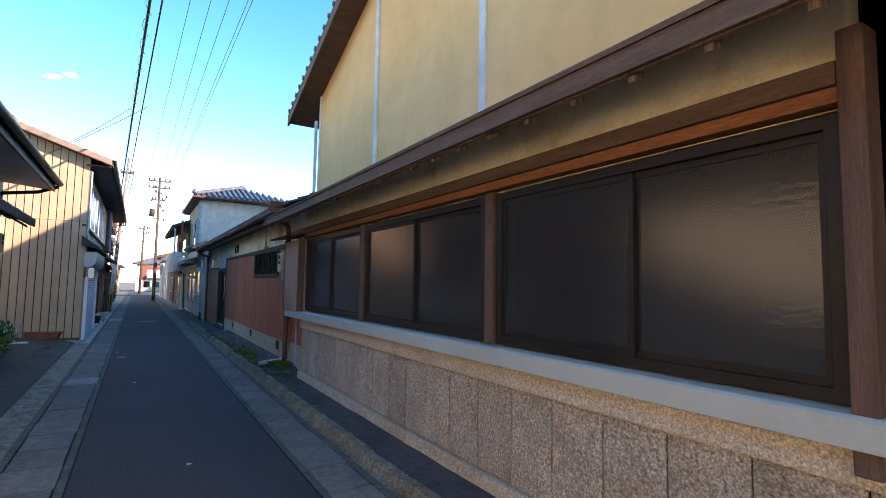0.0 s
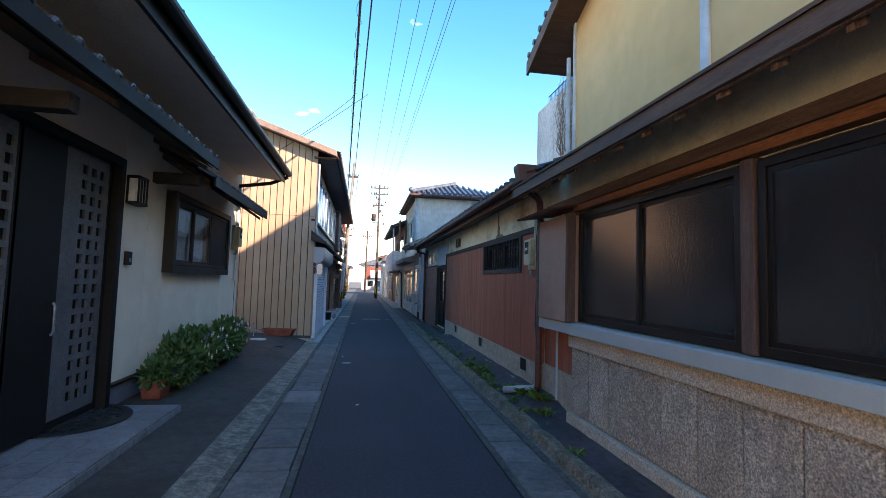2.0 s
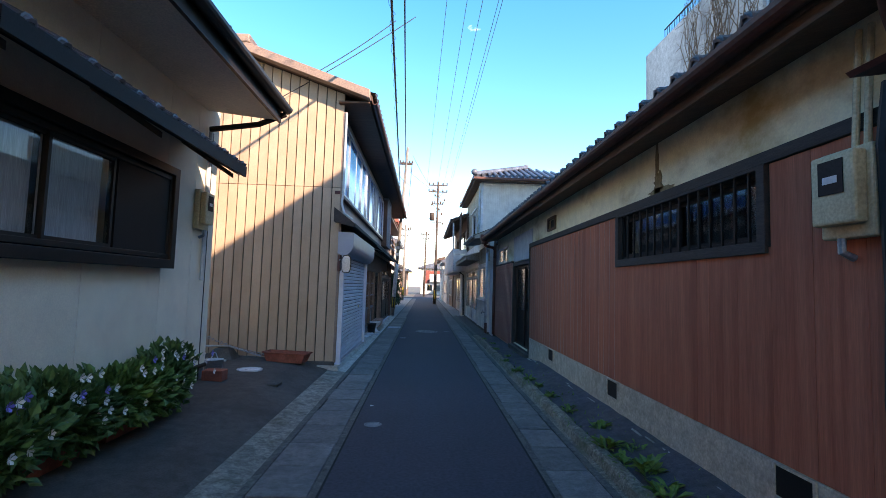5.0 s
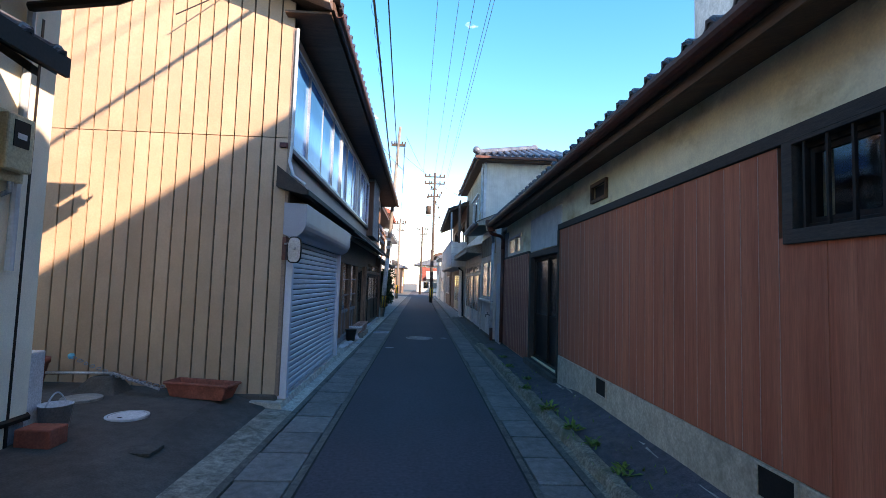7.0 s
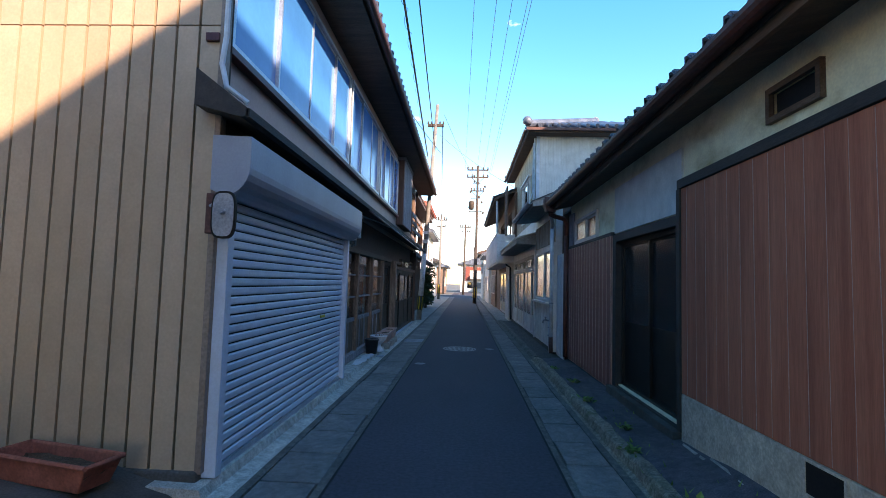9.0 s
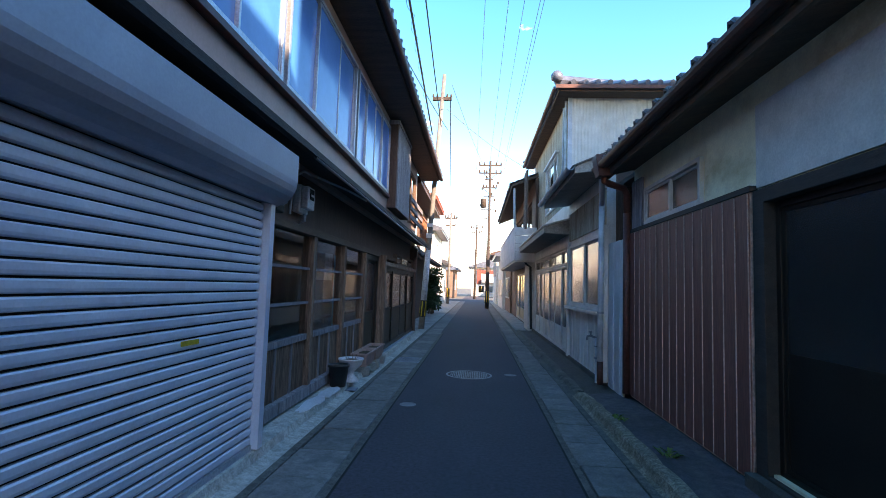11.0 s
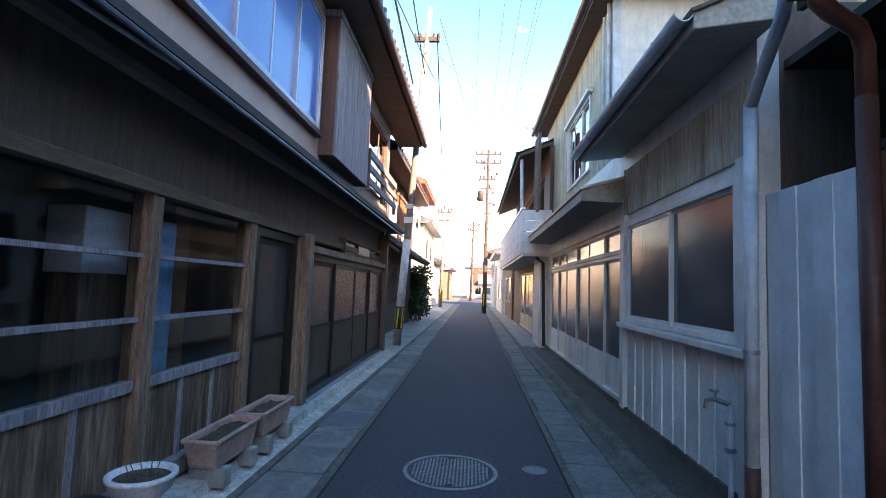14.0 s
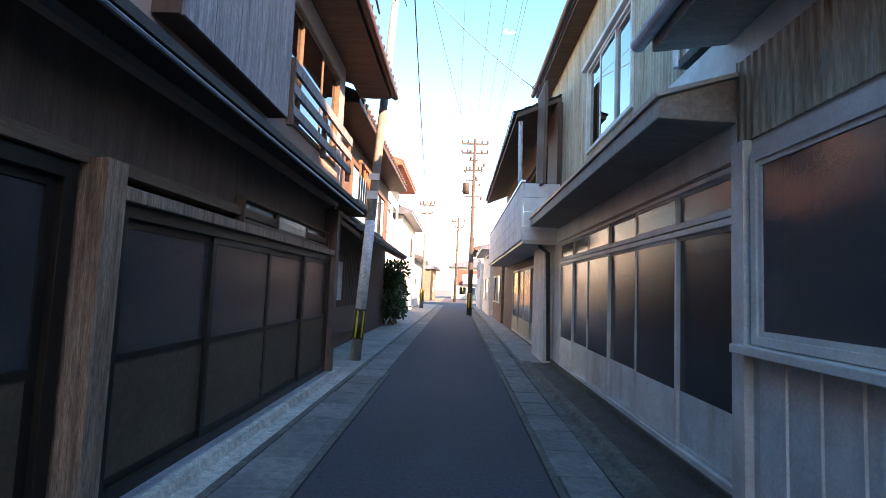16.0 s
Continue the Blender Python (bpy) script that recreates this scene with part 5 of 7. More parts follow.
part("verge_flashing", Shape().prism([(EAVE_X - 0.02, EAVE_Z - 0.12), (EAVE_X - 0.02, EAVE_Z + 0.04), (RIDGE_X, RIDGE_Z + 0.04), (RIDGE_X, RIDGE_Z - 0.12)][::-1], 17.18, 17.36), TAN_TRIM, L2, "taupe metal verge flashing", bevel=0.01)
part("verge_flashing", Shape().prism([(RIDGE_X, RIDGE_Z - 0.12), (RIDGE_X, RIDGE_Z + 0.04), (-5.4, roof_z(-5.4) + 0.04), (-5.4, roof_z(-5.4) - 0.12)][::-1], 17.18, 17.36), TAN_TRIM, L2)
part("ridge_cap", Shape().box(RIDGE_X - 0.14, RIDGE_X + 0.14, 17.16, 33.3, RIDGE_Z, RIDGE_Z + 0.16), TAN_TRIM, L2, bevel=0.03)
tiled_slope(L2, EAVE_X, EAVE_Z, RIDGE_X, RIDGE_Z, 17.38, 33.3, TILE_DARK, under=SOFFIT, thick=0.10, label="dark tiled roof")
part("roof", Shape().prism([(-5.5, roof_z(-5.5)), (RIDGE_X, RIDGE_Z), (RIDGE_X, RIDGE_Z - 0.1), (-5.5, roof_z(-5.5) - 0.1)], 17.38, 33.3), TILE_DARK, L2)
gutter(L2, -0.68, 4.93, 17.5, 33.3, GUTTER_BROWN)
# upper storey
part("upper_wall", holed(-1.46, -1.32, 17.60, 32.0, 2.6, 4.95, [(17.78, 21.5, 3.28, 4.62), (21.66, 26.98, 3.28, 4.62), (29.1, 31.6, 3.15, 4.55)]), PINK, L2, "pinkish metal-clad upper wall")
part("window_ledge", bx(-1.34, -1.24, 17.50, 27.05, 3.18, 3.24), OX_RED, L2, bevel=0.004)
window(L2, 1, -1.26, 17.74, 21.54, 3.25, 4.64, [18.72, 19.68, 20.72], ALU, GLASS_PAINTED, fw=0.045, depth=0.10, label="row of tall aluminium windows with sky blue painted into the panes")
window(L2, 1, -1.26, 21.64, 24.20, 3.25, 4.64, [22.5, 23.35], ALU, GLASS_PAINTED, fw=0.045, depth=0.10, label="row of tall aluminium windows with sky blue painted into the panes")
window(L2, 1, -1.26, 24.32, 27.0, 3.25, 4.64, [24.95, 25.6, 26.25], ALU, GLASS_PAINTED, fw=0.045, depth=0.10, label="row of tall aluminium windows with sky blue painted into the panes")
part("soffit", Shape().prism([(-0.76, 4.86), (-1.33, 4.86), (-1.33, 4.89), (-0.76, 4.89)][::-1], 17.40, 33.2), SOFFIT, L2)
box_case = part("shutter_case", bx(-1.34, -1.14, 27.14, 29.02, 3.0, 4.78), DARK_WOOD_V, L2, "weathered grey wooden shutter case")
for i in range(5):
    a = 27.16 + i * 0.368
    piece("board", bx(-0.012, 0.012, 0, 0.36, 3.0, 4.74).mesh("board", GREY_WOOD), box_case, -1.128, a, 0)
part("case_frame", bx(-1.34, -1.10, 27.10, 29.06, 4.74, 4.82), GREY_WOOD, box_case)
window(L2, 1, -1.30, 29.1, 31.6, 3.15, 4.55, [29.9, 30.75], DARK_WOOD, GLASS_SKY, fw=0.05, label="wooden upper window with a rail")
br = part("balcony_rail", Shape().box(-1.12, -1.08, 29.05, 31.7, 3.50, 3.62).box(-1.12, -1.08, 29.05, 31.7, 3.28, 3.38).box(-1.12, -1.08, 29.05, 31.7, 3.06, 3.16), GREY_WOOD, L2, "grey wooden window rail")
for y in (29.07, 30.3, 31.64):
    part("rail_post", bx(-1.15, -1.09, y - 0.03, y + 0.03, 2.95, 3.64), DARK_WOOD_V, br)
# long canopy between the storeys
cn = part("canopy", Shape().prism([(-0.93, 2.585), (-0.93, 2.63), (-1.31, 2.92), (-1.31, 2.66), (-0.98, 2.575)][::-1], 17.36, 32.1), BLACK_BEAM, L2, "dark sheet metal canopy")
part("canopy_edge", bx(-0.945, -0.92, 17.36, 32.1, 2.575, 2.635), BLACK_BEAM, cn)
part("gutter_pipe", Shape().tube([(-0.94, 21.6, 2.57), (-0.935, 26, 2.55), (-0.94, 32.1, 2.52)], 0.016, 8), PIPE_DULL, cn, "grey gutter pipe")
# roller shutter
# black backing sheet: the shade of the slat grooves is put into its colour
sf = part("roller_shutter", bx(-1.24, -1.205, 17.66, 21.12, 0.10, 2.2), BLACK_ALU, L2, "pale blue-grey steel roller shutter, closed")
for ya, yb in ((17.57, 17.66), (21.12, 21.205)):
    part("shutter_rail", bx(-1.24, -1.12, ya, yb, 0.10, 2.2), SHUTTER, L2, bevel=0.004)
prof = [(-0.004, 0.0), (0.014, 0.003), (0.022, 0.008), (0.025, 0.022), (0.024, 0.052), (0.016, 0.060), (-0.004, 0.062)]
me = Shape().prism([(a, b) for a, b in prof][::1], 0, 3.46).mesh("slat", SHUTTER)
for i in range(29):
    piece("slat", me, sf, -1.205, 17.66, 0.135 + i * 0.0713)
part("bottom_bar", bx(-1.215, -1.17, 17.66, 21.12, 0.09, 0.135), ALU, sf)
part("slot", bx(-1.180, -1.172, 20.1, 20.28, 1.02, 1.05), STRIPE_Y, sf)
prof = [(-1.24, 2.10), (-1.13, 2.05)] + [(-1.16 + 0.20 * math.sin(a), 2.26 - 0.21 * math.cos(a)) for a in [math.pi * k / 14 for k in range(1, 8)]] + [(-0.96, 2.48), (-1.24, 2.49)]
rb = part("roll_box", Shape().prism(prof, 17.50, 21.25), ROLLBOX, L2, "grey steel roller shutter box", bevel=0.004)
part("lintel", bx(-1.46, -1.24, 17.60, 21.3, 2.2, 2.69), DARK_WOOD, L2)
# old wooden glazed front
part("dark_wall", bx(-1.50, -1.40, 21.31, 32.0, 2.02, 2.69), DARK_WOOD_V, L2, "dark wooden boards above the shop windows")
part("head_beam", bx(-1.47, -1.33, 21.1, 32.0, 1.96, 2.04), DARK_WOOD, L2, bevel=0.005)
part("ground_sill", bx(-1.48, -1.33, 21.1, 26.82, 0.12, 0.24), GREY_WOOD, L2, bevel=0.006)
POSTS = (21.56, 22.95, 24.30, 25.65)
for y in POSTS:
    part("post", bx(-1.48, -1.345, y - 0.05, y + 0.05, 0.24, 1.97), OLD_WOOD, L2, bevel=0.006)
part("side_panel", bx(-1.48, -1.38, 21.08, 21.50, 0.2, 2.0), DARK_WOOD_V, L2)
for a, b in zip(POSTS, POSTS[1:]):
    p, q = a + 0.05, b - 0.05
    rails = Shape()
    for z in (0.80, 1.19, 1.58):
        rails.box(-1.455, -1.385, p, q, z - (0.035 if z < 1 else 0.014), z + (0.03 if z < 1 else 0.014))
    fr = part("shop_window", rails, GREY_WOOD, L2, "old wooden shop window in three rows of panes")
    for za, zb in ((0.83, 1.176), (1.204, 1.566), (1.594, 1.96)):
        part("pane", bx(-1.422, -1.416, p, q, za, zb), GLASS_OLD, fr).visible_shadow = False
    n = 3
    for k in range(n):
        ya = p + (q - p) * k / n
        piece("board", bx(-0.012, 0.012, 0.004, (q - p) / n - 0.004, 0.24, 0.765).mesh("board", BOARD), fr, -1.42, ya, 0)
        if k:
            part("batten", bx(-1.41, -1.39, ya - 0.018, ya + 0.018, 0.24, 0.765), GREY_WOOD, fr)
# glazed doors
part("post", bx(-1.46, -1.22, 26.78, 26.94, 0.1, 2.0), OLD_WOOD, L2, bevel=0.008)
window(L2, 1, -1.36, 25.72, 26.76, 0.12, 1.95, [], BROWN_ALU, GLASS_DOOR, fw=0.085, mid=[0.90], kick=0.90, kick_mat=KICK, label="brown aluminium door with frosted glass", name="door")
window(L2, 1, -1.27, 26.96, 31.55, 0.10, 1.80, [28.1, 29.25, 30.4], BROWN_ALU, GLASS_DOOR, fw=0.085, mid=[0.91], kick=0.91, kick_mat=KICK, label="four brown sliding doors with frosted glass", name="door")
part("door_head", bx(-1.40, -1.22, 26.94, 31.6, 1.80, 1.88), OLD_WOOD, L2, bevel=0.005)
window(L2, 1, -1.30, 28.6, 31.5, 1.90, 2.14, [29.5, 30.5], DARK_WOOD, GLASS_DOOR, fw=0.03, label="low fanlights")
part("door_track", bx(-1.40, -1.20, 26.94, 31.6, 0.06, 0.11), ALU, L2)
part("end_post", bx(-1.5, -1.2, 31.56, 31.75, 0.0, 2.5), DARK_WOOD_V, L2)
part("far_wall", bx(-5.0, -1.34, 31.85, 32.0, 0, 5.0), DARK_WOOD_V, L2)
part("back_wall", bx(-5.0, -4.86, 17.7, 31.85, 0, 5.0), ROOM, L2)
part("room_back", bx(-3.0, -2.9, 17.7, 31.85, 0, 4.8), ROOM, L2)
part("room_floor", bx(-4.86, -1.5, 17.7, 31.85, 0.0, 0.1), CONC_DARK, L2)
part("upper_floor", bx(-4.86, -1.46, 17.7, 31.85, 2.7, 2.8), DARK_WOOD, L2)
part("attic_floor", bx(-4.86, -1.33, 17.7, 31.85, 4.90, 4.93), DARK_WOOD, L2)


# ---- far houses on both sides ----
def far_house(name, label, x0, x1, y0, y1, h, wall_mat, roof_mat, rise=0.9, over=0.5, wins=(), win_mat=None):
    """A plain house further down the lane, gabled towards its ends, with windows towards the lane."""
    side = 1 if x1 < 0 else -1
    xf = x1 if side > 0 else x0
    ob = house(name, (x0 + x1) / 2, (y0 + y1) / 2, label)
    part("wall", bx(x0, x1, y0, y1, 0, h), wall_mat, ob)
    xm = (x0 + x1) / 2
    part("roof", Shape().prism([(x0 - over, h - 0.1), (x1 + over, h - 0.1), (x1 + over, h + 0.02), (xm, h + rise), (x0 - over, h + 0.02)], y0 - 0.35, y1 + 0.35), roof_mat, ob, bevel=0.02)
    n = int((y1 - y0 + 0.7) / 0.3)
    ribs = Shape()
    for i in range(n):
        y = y0 - 0.3 + i * 0.3
        ribs.tube([(xf + side * (over + 0.03), y, h + 0.05), (xm, y, h + rise + 0.03)], 0.055, 6)
    part("tile_course", ribs, roof_mat, ob, kind="stuff")
    for ya, yb, za, zb in wins:
        wn_ = part("window", holed(xf - 0.02, xf + side * 0.05, ya - 0.06, yb + 0.06, za - 0.06, zb + 0.06, [(ya, yb, za, zb)]), win_mat or CREAM_FRAME, ob)
        part("pane", bx(xf + side * 0.012, xf + side * 0.018, ya, (ya + yb) / 2 - 0.02, za, zb), GLASS_SKY, wn_)
        part("pane", bx(xf + side * 0.012, xf + side * 0.018, (ya + yb) / 2 + 0.02, yb, za, zb), GLASS_SKY, wn_)
    return ob


d = far_house("dark_wooden_house", "dark timber house with a low tiled porch roof", -6.5, -1.95, 33.6, 41.5, 4.9, DARK_WOOD_V, TILE_BROWN, 1.1, 0.6, ((35.5, 37.5, 3.0, 4.2), (38.2, 40.6, 3.0, 4.2)), DARK_WOOD)
tiled_slope(d, -1.25, 2.35, -1.97, 2.85, 33.5, 41.3, TILE_BROWN, under=SOFFIT, label="low tiled porch roof")
part("slat_wall", holed(-1.95, -1.88, 33.6, 37.5, 0.3, 2.2, [(33.7 + 0.16 * i, 33.79 + 0.16 * i, 0.9, 2.1) for i in range(23)]), DARK_WOOD_V, d)
b = part("balcony", bx(-1.95, -1.35, 33.7, 35.6, 2.95, 3.05), OLD_WOOD, d)
for i in range(9):
    part("baluster", bx(-1.38, -1.35, 33.72 + i * 0.23, 33.76 + i * 0.23, 3.05, 3.75), ORANGE_WOOD, b)
part("rail", bx(-1.40, -1.33, 33.7, 35.62, 3.75, 3.82), ORANGE_WOOD, b)
far_house("red_eaved_house", "two-storey house with reddish tiled eaves", -6.5, -2.3, 42.2, 47.2, 5.9, FAR_WALL, TERRA, 1.0, 0.75, ((43, 44.6, 3.6, 4.8), (45, 46.5, 3.6, 4.8), (43.2, 46, 0.9, 2.1)))
far_house("pale_house", "pale plastered house in sunlight", -7.0, -2.2, 48.2, 55.5, 5.0, FAR_WALL, TILE_BLUE, 1.0, 0.5, ((49, 51, 3.1, 4.2), (52, 54.5, 3.1, 4.2), (49.2, 51.5, 0.9, 2.0)))
far_house("pale_low_house", "low pale house near the crossing", -7.5, -2.4, 57.5, 65, 3.4, FAR_WALL, TILE_DARK, 0.9, 0.5, ((58.5, 60.5, 0.9, 2.0), (61.5, 64, 0.9, 2.0)))
far_house("brown_lean_to", "small brown boarded house", 2.45, 7, 44.8, 49.4, 3.1, FAR_BROWN, TILE_DARK, 0.7, 0.4, ((45.4, 46.6, 0.9, 2.0), (47.3, 48.8, 0.9, 2.0)))
far_house("grey_house", "grey plastered house with dark roof", 2.3, 7.5, 50.2, 57.0, 3.6, GREY_PLASTER, TILE_BLUE, 0.8, 0.5, ((51, 53, 0.9, 2.0), (54, 56, 0.9, 2.0)))
far_house("pale_corner_house", "pale house at the street corner", 2.2, 8, 58.5, 65.3, 4.2, FAR_WALL, TILE_BROWN, 1.0, 0.5, ((59.5, 61.5, 2.4, 3.4), (62.5, 64.5, 2.4, 3.4)))
far_house("grey_roofed_house", "house with grey roof beyond the crossing", -9.5, -2.2, 80, 88, 3.6, FAR_BROWN, TILE_BLUE, 1.4, 0.6, ((81, 83, 1, 2.2),))
# building that closes the view beyond the crossing
E1 = thing("red_white_shop", 2.2, 96, 0, "white two-storey shop with red bands and a grey roof", "building")
part("wall", bx(-0.2, 7, 95, 102, 0, 4.6), FAR_WALL, E1)
part("red_band", bx(1.31, 3.6, 94.9, 94.99, 3.6, 4.1), FAR_RED, E1, "red painted wall panel")
part("red_band", bx(0.6, 1.3, 94.88, 94.99, 1.9, 4.2), FAR_RED, E1)
part("balcony", bx(1.4, 4.5, 94.2, 94.9, 2.2, 2.7), WHITE_TRIM, E1)
part("roof", Shape().prism([(-0.8, 4.5), (7.6, 4.5), (7.6, 4.65), (3.4, 6.0), (-0.8, 4.65)], 94.4, 102.5), TILE_BLUE, E1)
for x in (0.9, 2.2, 3.5):
    wn_ = part("window", bx(x, x + 1.0, 94.93, 94.99, 0.6, 1.7), ALU, E1)
    part("pane", bx(x + 0.06, x + 0.94, 94.90, 94.93, 0.66, 1.64), GLASS_SKY, wn_)
far_house("far_pale_house", "distant pale house beyond the crossing", -22, -10.5, 84, 94, 5.0, FAR_WALL, TILE_DARK, 1.5, 0.6)
far_house("far_brown_house", "distant brown house beyond the crossing", 8.5, 20, 82, 94, 5.0, FAR_BROWN, TILE_DARK, 1.5, 0.6)


# ---- poles and overhead lines ----
def pole(name, x, y, h, lean, r0, r1, mat, label, stripes=(0.38, 0.92), arms=(), wrap=None):
    ob = thing(name, x, y, 0, label, "utility pole")
    top = (x + lean, y, h)
    part("shaft", Shape().tube([(x, y, -0.05), top], r0, 16, r1), mat, ob, smooth=True)

    def at(z):
        return x + lean * z / h, r0 + (r1 - r0) * z / h

    if wrap:
        (xa, ra), (xb, rb) = at(wrap[0]), at(wrap[1])
        part("wrap", Shape().tube([(xa, y, wrap[0]), (xb, y, wrap[1])], ra + 0.006, 16, rb + 0.006), POLE_WRAP, ob, "pale weathered sheet wrap", smooth=True)
    if stripes:
        (xa, ra), (xb, rb) = at(stripes[0]), at(stripes[1])
        sl = part("warning_sleeve", Shape().tube([(xa, y, stripes[0]), (xb, y, stripes[1])], ra + 0.010, 16, rb + 0.010), STRIPE_K, ob, "black and yellow warning sleeve", smooth=True)
        for k in range(6):
            a = 2 * math.pi * k / 6 + 0.3
            s_ = Shape()
            ring = []
            for z, rr, xx in ((stripes[0], ra, xa), (stripes[1], rb, xb)):
                for da in (-0.16, 0.16):
                    ring.append((xx + (rr + 0.016) * math.cos(a + da), y + (rr + 0.016) * math.sin(a + da), z + (0.02 if z == stripes[0] else -0.02)))
            s_.add(ring, [(0, 1, 3, 2)])
            part("stripe", s_, STRIPE_Y, sl)
    for z, w in arms:
        xx, _ = at(z)
        cr = part("crossarm", bx(xx - w, xx + w, y - 0.05, y + 0.05, z - 0.055, z + 0.055), POLE_BROWN, ob)
        q = 1.0 if w > 0.45 else 0.5
        for k in (-1, -0.55, 0.55, 1):
            part("insulator", Shape().lathe(xx + k * w * 0.95, y, [(0.04 * q, z + 0.055), (0.09 * q, z + 0.055 + 0.045 * q), (0.05 * q, z + 0.055 + 0.10 * q), (0.08 * q, z + 0.055 + 0.17 * q), (0.03 * q, z + 0.055 + 0.24 * q)], 8), POLE_BROWN, cr, smooth=True)
    return ob


p1 = pole("utility_pole", -1.21, 33.46, 8.6, 0.50, 0.10, 0.062, POLE, "leaning concrete utility pole with a pale wrap and striped sleeve", (0.40, 0.93), ((7.75, 0.32),), (0.95, 2.6))
part("sign_plate", bx(-1.14, -0.93, 33.345, 33.36, 3.0, 3.15), WHITE_TRIM, p1)
part("sign_plate", bx(-1.12, -0.92, 33.345, 33.36, 3.36, 3.48), WHITE_TRIM, p1)
p2 = pole("utility_pole", 1.52, 60.3, 12.6, 0.0, 0.14, 0.10, POLE_BROWN, "tall utility pole with crossarms and a transformer", (0.4, 1.2), ((12.2, 1.0), (11.5, 1.0), (10.2, 0.6)))
part("transformer", Shape().lathe(0.98, 60.3, [(0.05, 8.4), (0.24, 8.42), (0.26, 9.1), (0.24, 9.2), (0.05, 9.22)], 14), POLE_BROWN, p2, smooth=True)
for z, w in ((7.4, 0.5), (8.2, 0.8), (9.4, 0.6), (10.9, 0.45)):
    part("bracket", bx(1.52 - w, 1.52 + w * 0.6, 60.28, 60.34, z, z + 0.08), POLE_BROWN, p2)
for k in range(9):
    part("fitting", Shape().lathe(1.52 + 0.75 * math.sin(k * 2.3), 60.3, [(0.03, 7.5 + 0.5 * k), (0.09, 7.53 + 0.5 * k), (0.09, 7.7 + 0.5 * k), (0.03, 7.74 + 0.5 * k)], 8), POLE_BROWN, p2)
for z in (10.2, 11.5):
    part("brace", Shape().tube([(0.9, 60.3, z), (1.52, 60.3, z - 0.6), (2.14, 60.3, z)], 0.03, 6), POLE_BROWN, p2)
pole("stub_pole", 1.30, 51.0, 4.2, 0.0, 0.14, 0.13, POLE_BROWN, "short brown pole beside the tall one", (0.4, 1.2))
pole("utility_pole", -1.75, 57.5, 7.5, 0.1, 0.13, 0.09, POLE, "slender utility pole further along the lane", (0.5, 1.3), ((7.0, 0.5), (6.4, 0.4)))
pole("utility_pole", 0.35, 77, 9.0, 0.1, 0.15, 0.1, POLE_BROWN, "utility pole beyond the crossing", None, ((8.6, 0.7), (8.0, 0.6)))


def cable(points, r, mat, label, sag=0.25):
    path = []
    for a, b in zip(points, points[1:]):
        for k in range(14):
            u = k / 14
            path.append((a[0] + (b[0] - a[0]) * u, a[1] + (b[1] - a[1]) * u, a[2] + (b[2] - a[2]) * u - sag * 4 * u * (1 - u)))
    path.append(points[-1])
    return tagged(part("overhead_cable", Shape().tube(path, r, 6), mat), label, "cable", "cables over the lane")


for x0, x1 in ((1.08, 0.34), (1.08, 1.24), (1.31, 1.73), (1.60, 2.18), (1.66, 2.30)):
    cable([(x0, -15, 6.7), (0.54 + (x1 - 0.54) * 1.237, 60.3, 11.7)], 0.008, WIRE_GREY, "thin grey power cable along the lane", 0.0)
cable([(0.95, -15, 5.45), (-1.0, 32.9, 6.35)], 0.022, WIRE, "thick black bundled cable to the leaning pole", 0.05)
cable([(1.0, -15, 5.5), (-0.72, 32.9, 6.6)], 0.014, WIRE, "black cable to the leaning pole", 0.05)
cable([(-0.45, 32.9, 7.6), (-1.65, 57.5, 7.1)], 0.016, WIRE, "black cable between two poles", 0.5)
cable([(-0.40, 32.9, 8.0), (1.4, 60.3, 11.4)], 0.010, WIRE_GREY, "thin cable crossing to the tall pole", 0.3)
cable([(-0.5, 32.9, 6.5), (-1.3, 17.55, 5.0)], 0.010, WIRE, "service cable to the house corner", 0.2)
cable([(-0.55, 32.9, 7.2), (2.6, 35.0, 5.6)], 0.008, WIRE_GREY, "service cable crossing the lane", 0.15)
cable([(-0.4, 18.2, 6.9), (-1.9, 17.3, 5.25)], 0.008, WIRE, "service cable to the tan gable", 0.05)
cable([(0.0, 32.9 - 14.7, 7.0), (-2.6, 17.3, 4.7)], 0.008, WIRE, "service cable to the tan gable", 0.05)
coil = []
for i in range(700):
    u = i / 699
    y = -2 + 34.5 * u
    x, z = 0.95 - (y + 15) * 0.0407, 5.45 + 0.0188 * (y + 15) - 0.05
    a = u * 260
    coil.append((x + 0.05 * math.cos(a), y, z + 0.05 * math.sin(a)))
tagged(part("lashing_wire", Shape().tube(coil, 0.004, 4), WIRE), "thin wire wound loosely round the thick cable", "cable")


# ---- things on the cream house and its forecourt ----
def gz(x, y):
    return 0.03 + (0.0 if x > -1.32 else 0.012 + 0.05 * min(-1.3 - x, 2.0)) + 0.11 * min(max((y - 10) / 7.5, 0), 1) * min(max((-1.30 - x) / 0.5, 0), 1)


lamp = thing("wall_lamp", -2.66, 10.43, 2.62, "dark framed porch lamp with frosted panes, unlit", "wall lamp")
part("back_plate", bx(-2.676, -2.655, 10.31, 10.55, 2.46, 2.79), BLACK_ALU, lamp, bevel=0.004)
part("cap", bx(-2.66, -2.53, 10.30, 10.56, 2.755, 2.79), BLACK_ALU, lamp, bevel=0.006)
part("tray", bx(-2.66, -2.53, 10.30, 10.56, 2.45, 2.485), BLACK_ALU, lamp, bevel=0.006)
part("diffuser", bx(-2.65, -2.55, 10.32, 10.54, 2.486, 2.754), CURTAIN, lamp, "frosted pale diffuser")
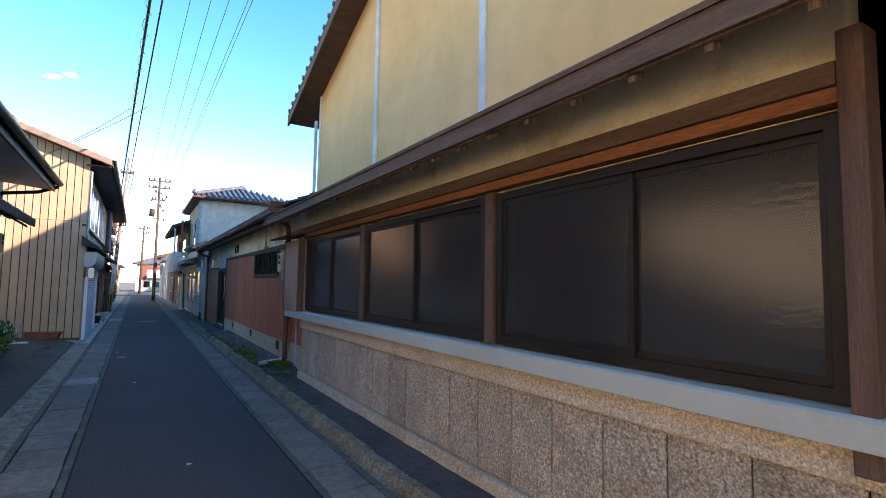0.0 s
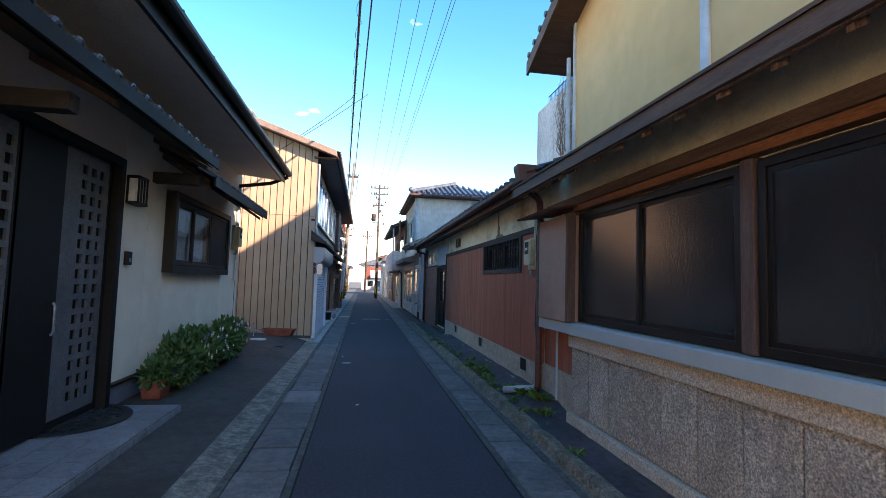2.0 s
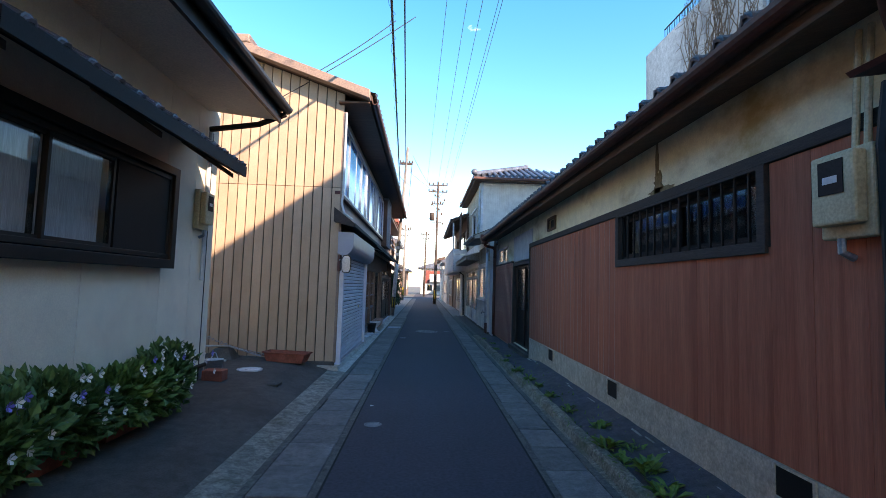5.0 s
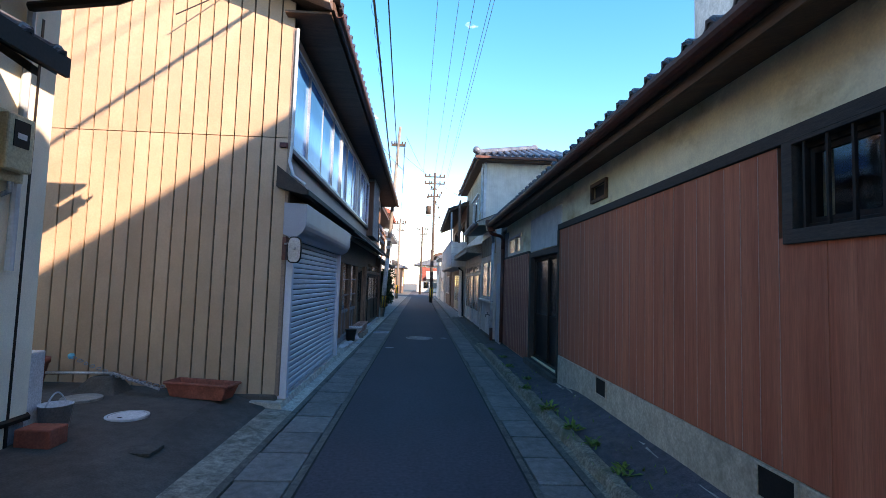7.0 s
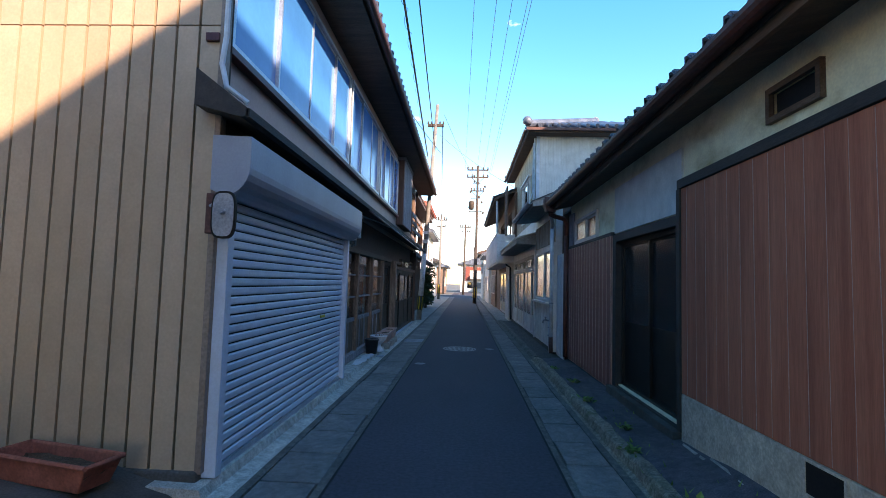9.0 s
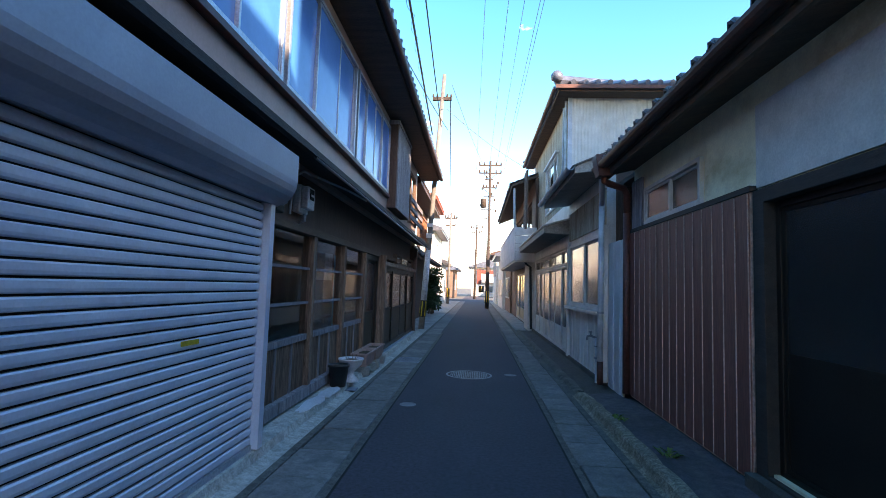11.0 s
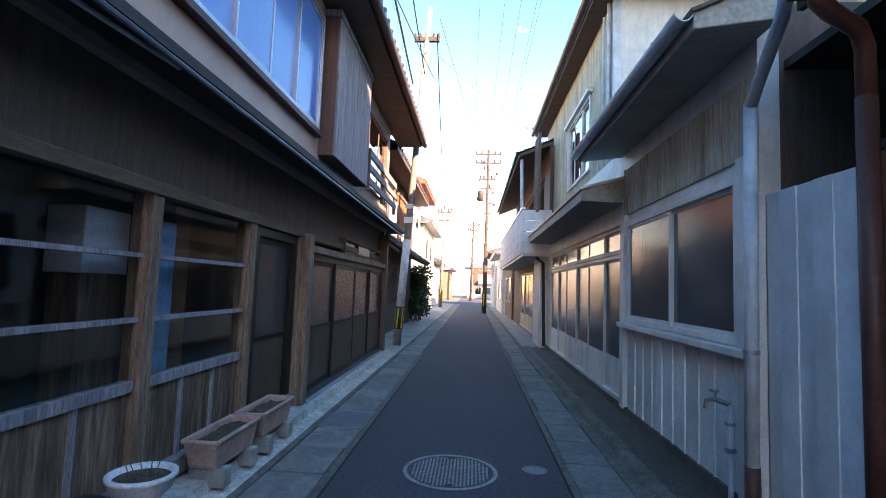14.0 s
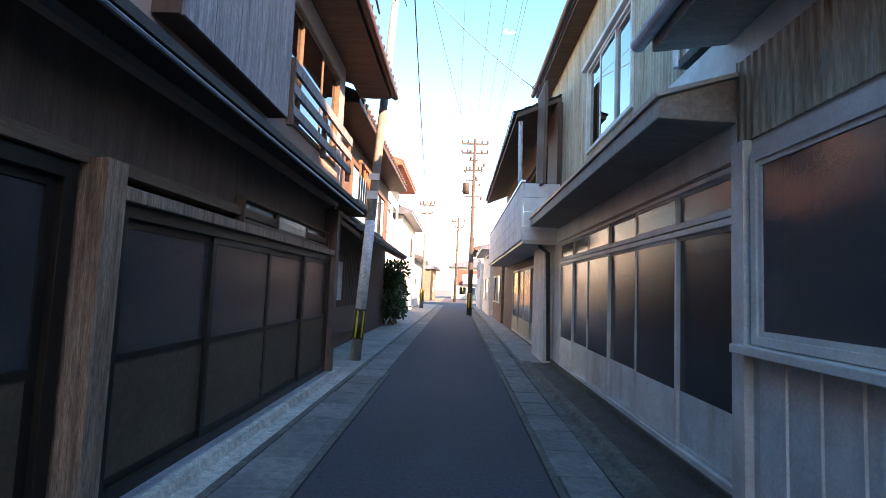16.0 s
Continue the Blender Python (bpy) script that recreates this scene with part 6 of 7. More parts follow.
for y in (10.305, 10.38, 10.455, 10.53):
    part("bar", bx(-2.55, -2.535, y, y + 0.022, 2.486, 2.754), BLACK_ALU, lamp)
bell = thing("door_intercom", -2.66, 10.43, 1.82, "small dark intercom box on the cream wall", "intercom")
part("case", bx(-2.676, -2.63, 10.37, 10.49, 1.74, 1.90), BLACK_ALU, bell, bevel=0.008)
part("button", bx(-2.63, -2.624, 10.41, 10.45, 1.78, 1.82), GALV, bell)


def meter(name, x, y, z, face, w, h, d, mat, label):
    """An electricity meter in its case, with a viewing window and a cable below."""
    ob = thing(name, x, y, z, label, "electricity meter")
    x1, xm, xo = x, x + face * d * 0.5, x + face * d
    part("back_box", bx(x1, xm, y - w / 2, y + w / 2, z - h / 2, z + h / 2), mat, ob, bevel=0.012)
    part("cover", bx(xm + face * 0.001, xo, y - w * 0.42, y + w * 0.42, z - h * 0.36, z + h * 0.44), mat, ob, bevel=0.015)
    part("viewing_window", bx(xo + face * 0.001, xo + face * 0.006, y - w * 0.24, y + w * 0.24, z - h * 0.02, z + h * 0.36), BLACK_ALU, ob)
    part("dial_plate", bx(xo + face * 0.007, xo + face * 0.009, y - w * 0.14, y + w * 0.14, z + h * 0.10, z + h * 0.18), WHITE_TRIM, ob)
    part("cable_end", Shape().tube([(xm, y + 0.03, z - h / 2), (xm, y + 0.03, z - h / 2 - 0.07), (x + face * 0.01, y + 0.03, z - h / 2 - 0.1)], 0.02, 8), GALV, ob)
    return ob


meter("electricity_meter", -2.674, 15.14, 2.47, 1, 0.30, 0.52, 0.15, BEIGE_BOX, "beige electricity meter box on the cream wall corner")
m2 = meter("electricity_meter", 2.55, 10.96, 2.10, -1, 0.32, 0.46, 0.15, BEIGE_BOX, "beige electricity meter box on red-brown siding")
for y in (10.86, 10.93):
    part("conduit", Shape().tube([(2.51, y, 2.33), (2.515, y - 0.01, 2.6), (2.53, y - 0.02, 2.94)], 0.017, 8), BEIGE_BOX, m2)
m3 = meter("electricity_meter", -1.395, 22.40, 2.31, 1, 0.26, 0.30, 0.16, PALE_BOX, "pale grey electricity meter under the dark canopy")
part("conduit", Shape().tube([(-1.38, 22.18, 2.12), (-1.37, 22.18, 2.5), (-1.3, 22.3, 2.60), (-1.05, 23.2, 2.57), (-0.96, 23.8, 2.55)], 0.013, 8), PIPE_WHITE, m3)

step = part("entrance_step", bx(-3.0, -1.94, 5.5, 10.34, 0.02, 0.138), CONC_DARK, kind="structure", label="low entrance step paved with pale tiles", category="step")
me = bx(-0.148, 0.148, -0.148, 0.148, 0, 0.012).mesh("tile", TILE)
for i in range(16):
    for k in range(3):
        piece("tile", me, step, -2.09 - k * 0.304 - 0.005, 10.185 - i * 0.304, 0.138)
me = bx(-0.006, 0.006, -0.148, 0.148, 0.035, 0.138).mesh("tile", TILE)
for i in range(16):
    piece("tile", me, step, -1.934, 10.185 - i * 0.304, 0)
for k in range(3):
    piece("tile", bx(-0.148, 0.148, -0.006, 0.006, 0.035, 0.138).mesh("tile", TILE), step, -2.095 - k * 0.304, 10.346, 0)

mat_ = thing("door_mat", -2.85, 9.75, 0.15, "black half-round rubber door mat with a cut pattern", "door mat")
s = Shape()
n = 18
rim_o = [(-2.85 + 0.60 * math.sin(math.pi * k / n), 9.75 - 0.62 * math.cos(math.pi * k / n)) for k in range(n + 1)]
rim_i = [(-2.85 + 0.50 * math.sin(math.pi * k / n) + 0.02, 9.75 - 0.53 * math.cos(math.pi * k / n)) for k in range(n + 1)]
s.slab(rim_o + rim_i[::-1], 0.150, 0.163)
part("base", Shape().slab(rim_o, 0.1495, 0.153), BLACK_POT, mat_)
part("rim", s, BLACK_POT, mat_)
s = Shape()
for k in range(46):
    a, r_ = random.uniform(0.1, math.pi - 0.1), random.uniform(0.08, 0.46)
    cx, cy = -2.84 + r_ * math.sin(a), 9.75 - r_ * math.cos(a) * 1.05
    s.tube([(cx + 0.07 * math.cos(q + k), cy + 0.07 * math.sin(q + k), 0.157) for q in (0, 0.7, 1.5, 2.3, 3.2, 4.0)], 0.011, 5)
part("scroll_pattern", s, BLACK_POT, mat_, kind="stuff")


def trough(name, x, y, z, l, w, h, mat, label, soil=0.8, group="", along="y"):
    """A tapered plant trough with a thick rim and soil."""
    ob = thing(name, x, y, z, label, "planter", group)
    a, b = (w / 2, l / 2) if along == "y" else (l / 2, w / 2)
    k = 0.82
    t = 0.015
    s_ = Shape()
    lo = [(-a * k, -b * k), (a * k, -b * k), (a * k, b * k), (-a * k, b * k)]
    hi = [(-a, -b), (a, -b), (a, b), (-a, b)]
    ins = [(-a + t, -b + t), (a - t, -b + t), (a - t, b - t), (-a + t, b - t)]
    vs = [(x + p, y + q, z) for p, q in lo] + [(x + p, y + q, z + h) for p, q in hi] + [(x + p, y + q, z + h) for p, q in ins] + [(x + p * 0.85, y + q * 0.9, z + 0.02) for p, q in ins]
    fs = [(3, 2, 1, 0), (12, 13, 14, 15)]
    for i in range(4):
        j = (i + 1) % 4
        fs += [(i, j, 4 + j, 4 + i), (4 + i, 4 + j, 8 + j, 8 + i), (8 + i, 8 + j, 12 + j, 12 + i)]
    s_.add(vs, fs)
    part("body", s_, mat, ob, bevel=0.012)
    r_ = Shape()
    for p0, p1 in (((-a, -b), (a, -b)), ((a, -b), (a, b)), ((a, b), (-a, b)), ((-a, b), (-a, -b))):
        r_.tube([(x + p0[0], y + p0[1], z + h - 0.008), (x + p1[0], y + p1[1], z + h - 0.008)], 0.016, 8)
    part("rim", r_, mat, ob)
    g_ = Shape()
    nn = 10
    hz = z + h * soil
    g_.add([(x + (a - t) * 0.98 * (2 * i / nn - 1), y + (b - t) * 0.98 * (2 * j / nn - 1), hz + random.uniform(-0.012, 0.012)) for i in range(nn + 1) for j in range(nn + 1)],
           [(i * (nn + 1) + j, (i + 1) * (nn + 1) + j, (i + 1) * (nn + 1) + j + 1, i * (nn + 1) + j + 1) for i in range(nn) for j in range(nn)])
    part("soil", g_, SOIL, ob)
    return ob


def leaves(shape, cx, cy, cz, rx, ry, rz, count, size, stems=True):
    """Small folded leaves spread through an uneven clump."""
    for _ in range(count):
        while True:
            u = Vector((random.uniform(-1, 1), random.uniform(-1, 1), random.uniform(-1, 1)))
            if 0.35 < u.length < 1 and random.random() < u.length:
                break
        wob = 0.75 + 0.5 * noise.noise(Vector((u.x * 1.7 + cx * 3, u.y * 1.7 + cy * 3, u.z * 1.7)))
        p = Vector((cx + u.x * rx * wob, cy + u.y * ry * wob, cz + u.z * rz * wob))
        d = (u + Vector((random.uniform(-0.6, 0.6), random.uniform(-0.6, 0.6), random.uniform(-0.2, 0.7)))).normalized()
        w = d.cross(Vector((random.uniform(-1, 1), random.uniform(-1, 1), 1))).normalized()
        up = w.cross(d)
        L, W = size * random.uniform(0.7, 1.3), size * random.uniform(0.28, 0.42)
        shape.add([p, p + d * L * 0.45 + w * W - up * W * 0.4, p + d * L, p + d * L * 0.45 - w * W - up * W * 0.4, p + d * L * 0.5 + up * W * 0.2], [(0, 1, 4), (1, 2, 4), (2, 3, 4), (3, 0, 4)])


pots = []
for i, y in enumerate((10.88, 11.6, 12.4, 13.2, 13.95)):
    x = -2.42 + 0.02 * math.sin(i * 2.1)
    z = gz(x, y)
    pot = trough("flower_planter", x, y, z, 0.62 if i else 0.34, 0.26, 0.24, TERRA if i < 4 else BLACK_POT, "terracotta planter of bushy green flowers by the wall" if i < 4 else "dark planter of bushy green flowers by the wall", group="planters along the cream wall")
    cl = Shape()
    for k in range(5 if i else 3):
        yy = y + random.uniform(-0.3, 0.3) * (1 if i else 0.4)
        zz = z + 0.24 + random.uniform(0.02, 0.22) * (1 if i else 0.6)
        leaves(cl, x + random.uniform(-0.05, 0.14), yy, zz, *((0.36, 0.38, 0.32) if i else (0.22, 0.2, 0.18)), 400 if i else 120, 0.092)
    part("foliage", cl, LEAF_DARK if i != 3 else LEAF, pot)
    st = Shape()
    for k in range(16):
        yy = y + random.uniform(-0.28, 0.28) * (1 if i else 0.4)
        st.tube([(x + random.uniform(-0.08, 0.08), yy, z + 0.18), (x + random.uniform(-0.15, 0.2), yy + random.uniform(-0.1, 0.1), z + random.uniform(0.35, 0.6))], 0.006, 5, 0.003)
    part("stem", st, LEAF_DARK, pot, kind="stuff")
    for k in range(15 if i else 6):
        a, h_ = random.uniform(-0.34, 0.34) * (1 if i else 0.4), random.uniform(0.30, 0.68)
        fx, fy, fz = x + random.uniform(0.24, 0.44) * (1 if i else 0.6), y + a, z + h_ * (1.08 if i else 0.7)
        fl = Shape()
        for q in range(5):
            an = q * 1.257
            fl.add([(fx, fy, fz), (fx + 0.012, fy + 0.03 * math.cos(an - 0.5), fz + 0.03 * math.sin(an - 0.5)), (fx + 0.02, fy + 0.036 * math.cos(an), fz + 0.036 * math.sin(an)), (fx + 0.012, fy + 0.03 * math.cos(an + 0.5), fz + 0.03 * math.sin(an + 0.5))], [(0, 1, 2, 3)])
        part("flower", fl, PETAL_BLUE if k % 5 == 4 else PETAL, pot)

ac = thing("air_conditioner", -3.4, 15.85, 0.25, "white outdoor air-conditioning unit with black slots", "air conditioner")
part("casing", bx(-3.58, -2.82, 15.68, 15.98, 0.22, 0.86), WHITE_POT, ac, bevel=0.015)
for i in range(9):
    for k in range(3):
        part("slot", bx(-3.11 + k * 0.09, -3.035 + k * 0.09, 15.672, 15.679, 0.30 + i * 0.055, 0.335 + i * 0.055), BLACK_ALU, ac)
part("foot", bx(-2.92, -2.85, 15.66, 16.0, 0.14, 0.22), BLACK_POT, ac)
part("foot", bx(-3.45, -3.38, 15.66, 16.0, 0.14, 0.22), BLACK_POT, ac)
bk = thing("bucket", -2.68, 15.95, 0.16, "pale blue-white plastic bucket with a handle", "bucket")
part("body", Shape().lathe(-2.68, 15.95, [(0.10, 0.16), (0.13, 0.40), (0.135, 0.40), (0.12, 0.395), (0.09, 0.18)], 18), WHITE_POT, bk, smooth=True)
part("handle", Shape().tube([(-2.68, 15.83 + 0.24 * k / 8, 0.40 + 0.10 * math.sin(math.pi * k / 8)) for k in range(9)], 0.007, 6), PIPE_WHITE, bk)
tagged(part("brick_block", bx(-2.64, -2.36, 15.46, 15.66, gz(-2.5, 15.55) - 0.01, gz(-2.5, 15.55) + 0.14), TERRA, bevel=0.012), "red-brown brick block lying by the wall", "brick")
mh = thing("access_cover", -2.31, 16.39, gz(-2.3, 16.4), "round pale grey plastic drain cover", "manhole cover")
z = gz(-2.31, 16.39)
part("rim", Shape().lathe(-2.31, 16.39, [(0.19, z - 0.02), (0.19, z + 0.010), (0.165, z + 0.012), (0.165, z - 0.02)], 28), PIPE_WHITE, mh)
part("lid", Shape().lathe(-2.31, 16.39, [(0.16, z - 0.02), (0.16, z + 0.008), (0.02, z + 0.010)], 28), WHITE_POT, mh)
part("key_slot", bx(-2.35, -2.31, 16.29, 16.31, z + 0.008, z + 0.012), BLACK_ALU, mh)
z = gz(-3.1, 16.9)
mh = thing("access_cover", -3.05, 16.85, z, "round pale grey plastic drain cover", "manhole cover")
part("lid", Shape().lathe(-3.05, 16.85, [(0.19, z - 0.02), (0.19, z + 0.010), (0.02, z + 0.012)], 24), CONC, mh)
tagged(part("valve_cover", bx(-1.92, -1.62, 15.5, 15.72, gz(-1.75, 15.6) - 0.02, gz(-1.75, 15.6) + 0.006), CONC_DARK), "dark iron valve cover set in the forecourt", "valve cover")
pt = trough("plant_trough", -1.97, 17.22, gz(-2, 17.3), 0.78, 0.26, 0.17, TERRA, "empty terracotta plant trough by the tan wall", soil=0.6, along="x")
pt.rotation_euler = (0, 0, -0.22)
z = gz(-3.86, 17.2)
tpot = thing("terracotta_pot", -3.86, 17.25, z, "small terracotta pot standing against the tan wall", "plant pot")
part("pot", Shape().lathe(-3.86, 17.25, [(0.09, z), (0.135, z + 0.27), (0.15, z + 0.27), (0.15, z + 0.33), (0.13, z + 0.33), (0.12, z + 0.26)], 20), TERRA, tpot, smooth=True)
part("soil", Shape().lathe(-3.86, 17.25, [(0.125, z + 0.27), (0.125, z + 0.28), (0.01, z + 0.29)], 16), SOIL, tpot)
rk = Shape()
rk.add([(-3.42, 17.0, 0.12), (-2.78, 17.0, 0.12), (-2.74, 17.42, 0.12), (-3.42, 17.44, 0.12), (-3.16, 17.12, 0.40), (-2.94, 17.12, 0.41), (-2.93, 17.30, 0.41), (-3.18, 17.32, 0.39)], [(3, 2, 1, 0), (4, 5, 6, 7), (0, 1, 5, 4), (1, 2, 6, 5), (2, 3, 7, 6), (3, 0, 4, 7)])
tagged(part("concrete_footing", rk, CONC_DARK, bevel=0.02), "tapered grey concrete block on the forecourt", "block")
pp = thing("bundled_poles", -2.9, 17.2, 0.3, "metal poles with a chain lying on the block", "poles")
part("pole", Shape().tube([(-3.9, 17.3, 0.40), (-2.95, 17.18, 0.437), (-2.36, 17.05, 0.30)], 0.016, 8), ALU, pp)
part("pole", Shape().tube([(-3.9, 17.36, 0.38), (-2.95, 17.24, 0.432), (-2.34, 17.12, 0.30)], 0.016, 8), OLD_WOOD, pp)
ch = Shape()
for i in range(15):
    u = i / 14
    px, py, pz = -3.33 + 1.0 * u, 17.10 - 0.05 * u, 0.61 - 0.28 * u - 0.04 * math.sin(math.pi * u)
    ch.tube([(px + 0.03 * math.cos(q) * (1 if i % 2 else 0.7), py + 0.012 * math.cos(q * 2 + i), pz + 0.016 * math.sin(q)) for q in (0, 1, 2, 3, 4, 5, 6.1)], 0.006, 5)
part("chain", ch, GALV, pp, kind="stuff")
part("cap", Shape().lathe(-3.36, 17.10, [(0.02, 0.60), (0.032, 0.62), (0.03, 0.65), (0.01, 0.66)], 10), BLUE_THING, pp)

# ---- tan house: conduit, oval plate, threshold clutter ----
tagged(part("conduit_pipe", Shape().tube([(-1.185, 17.50, 4.7), (-1.185, 17.50, 3.2), (-1.20, 17.49, 3.0), (-1.14, 17.46, 2.82), (-1.0, 17.5, 2.72)], 0.02, 8), PIPE_WHITE), "pale conduit running down the house corner", "pipe")
op = thing("oval_plate", -1.05, 17.4, 1.93, "oval metal plate with a dark rim on a wooden bracket", "wall plate")
part("bracket", bx(-1.22, -1.17, 17.42, 17.53, 1.78, 2.06), PIPE_RUST, op, bevel=0.006)
part("arm", Shape().tube([(-1.2, 17.44, 1.97), (-1.12, 17.36, 1.98), (-1.05, 17.36, 1.95)], 0.012, 8), ALU, op)


def oval(x, y, z, w, h, n=24):
    out = []
    for k in range(n):
        a = 2 * math.pi * k / n
        c, s_ = math.cos(a), math.sin(a)
        out.append((x + w * abs(c) ** 0.6 * (1 if c > 0 else -1), z + h * abs(s_) ** 0.6 * (1 if s_ > 0 else -1)))
    return out


part("rim", Shape().prism(oval(-1.05, 0, 1.90, 0.085, 0.16), 17.335, 17.355), BLACK_ALU, op)
part("plate", Shape().prism(oval(-1.05, 0, 1.90, 0.072, 0.145), 17.328, 17.334), ALU, op)
part("knob", Shape().tube([(-1.05, 17.328, 1.92), (-1.05, 17.29, 1.92)], 0.02, 10), ALU, op)
sb = thing("sensor_box", -1.2, 21.35, 2.1, "dark plastic box at the shutter's end", "switch box")
part("case", bx(-1.26, -1.14, 21.26, 21.44, 2.02, 2.24), BLACK_ALU, sb, bevel=0.015)
part("lens", Shape().lathe(-1.13, 21.34, [(0.02, 2.08), (0.05, 2.10), (0.05, 2.15), (0.02, 2.17)], 12), GALV, sb)

trough("pink_planter", -1.17, 24.98, 0.17, 0.66, 0.24, 0.20, PINK_POT, "pink plastic planter of bare soil on concrete blocks", group="pink planters by the shop front")
trough("pink_planter", -1.17, 25.72, 0.17, 0.66, 0.24, 0.20, PINK_POT, "pink plastic planter of bare soil on concrete blocks", group="pink planters by the shop front")
for y in (24.78, 25.2, 25.5, 25.95):
    tagged(part("concrete_block", bx(-1.28, -1.02, y - 0.05, y + 0.05, 0.04, 0.168), CONC, bevel=0.008), "small grey concrete block under a planter", "block", "blocks under the planters")
sp = Shape()
for cx, cy, rx, ry in ((-1.22, 22.7, 0.09, 0.45), (-1.20, 23.25, 0.10, 0.30)):
    rg = [0.75 + 0.4 * random.random() for _ in range(18)]
    sp.slab([(cx + rx * k * math.cos(a * 0.349), cy + ry * k * math.sin(a * 0.349)) for a, k in enumerate(rg)], 0.086, 0.1 + 0.004 * (cy > 23))
tagged(part("cement_smear", sp, WHITE_POT), "whitish dried cement smear on the threshold", "stain")
urn = thing("urn_pot", -1.13, 24.02, 0.09, "white footed plastic urn with dry soil", "plant pot")
part("bowl", Shape().lathe(-1.13, 24.02, [(0.115, 0.09), (0.11, 0.11), (0.055, 0.17), (0.05, 0.22), (0.10, 0.27), (0.15, 0.32), (0.165, 0.375), (0.175, 0.38), (0.175, 0.40), (0.15, 0.40), (0.14, 0.36)], 26), WHITE_POT, urn, smooth=True)
part("soil", Shape().lathe(-1.13, 24.02, [(0.148, 0.36), (0.148, 0.372), (0.08, 0.385), (0.01, 0.39)], 20), SOIL, urn)
tw = Shape()
for i in range(10):
    a = i * 0.7
    tw.tube([(-1.13 + 0.06 * math.cos(a), 24.02 + 0.06 * math.sin(a), 0.375), (-1.13 + 0.1 * math.cos(a + 0.3), 24.02 + 0.1 * math.sin(a), 0.42 + 0.02 * (i % 3))], 0.003, 4)
part("dry_stem", tw, VINE, urn, kind="stuff")
bp_ = thing("black_pot", -1.2, 23.66, 0.09, "black plastic flower pot of dry soil", "plant pot")
part("pot", Shape().lathe(-1.2, 23.66, [(0.10, 0.09), (0.13, 0.34), (0.142, 0.34), (0.142, 0.37), (0.125, 0.37), (0.12, 0.33)], 24), BLACK_POT, bp_, smooth=True)
part("soil", Shape().lathe(-1.2, 23.66, [(0.123, 0.34), (0.123, 0.35), (0.01, 0.358)], 20), SOIL, bp_)
tagged(part("small_grate", Shape().box(-1.12, -0.99, 23.72, 23.92, 0.02, 0.03), GALV), "small metal drain plate beside the pots", "drain grate")

# interior things seen through the old shop window
st = thing("blue_post", -1.8, 25.0, 0.1, "bright blue painted post inside the shop", "post")
part("shaft", bx(-1.60, -1.55, 24.58, 24.82, 0.12, 1.84), BLUE_THING, st)
sbx = thing("storage_box", -1.6, 24.2, 1.2, "pale box standing inside the shop window", "box")
part("carton", bx(-1.78, -1.55, 23.98, 24.34, 1.46, 1.84), WHITE_POT, sbx, bevel=0.006)
part("stand", bx(-1.76, -1.57, 24.0, 24.32, 0.12, 1.458), BOARD, sbx)
ps = thing("brown_post", -1.62, 24.9, 0.1, "brown wooden post inside the shop", "post")
part("shaft", bx(-1.68, -1.58, 24.84, 25.05, 0.12, 2.0), ORANGE_WOOD, ps)

# ---- right side: pipes, hoppers, tap, fence, weeds ----
dp = thing("rain_downpipe", 2.5, 10.68, 0.1, "rust-red rain downpipe with a hopper head", "downpipe")
part("hopper", Shape().prism([(2.06, 3.00), (2.24, 3.00), (2.27, 3.17), (2.27, 3.22), (2.01, 3.22), (2.01, 3.17)], 10.22, 10.42), PIPE_RUST, dp, bevel=0.008)
part("elbow", Shape().tube([(2.15, 10.32, 3.02), (2.155, 10.34, 2.95), (2.20, 10.42, 2.91), (2.40, 10.60, 2.87), (2.47, 10.64, 2.80), (2.50, 10.66, 2.40)], 0.045, 10), PIPE_RUST, dp, smooth=True)
part("pipe", Shape().tube([(2.50, 10.68, 2.41), (2.50, 10.68, 0.28), (2.48, 10.70, 0.22)], 0.045, 10), PIPE_RUST, dp, smooth=True)
part("spout", Shape().tube([(2.50, 10.70, 0.24), (2.12, 11.02, 0.15)], 0.05, 12), PIPE_WHITE, dp, "grey plastic outlet pipe lying on the ledge", smooth=True)
tagged(part("conduit_pipe", Shape().tube([(2.57, 10.2, 0.1), (2.57, 10.2, 1.08)], 0.017, 8), PIPE_WHITE), "thin pale conduit under the sill", "pipe")
tagged(part("wall_cable", Shape().tube([(2.52, 10.74, 2.6), (2.50, 10.76, 2.3), (2.51, 10.75, 1.6), (2.50, 10.76, 1.1), (2.52, 10.77, 0.9)], 0.035, 8), WIRE), "dark lagged cable down the wall corner", "cable")
tagged(part("corner_pipe", Shape().tube([(3.12, 11.22, 5.2), (3.12, 11.22, 3.5), (3.02, 11.1, 3.2)], 0.035, 8), PIPE_WHITE), "pale rainwater pipe beside the ochre gable", "pipe")
dp = thing("rain_downpipe", 2.52, 23.78, 0.1, "rust-brown rain downpipe with a hopper head", "downpipe")
part("hopper", Shape().prism([(2.09, 2.90), (2.27, 2.90), (2.31, 3.12), (2.31, 3.18), (2.05, 3.18), (2.05, 3.12)], 23.56, 23.78), PIPE_RUST, dp, bevel=0.008)
part("elbow", Shape().tube([(2.18, 23.68, 2.92), (2.19, 23.7, 2.86), (2.27, 23.74, 2.83), (2.47, 23.84, 2.80), (2.53, 23.88, 2.72), (2.53, 23.88, 2.46)], 0.045, 10), PIPE_RUST, dp, smooth=True)
part("pipe", Shape().tube([(2.53, 23.88, 2.47), (2.53, 23.88, 0.12)], 0.048, 10), PIPE_RUST, dp, smooth=True)
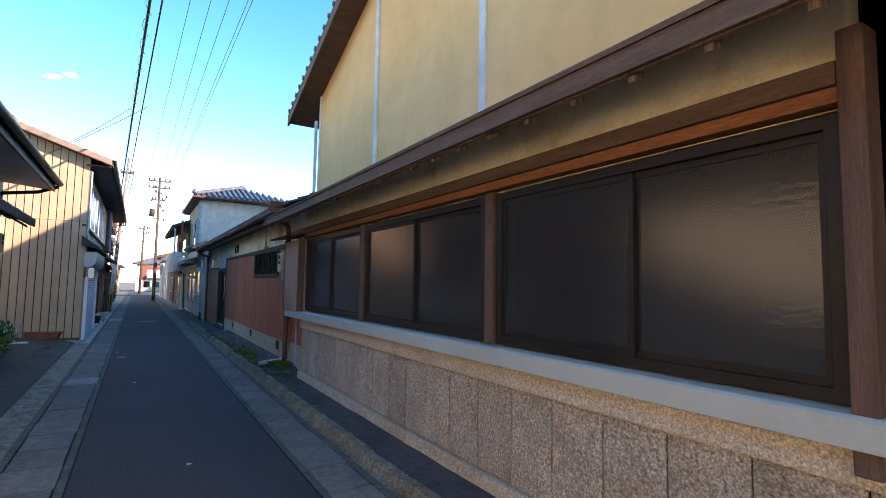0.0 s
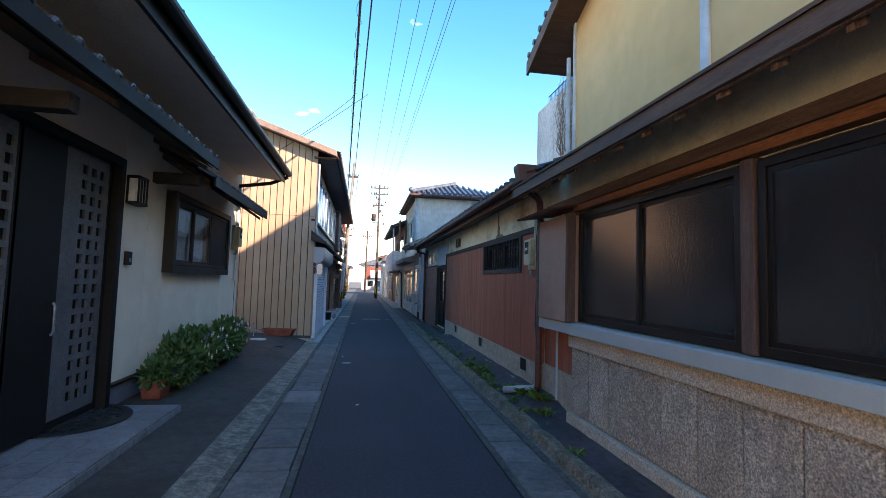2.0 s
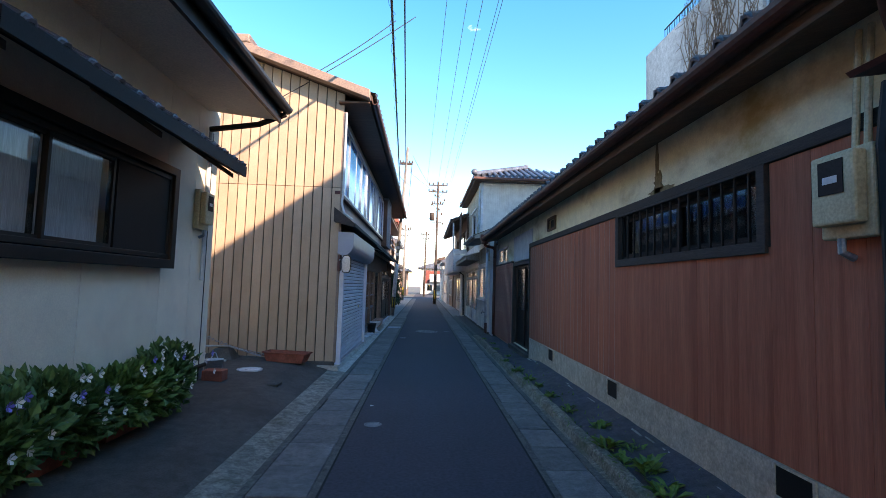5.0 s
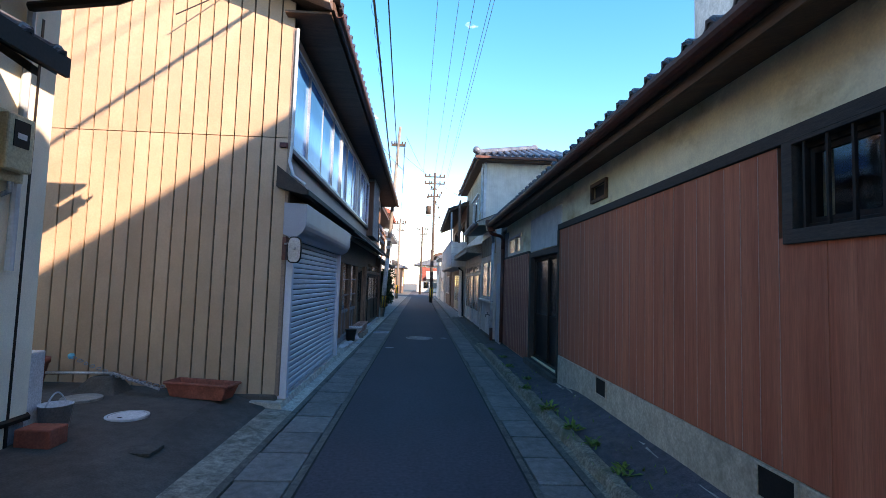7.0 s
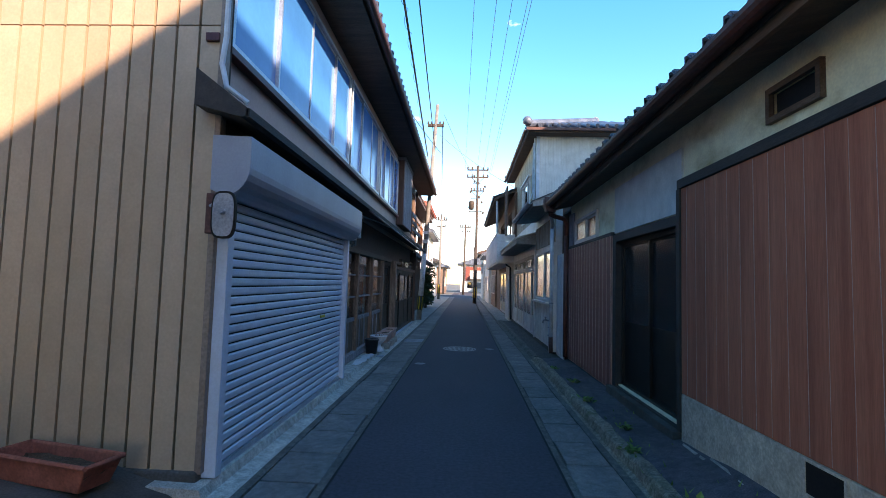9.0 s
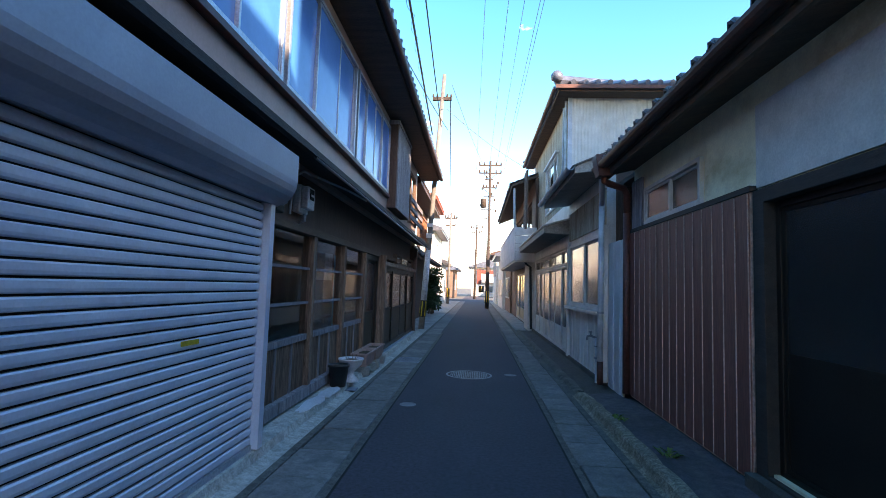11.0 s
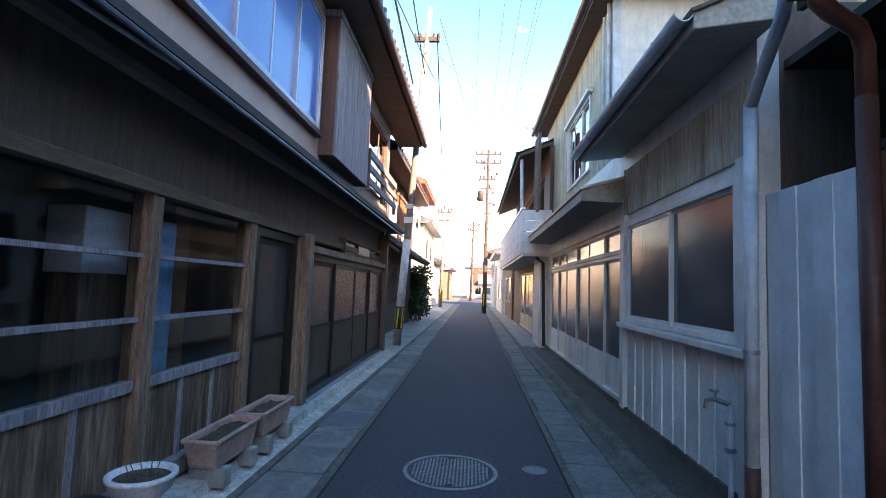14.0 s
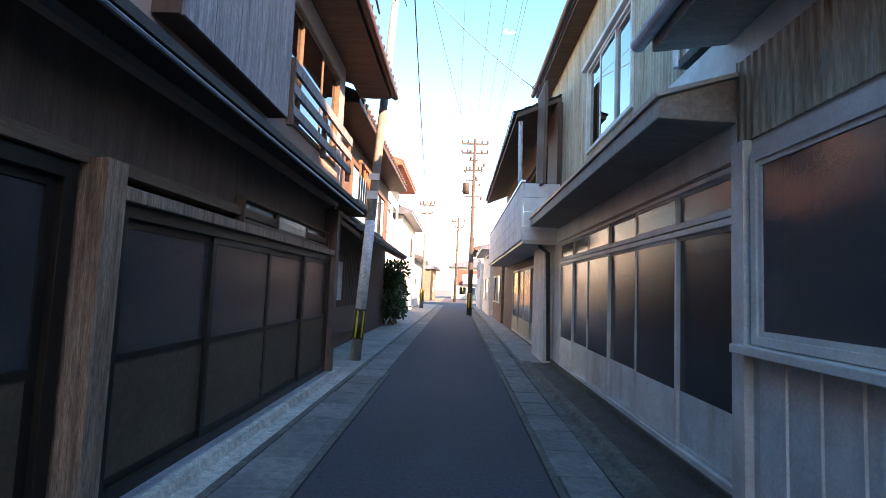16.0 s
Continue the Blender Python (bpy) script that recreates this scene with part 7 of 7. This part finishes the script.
dp = thing("rain_downpipe", 2.4, 24.66, 0.1, "pale blue-grey rain downpipe on the metal-clad house", "downpipe")
part("elbow", Shape().tube([(2.20, 23.95, 3.02), (2.24, 24.05, 2.98), (2.36, 24.50, 2.80), (2.39, 24.64, 2.70)], 0.038, 10), PIPE_WHITE, dp, smooth=True)
part("pipe", Shape().tube([(2.39, 24.64, 2.73), (2.385, 24.66, 0.40)], 0.042, 10), PIPE_WHITE, dp, smooth=True)
part("shoe", Shape().tube([(2.385, 24.66, 0.41), (2.39, 24.66, 0.08)], 0.046, 10), PIPE_RUST, dp, smooth=True)
part("clip", Shape().tube([(2.386, 24.66, 1.10), (2.386, 24.66, 1.13)], 0.05, 10), GALV, dp)
tp = thing("garden_tap", 2.38, 24.98, 0.06, "grey standpipe with a brass tap", "tap")
part("riser", Shape().tube([(2.40, 24.95, 0.02), (2.40, 24.95, 0.72)], 0.018, 8), PIPE_WHITE, tp)
part("body", Shape().tube([(2.40, 24.95, 0.72), (2.33, 25.02, 0.74), (2.29, 25.05, 0.73), (2.285, 25.055, 0.67)], 0.017, 8), CAST, tp)
part("handle", Shape().box(2.31, 2.35, 24.99, 25.06, 0.79, 0.805).tube([(2.335, 25.02, 0.74), (2.335, 25.02, 0.80)], 0.01, 8), CAST, tp)
part("clamp", bx(2.37, 2.43, 24.93, 24.97, 0.40, 0.43), GALV, tp)
part("clamp", bx(2.37, 2.43, 24.93, 24.97, 0.58, 0.60), GALV, tp)
fe = thing("metal_fence", 2.6, 24.3, 0.1, "pale blue-grey corrugated metal fence closing a gap", "fence")
me = bx(-0.012, 0.012, 0.003, 0.158, 0.06, 2.13).mesh("sheet", PALE_FENCE)
for i in range(5):
    piece("sheet", me, fe, 2.52 - 0.01 * (i % 2), 23.93 + i * 0.15, 0)
part("rail", bx(2.535, 2.575, 23.93, 24.66, 1.7, 1.76), OLD_WOOD, fe)
part("rail", bx(2.535, 2.575, 23.93, 24.66, 0.5, 0.56), OLD_WOOD, fe)
gp = part("passage_roof", bx(2.66, 7.2, 23.87, 24.73, 3.0, 3.06), GUTTER_BLACK, H3, "dark sheet roof over the gap")
part("passage_back", bx(4.4, 4.5, 23.87, 24.73, 0, 3.0), DARK_WOOD_V, H3)
tagged(part("gable_conduit", Shape().tube([(2.55, 29.0, 5.8), (2.55, 29.02, 4.3), (2.5, 29.1, 4.1)], 0.022, 8), PIPE_WHITE), "pale conduit on the upper metal wall", "pipe")
tagged(part("gable_conduit", Shape().tube([(2.56, 28.75, 5.9), (2.56, 28.75, 3.5)], 0.03, 8), PIPE_WHITE), "pale rain pipe at the house corner", "pipe")
tagged(part("drain_pipe", Shape().tube([(2.10, 33.75, 2.45), (2.2, 33.8, 2.25), (2.35, 33.85, 2.15), (2.40, 33.85, 0.1)], 0.04, 8), GUTTER_BLACK), "dark drainpipe between two houses", "pipe")

weeds = ((2.20, 11.15, 0.10), (2.32, 10.75, 0.12), (2.42, 10.35, 0.14), (2.15, 12.2, 0.09), (2.2, 12.6, 0.12), (2.12, 13.3, 0.10), (2.25, 13.8, 0.08), (2.3, 9.9, 0.08), (2.1, 16.6, 0.08), (2.05, 17.4, 0.08), (2.12, 15.4, 0.07), (2.02, 18.6, 0.06), (2.2, 21.6, 0.05), (2.15, 14.6, 0.07), (2.10, 10.1, 0.06), (2.14, 10.6, 0.05), (2.11, 11.6, 0.06), (2.16, 11.9, 0.05), (2.13, 12.9, 0.07), (2.3, 13.1, 0.05), (2.12, 16.1, 0.06), (2.2, 19.3, 0.05), (2.11, 20.4, 0.06), (2.10, 22.7, 0.05), (2.12, 8.6, 0.05), (2.11, 7.4, 0.04))
for x, y, sz in weeds:
    wd = thing("weed", x, y, 0.09, "low green weed growing on the dirt ledge", "weed", "weeds along the right kerb")
    s = Shape()
    for i in range(30):
        a, l_ = random.uniform(0, 6.28), sz * random.uniform(0.9, 2.0)
        bx_, by_ = x + random.uniform(-0.06, 0.06), y + random.uniform(-0.1, 0.1)
        d = Vector((math.cos(a), math.sin(a), random.uniform(0.3, 1.2))).normalized()
        w = Vector((-math.sin(a), math.cos(a), 0)) * l_ * 0.16
        p = Vector((bx_, by_, 0.08 + rise(bx_, by_)))
        tip = p + d * l_ + Vector((0, 0, -0.2 * l_))
        mid_ = p + d * l_ * 0.55
        s.add([p, mid_ + w, tip, mid_ - w], [(0, 1, 2, 3)])
    part("leaf_tuft", s, WEED, wd)
ll = Shape()
y = 11.0
while y < 18.6:
    l_ = random.uniform(0.05, 0.4)
    x, w = 2.485 + random.uniform(-0.012, 0.012), random.uniform(0.008, 0.02)
    z = 0.085 + rise(x, y)
    ll.add([(x - w, y, z), (x + w, y + 0.02, z + 0.004), (x + w * 0.8, y + l_, z + 0.004), (x - w * 0.7, y + l_ - 0.03, z)], [(0, 1, 2, 3)])
    y += l_ + random.uniform(0.0, 0.12)
tagged(part("lime_line", ll, CONC), "broken pale lime line along the footing", "stain", "", "stuff")
mo = Shape()
for i in range(420):
    y = random.choice((random.uniform(9.5, 14.5), random.uniform(14, 20)))
    x = random.choice((random.uniform(1.96, 2.1), random.uniform(2.0, 2.5)))
    l_ = random.uniform(0.015, 0.045)
    a = random.uniform(0, 6.28)
    p = Vector((x, y, 0.072 + rise(x, y)))
    t_ = p + Vector((math.cos(a) * l_, math.sin(a) * l_, l_ * random.uniform(0.6, 1.6)))
    w = Vector((-math.sin(a), math.cos(a), 0)) * l_ * 0.3
    mo.add([p + w, p - w, t_], [(0, 1, 2)])
tagged(part("grass_tufts", mo, WEED), "sparse grass and moss on the dirt ledge", "grass", "", "stuff")

# ---- covers in the road ----
mh = thing("manhole_cover", 0.48, 25.42, 0, "round cast-iron manhole cover with a dimpled pattern", "manhole cover")
part("ring", Shape().lathe(0.48, 25.42, [(0.375, -0.03), (0.375, 0.004), (0.345, 0.005), (0.345, -0.03)], 40), CAST, mh)
s = Shape().lathe(0.48, 25.42, [(0.338, -0.03), (0.338, -0.001), (0.01, -0.001)], 40)
part("lid", s, CAST, mh)
s = Shape()
for i in range(-11, 12):
    for k in range(-11, 12):
        x, y = i * 0.029, k * 0.029
        if math.hypot(x, y) < 0.315:
            s.box(0.48 + x - 0.008, 0.48 + x + 0.008, 25.42 + y - 0.008, 25.42 + y + 0.008, -0.001, 0.004)
part("dimple_pattern", s, CAST, mh, kind="stuff")
part("key_hole", bx(0.45, 0.51, 25.12, 25.15, 0.003, 0.006), BLACK_ALU, mh)
part("key_hole", bx(0.45, 0.51, 25.69, 25.72, 0.003, 0.006), BLACK_ALU, mh)
for x, y in ((-0.22, 23.24), (1.16, 25.55), (-0.18, 14.2)):
    vc = thing("valve_cover", x, y, 0, "small round iron valve cover set in the asphalt", "valve cover", "valve covers in the road")
    part("ring", Shape().lathe(x, y, [(0.10, -0.02), (0.10, 0.003), (0.085, 0.004), (0.085, -0.02)], 20), CAST, vc)
    part("lid", Shape().lathe(x, y, [(0.08, -0.02), (0.08, 0.001), (0.01, 0.002)], 20), CAST, vc)
for x, y in ((0.05, 10.8), (0.5, 6.2), (-0.3, 15.0)):
    tagged(part("paper_scrap", Shape().add([(x, y, 0.004), (x + 0.05, y + 0.01, 0.012), (x + 0.045, y + 0.05, 0.006), (x + 0.005, y + 0.045, 0.014)], [(0, 1, 2, 3)]), WHITE_TRIM), "small pale scrap lying on the asphalt", "litter")

# ---- dry vine on the concrete block, notice board, bush ----
vn = thing("dry_vine", 6.45, 18.6, 7, "leafless brown creeper on the concrete wall", "climbing plant")
s = Shape()
for i in range(46):
    y, z = random.uniform(17.2, 19.6), 6.0
    pth = [(6.46, y, z)]
    for k in range(9):
        y += random.uniform(-0.16, 0.16)
        z += random.uniform(0.18, 0.36)
        pth.append((6.45 - random.uniform(0, 0.12), y, z))
    s.tube(pth, 0.013, 4, 0.004)
    for k in range(8):
        q = random.choice(pth[2:])
        s.tube([q, (q[0] - random.uniform(0, 0.12), q[1] + random.uniform(-0.25, 0.25), q[2] + random.uniform(-0.2, 0.2))], 0.006, 4, 0.003)
part("branch_tangle", s, VINE, vn, kind="stuff")
nb = thing("notice_board", -1.85, 34.4, 1.5, "white notice board on the dark timber wall", "notice board")
part("board", bx(-1.87, -1.83, 34.0, 34.7, 1.05, 1.85), WHITE_TRIM, nb, bevel=0.006)
part("paper", bx(-1.83, -1.826, 34.06, 34.64, 1.12, 1.78), FAR_WALL, nb)
bu = thing("street_bush", -1.75, 42.3, 0, "dark green bush leaning over the lane", "bush")
s = Shape()
for k in range(9):
    s.tube([(-1.8 + random.uniform(-0.2, 0.2), 42.3 + random.uniform(-0.5, 0.5), 0), (-1.7 + random.uniform(-0.3, 0.3), 42.3 + random.uniform(-0.9, 0.9), 1.0), (-1.6 + random.uniform(-0.4, 0.4), 42.3 + random.uniform(-1.1, 1.1), 1.9)], 0.03, 6, 0.008)
part("trunk", s, VINE, bu)
s = Shape()
for k in range(26):
    leaves(s, -1.72 + random.uniform(-0.35, 0.35), 42.3 + random.uniform(-1.2, 1.2), random.uniform(0.5, 2.0), 0.38, 0.45, 0.38, 130, 0.16)
part("crown", s, BUSH_LEAF, bu)
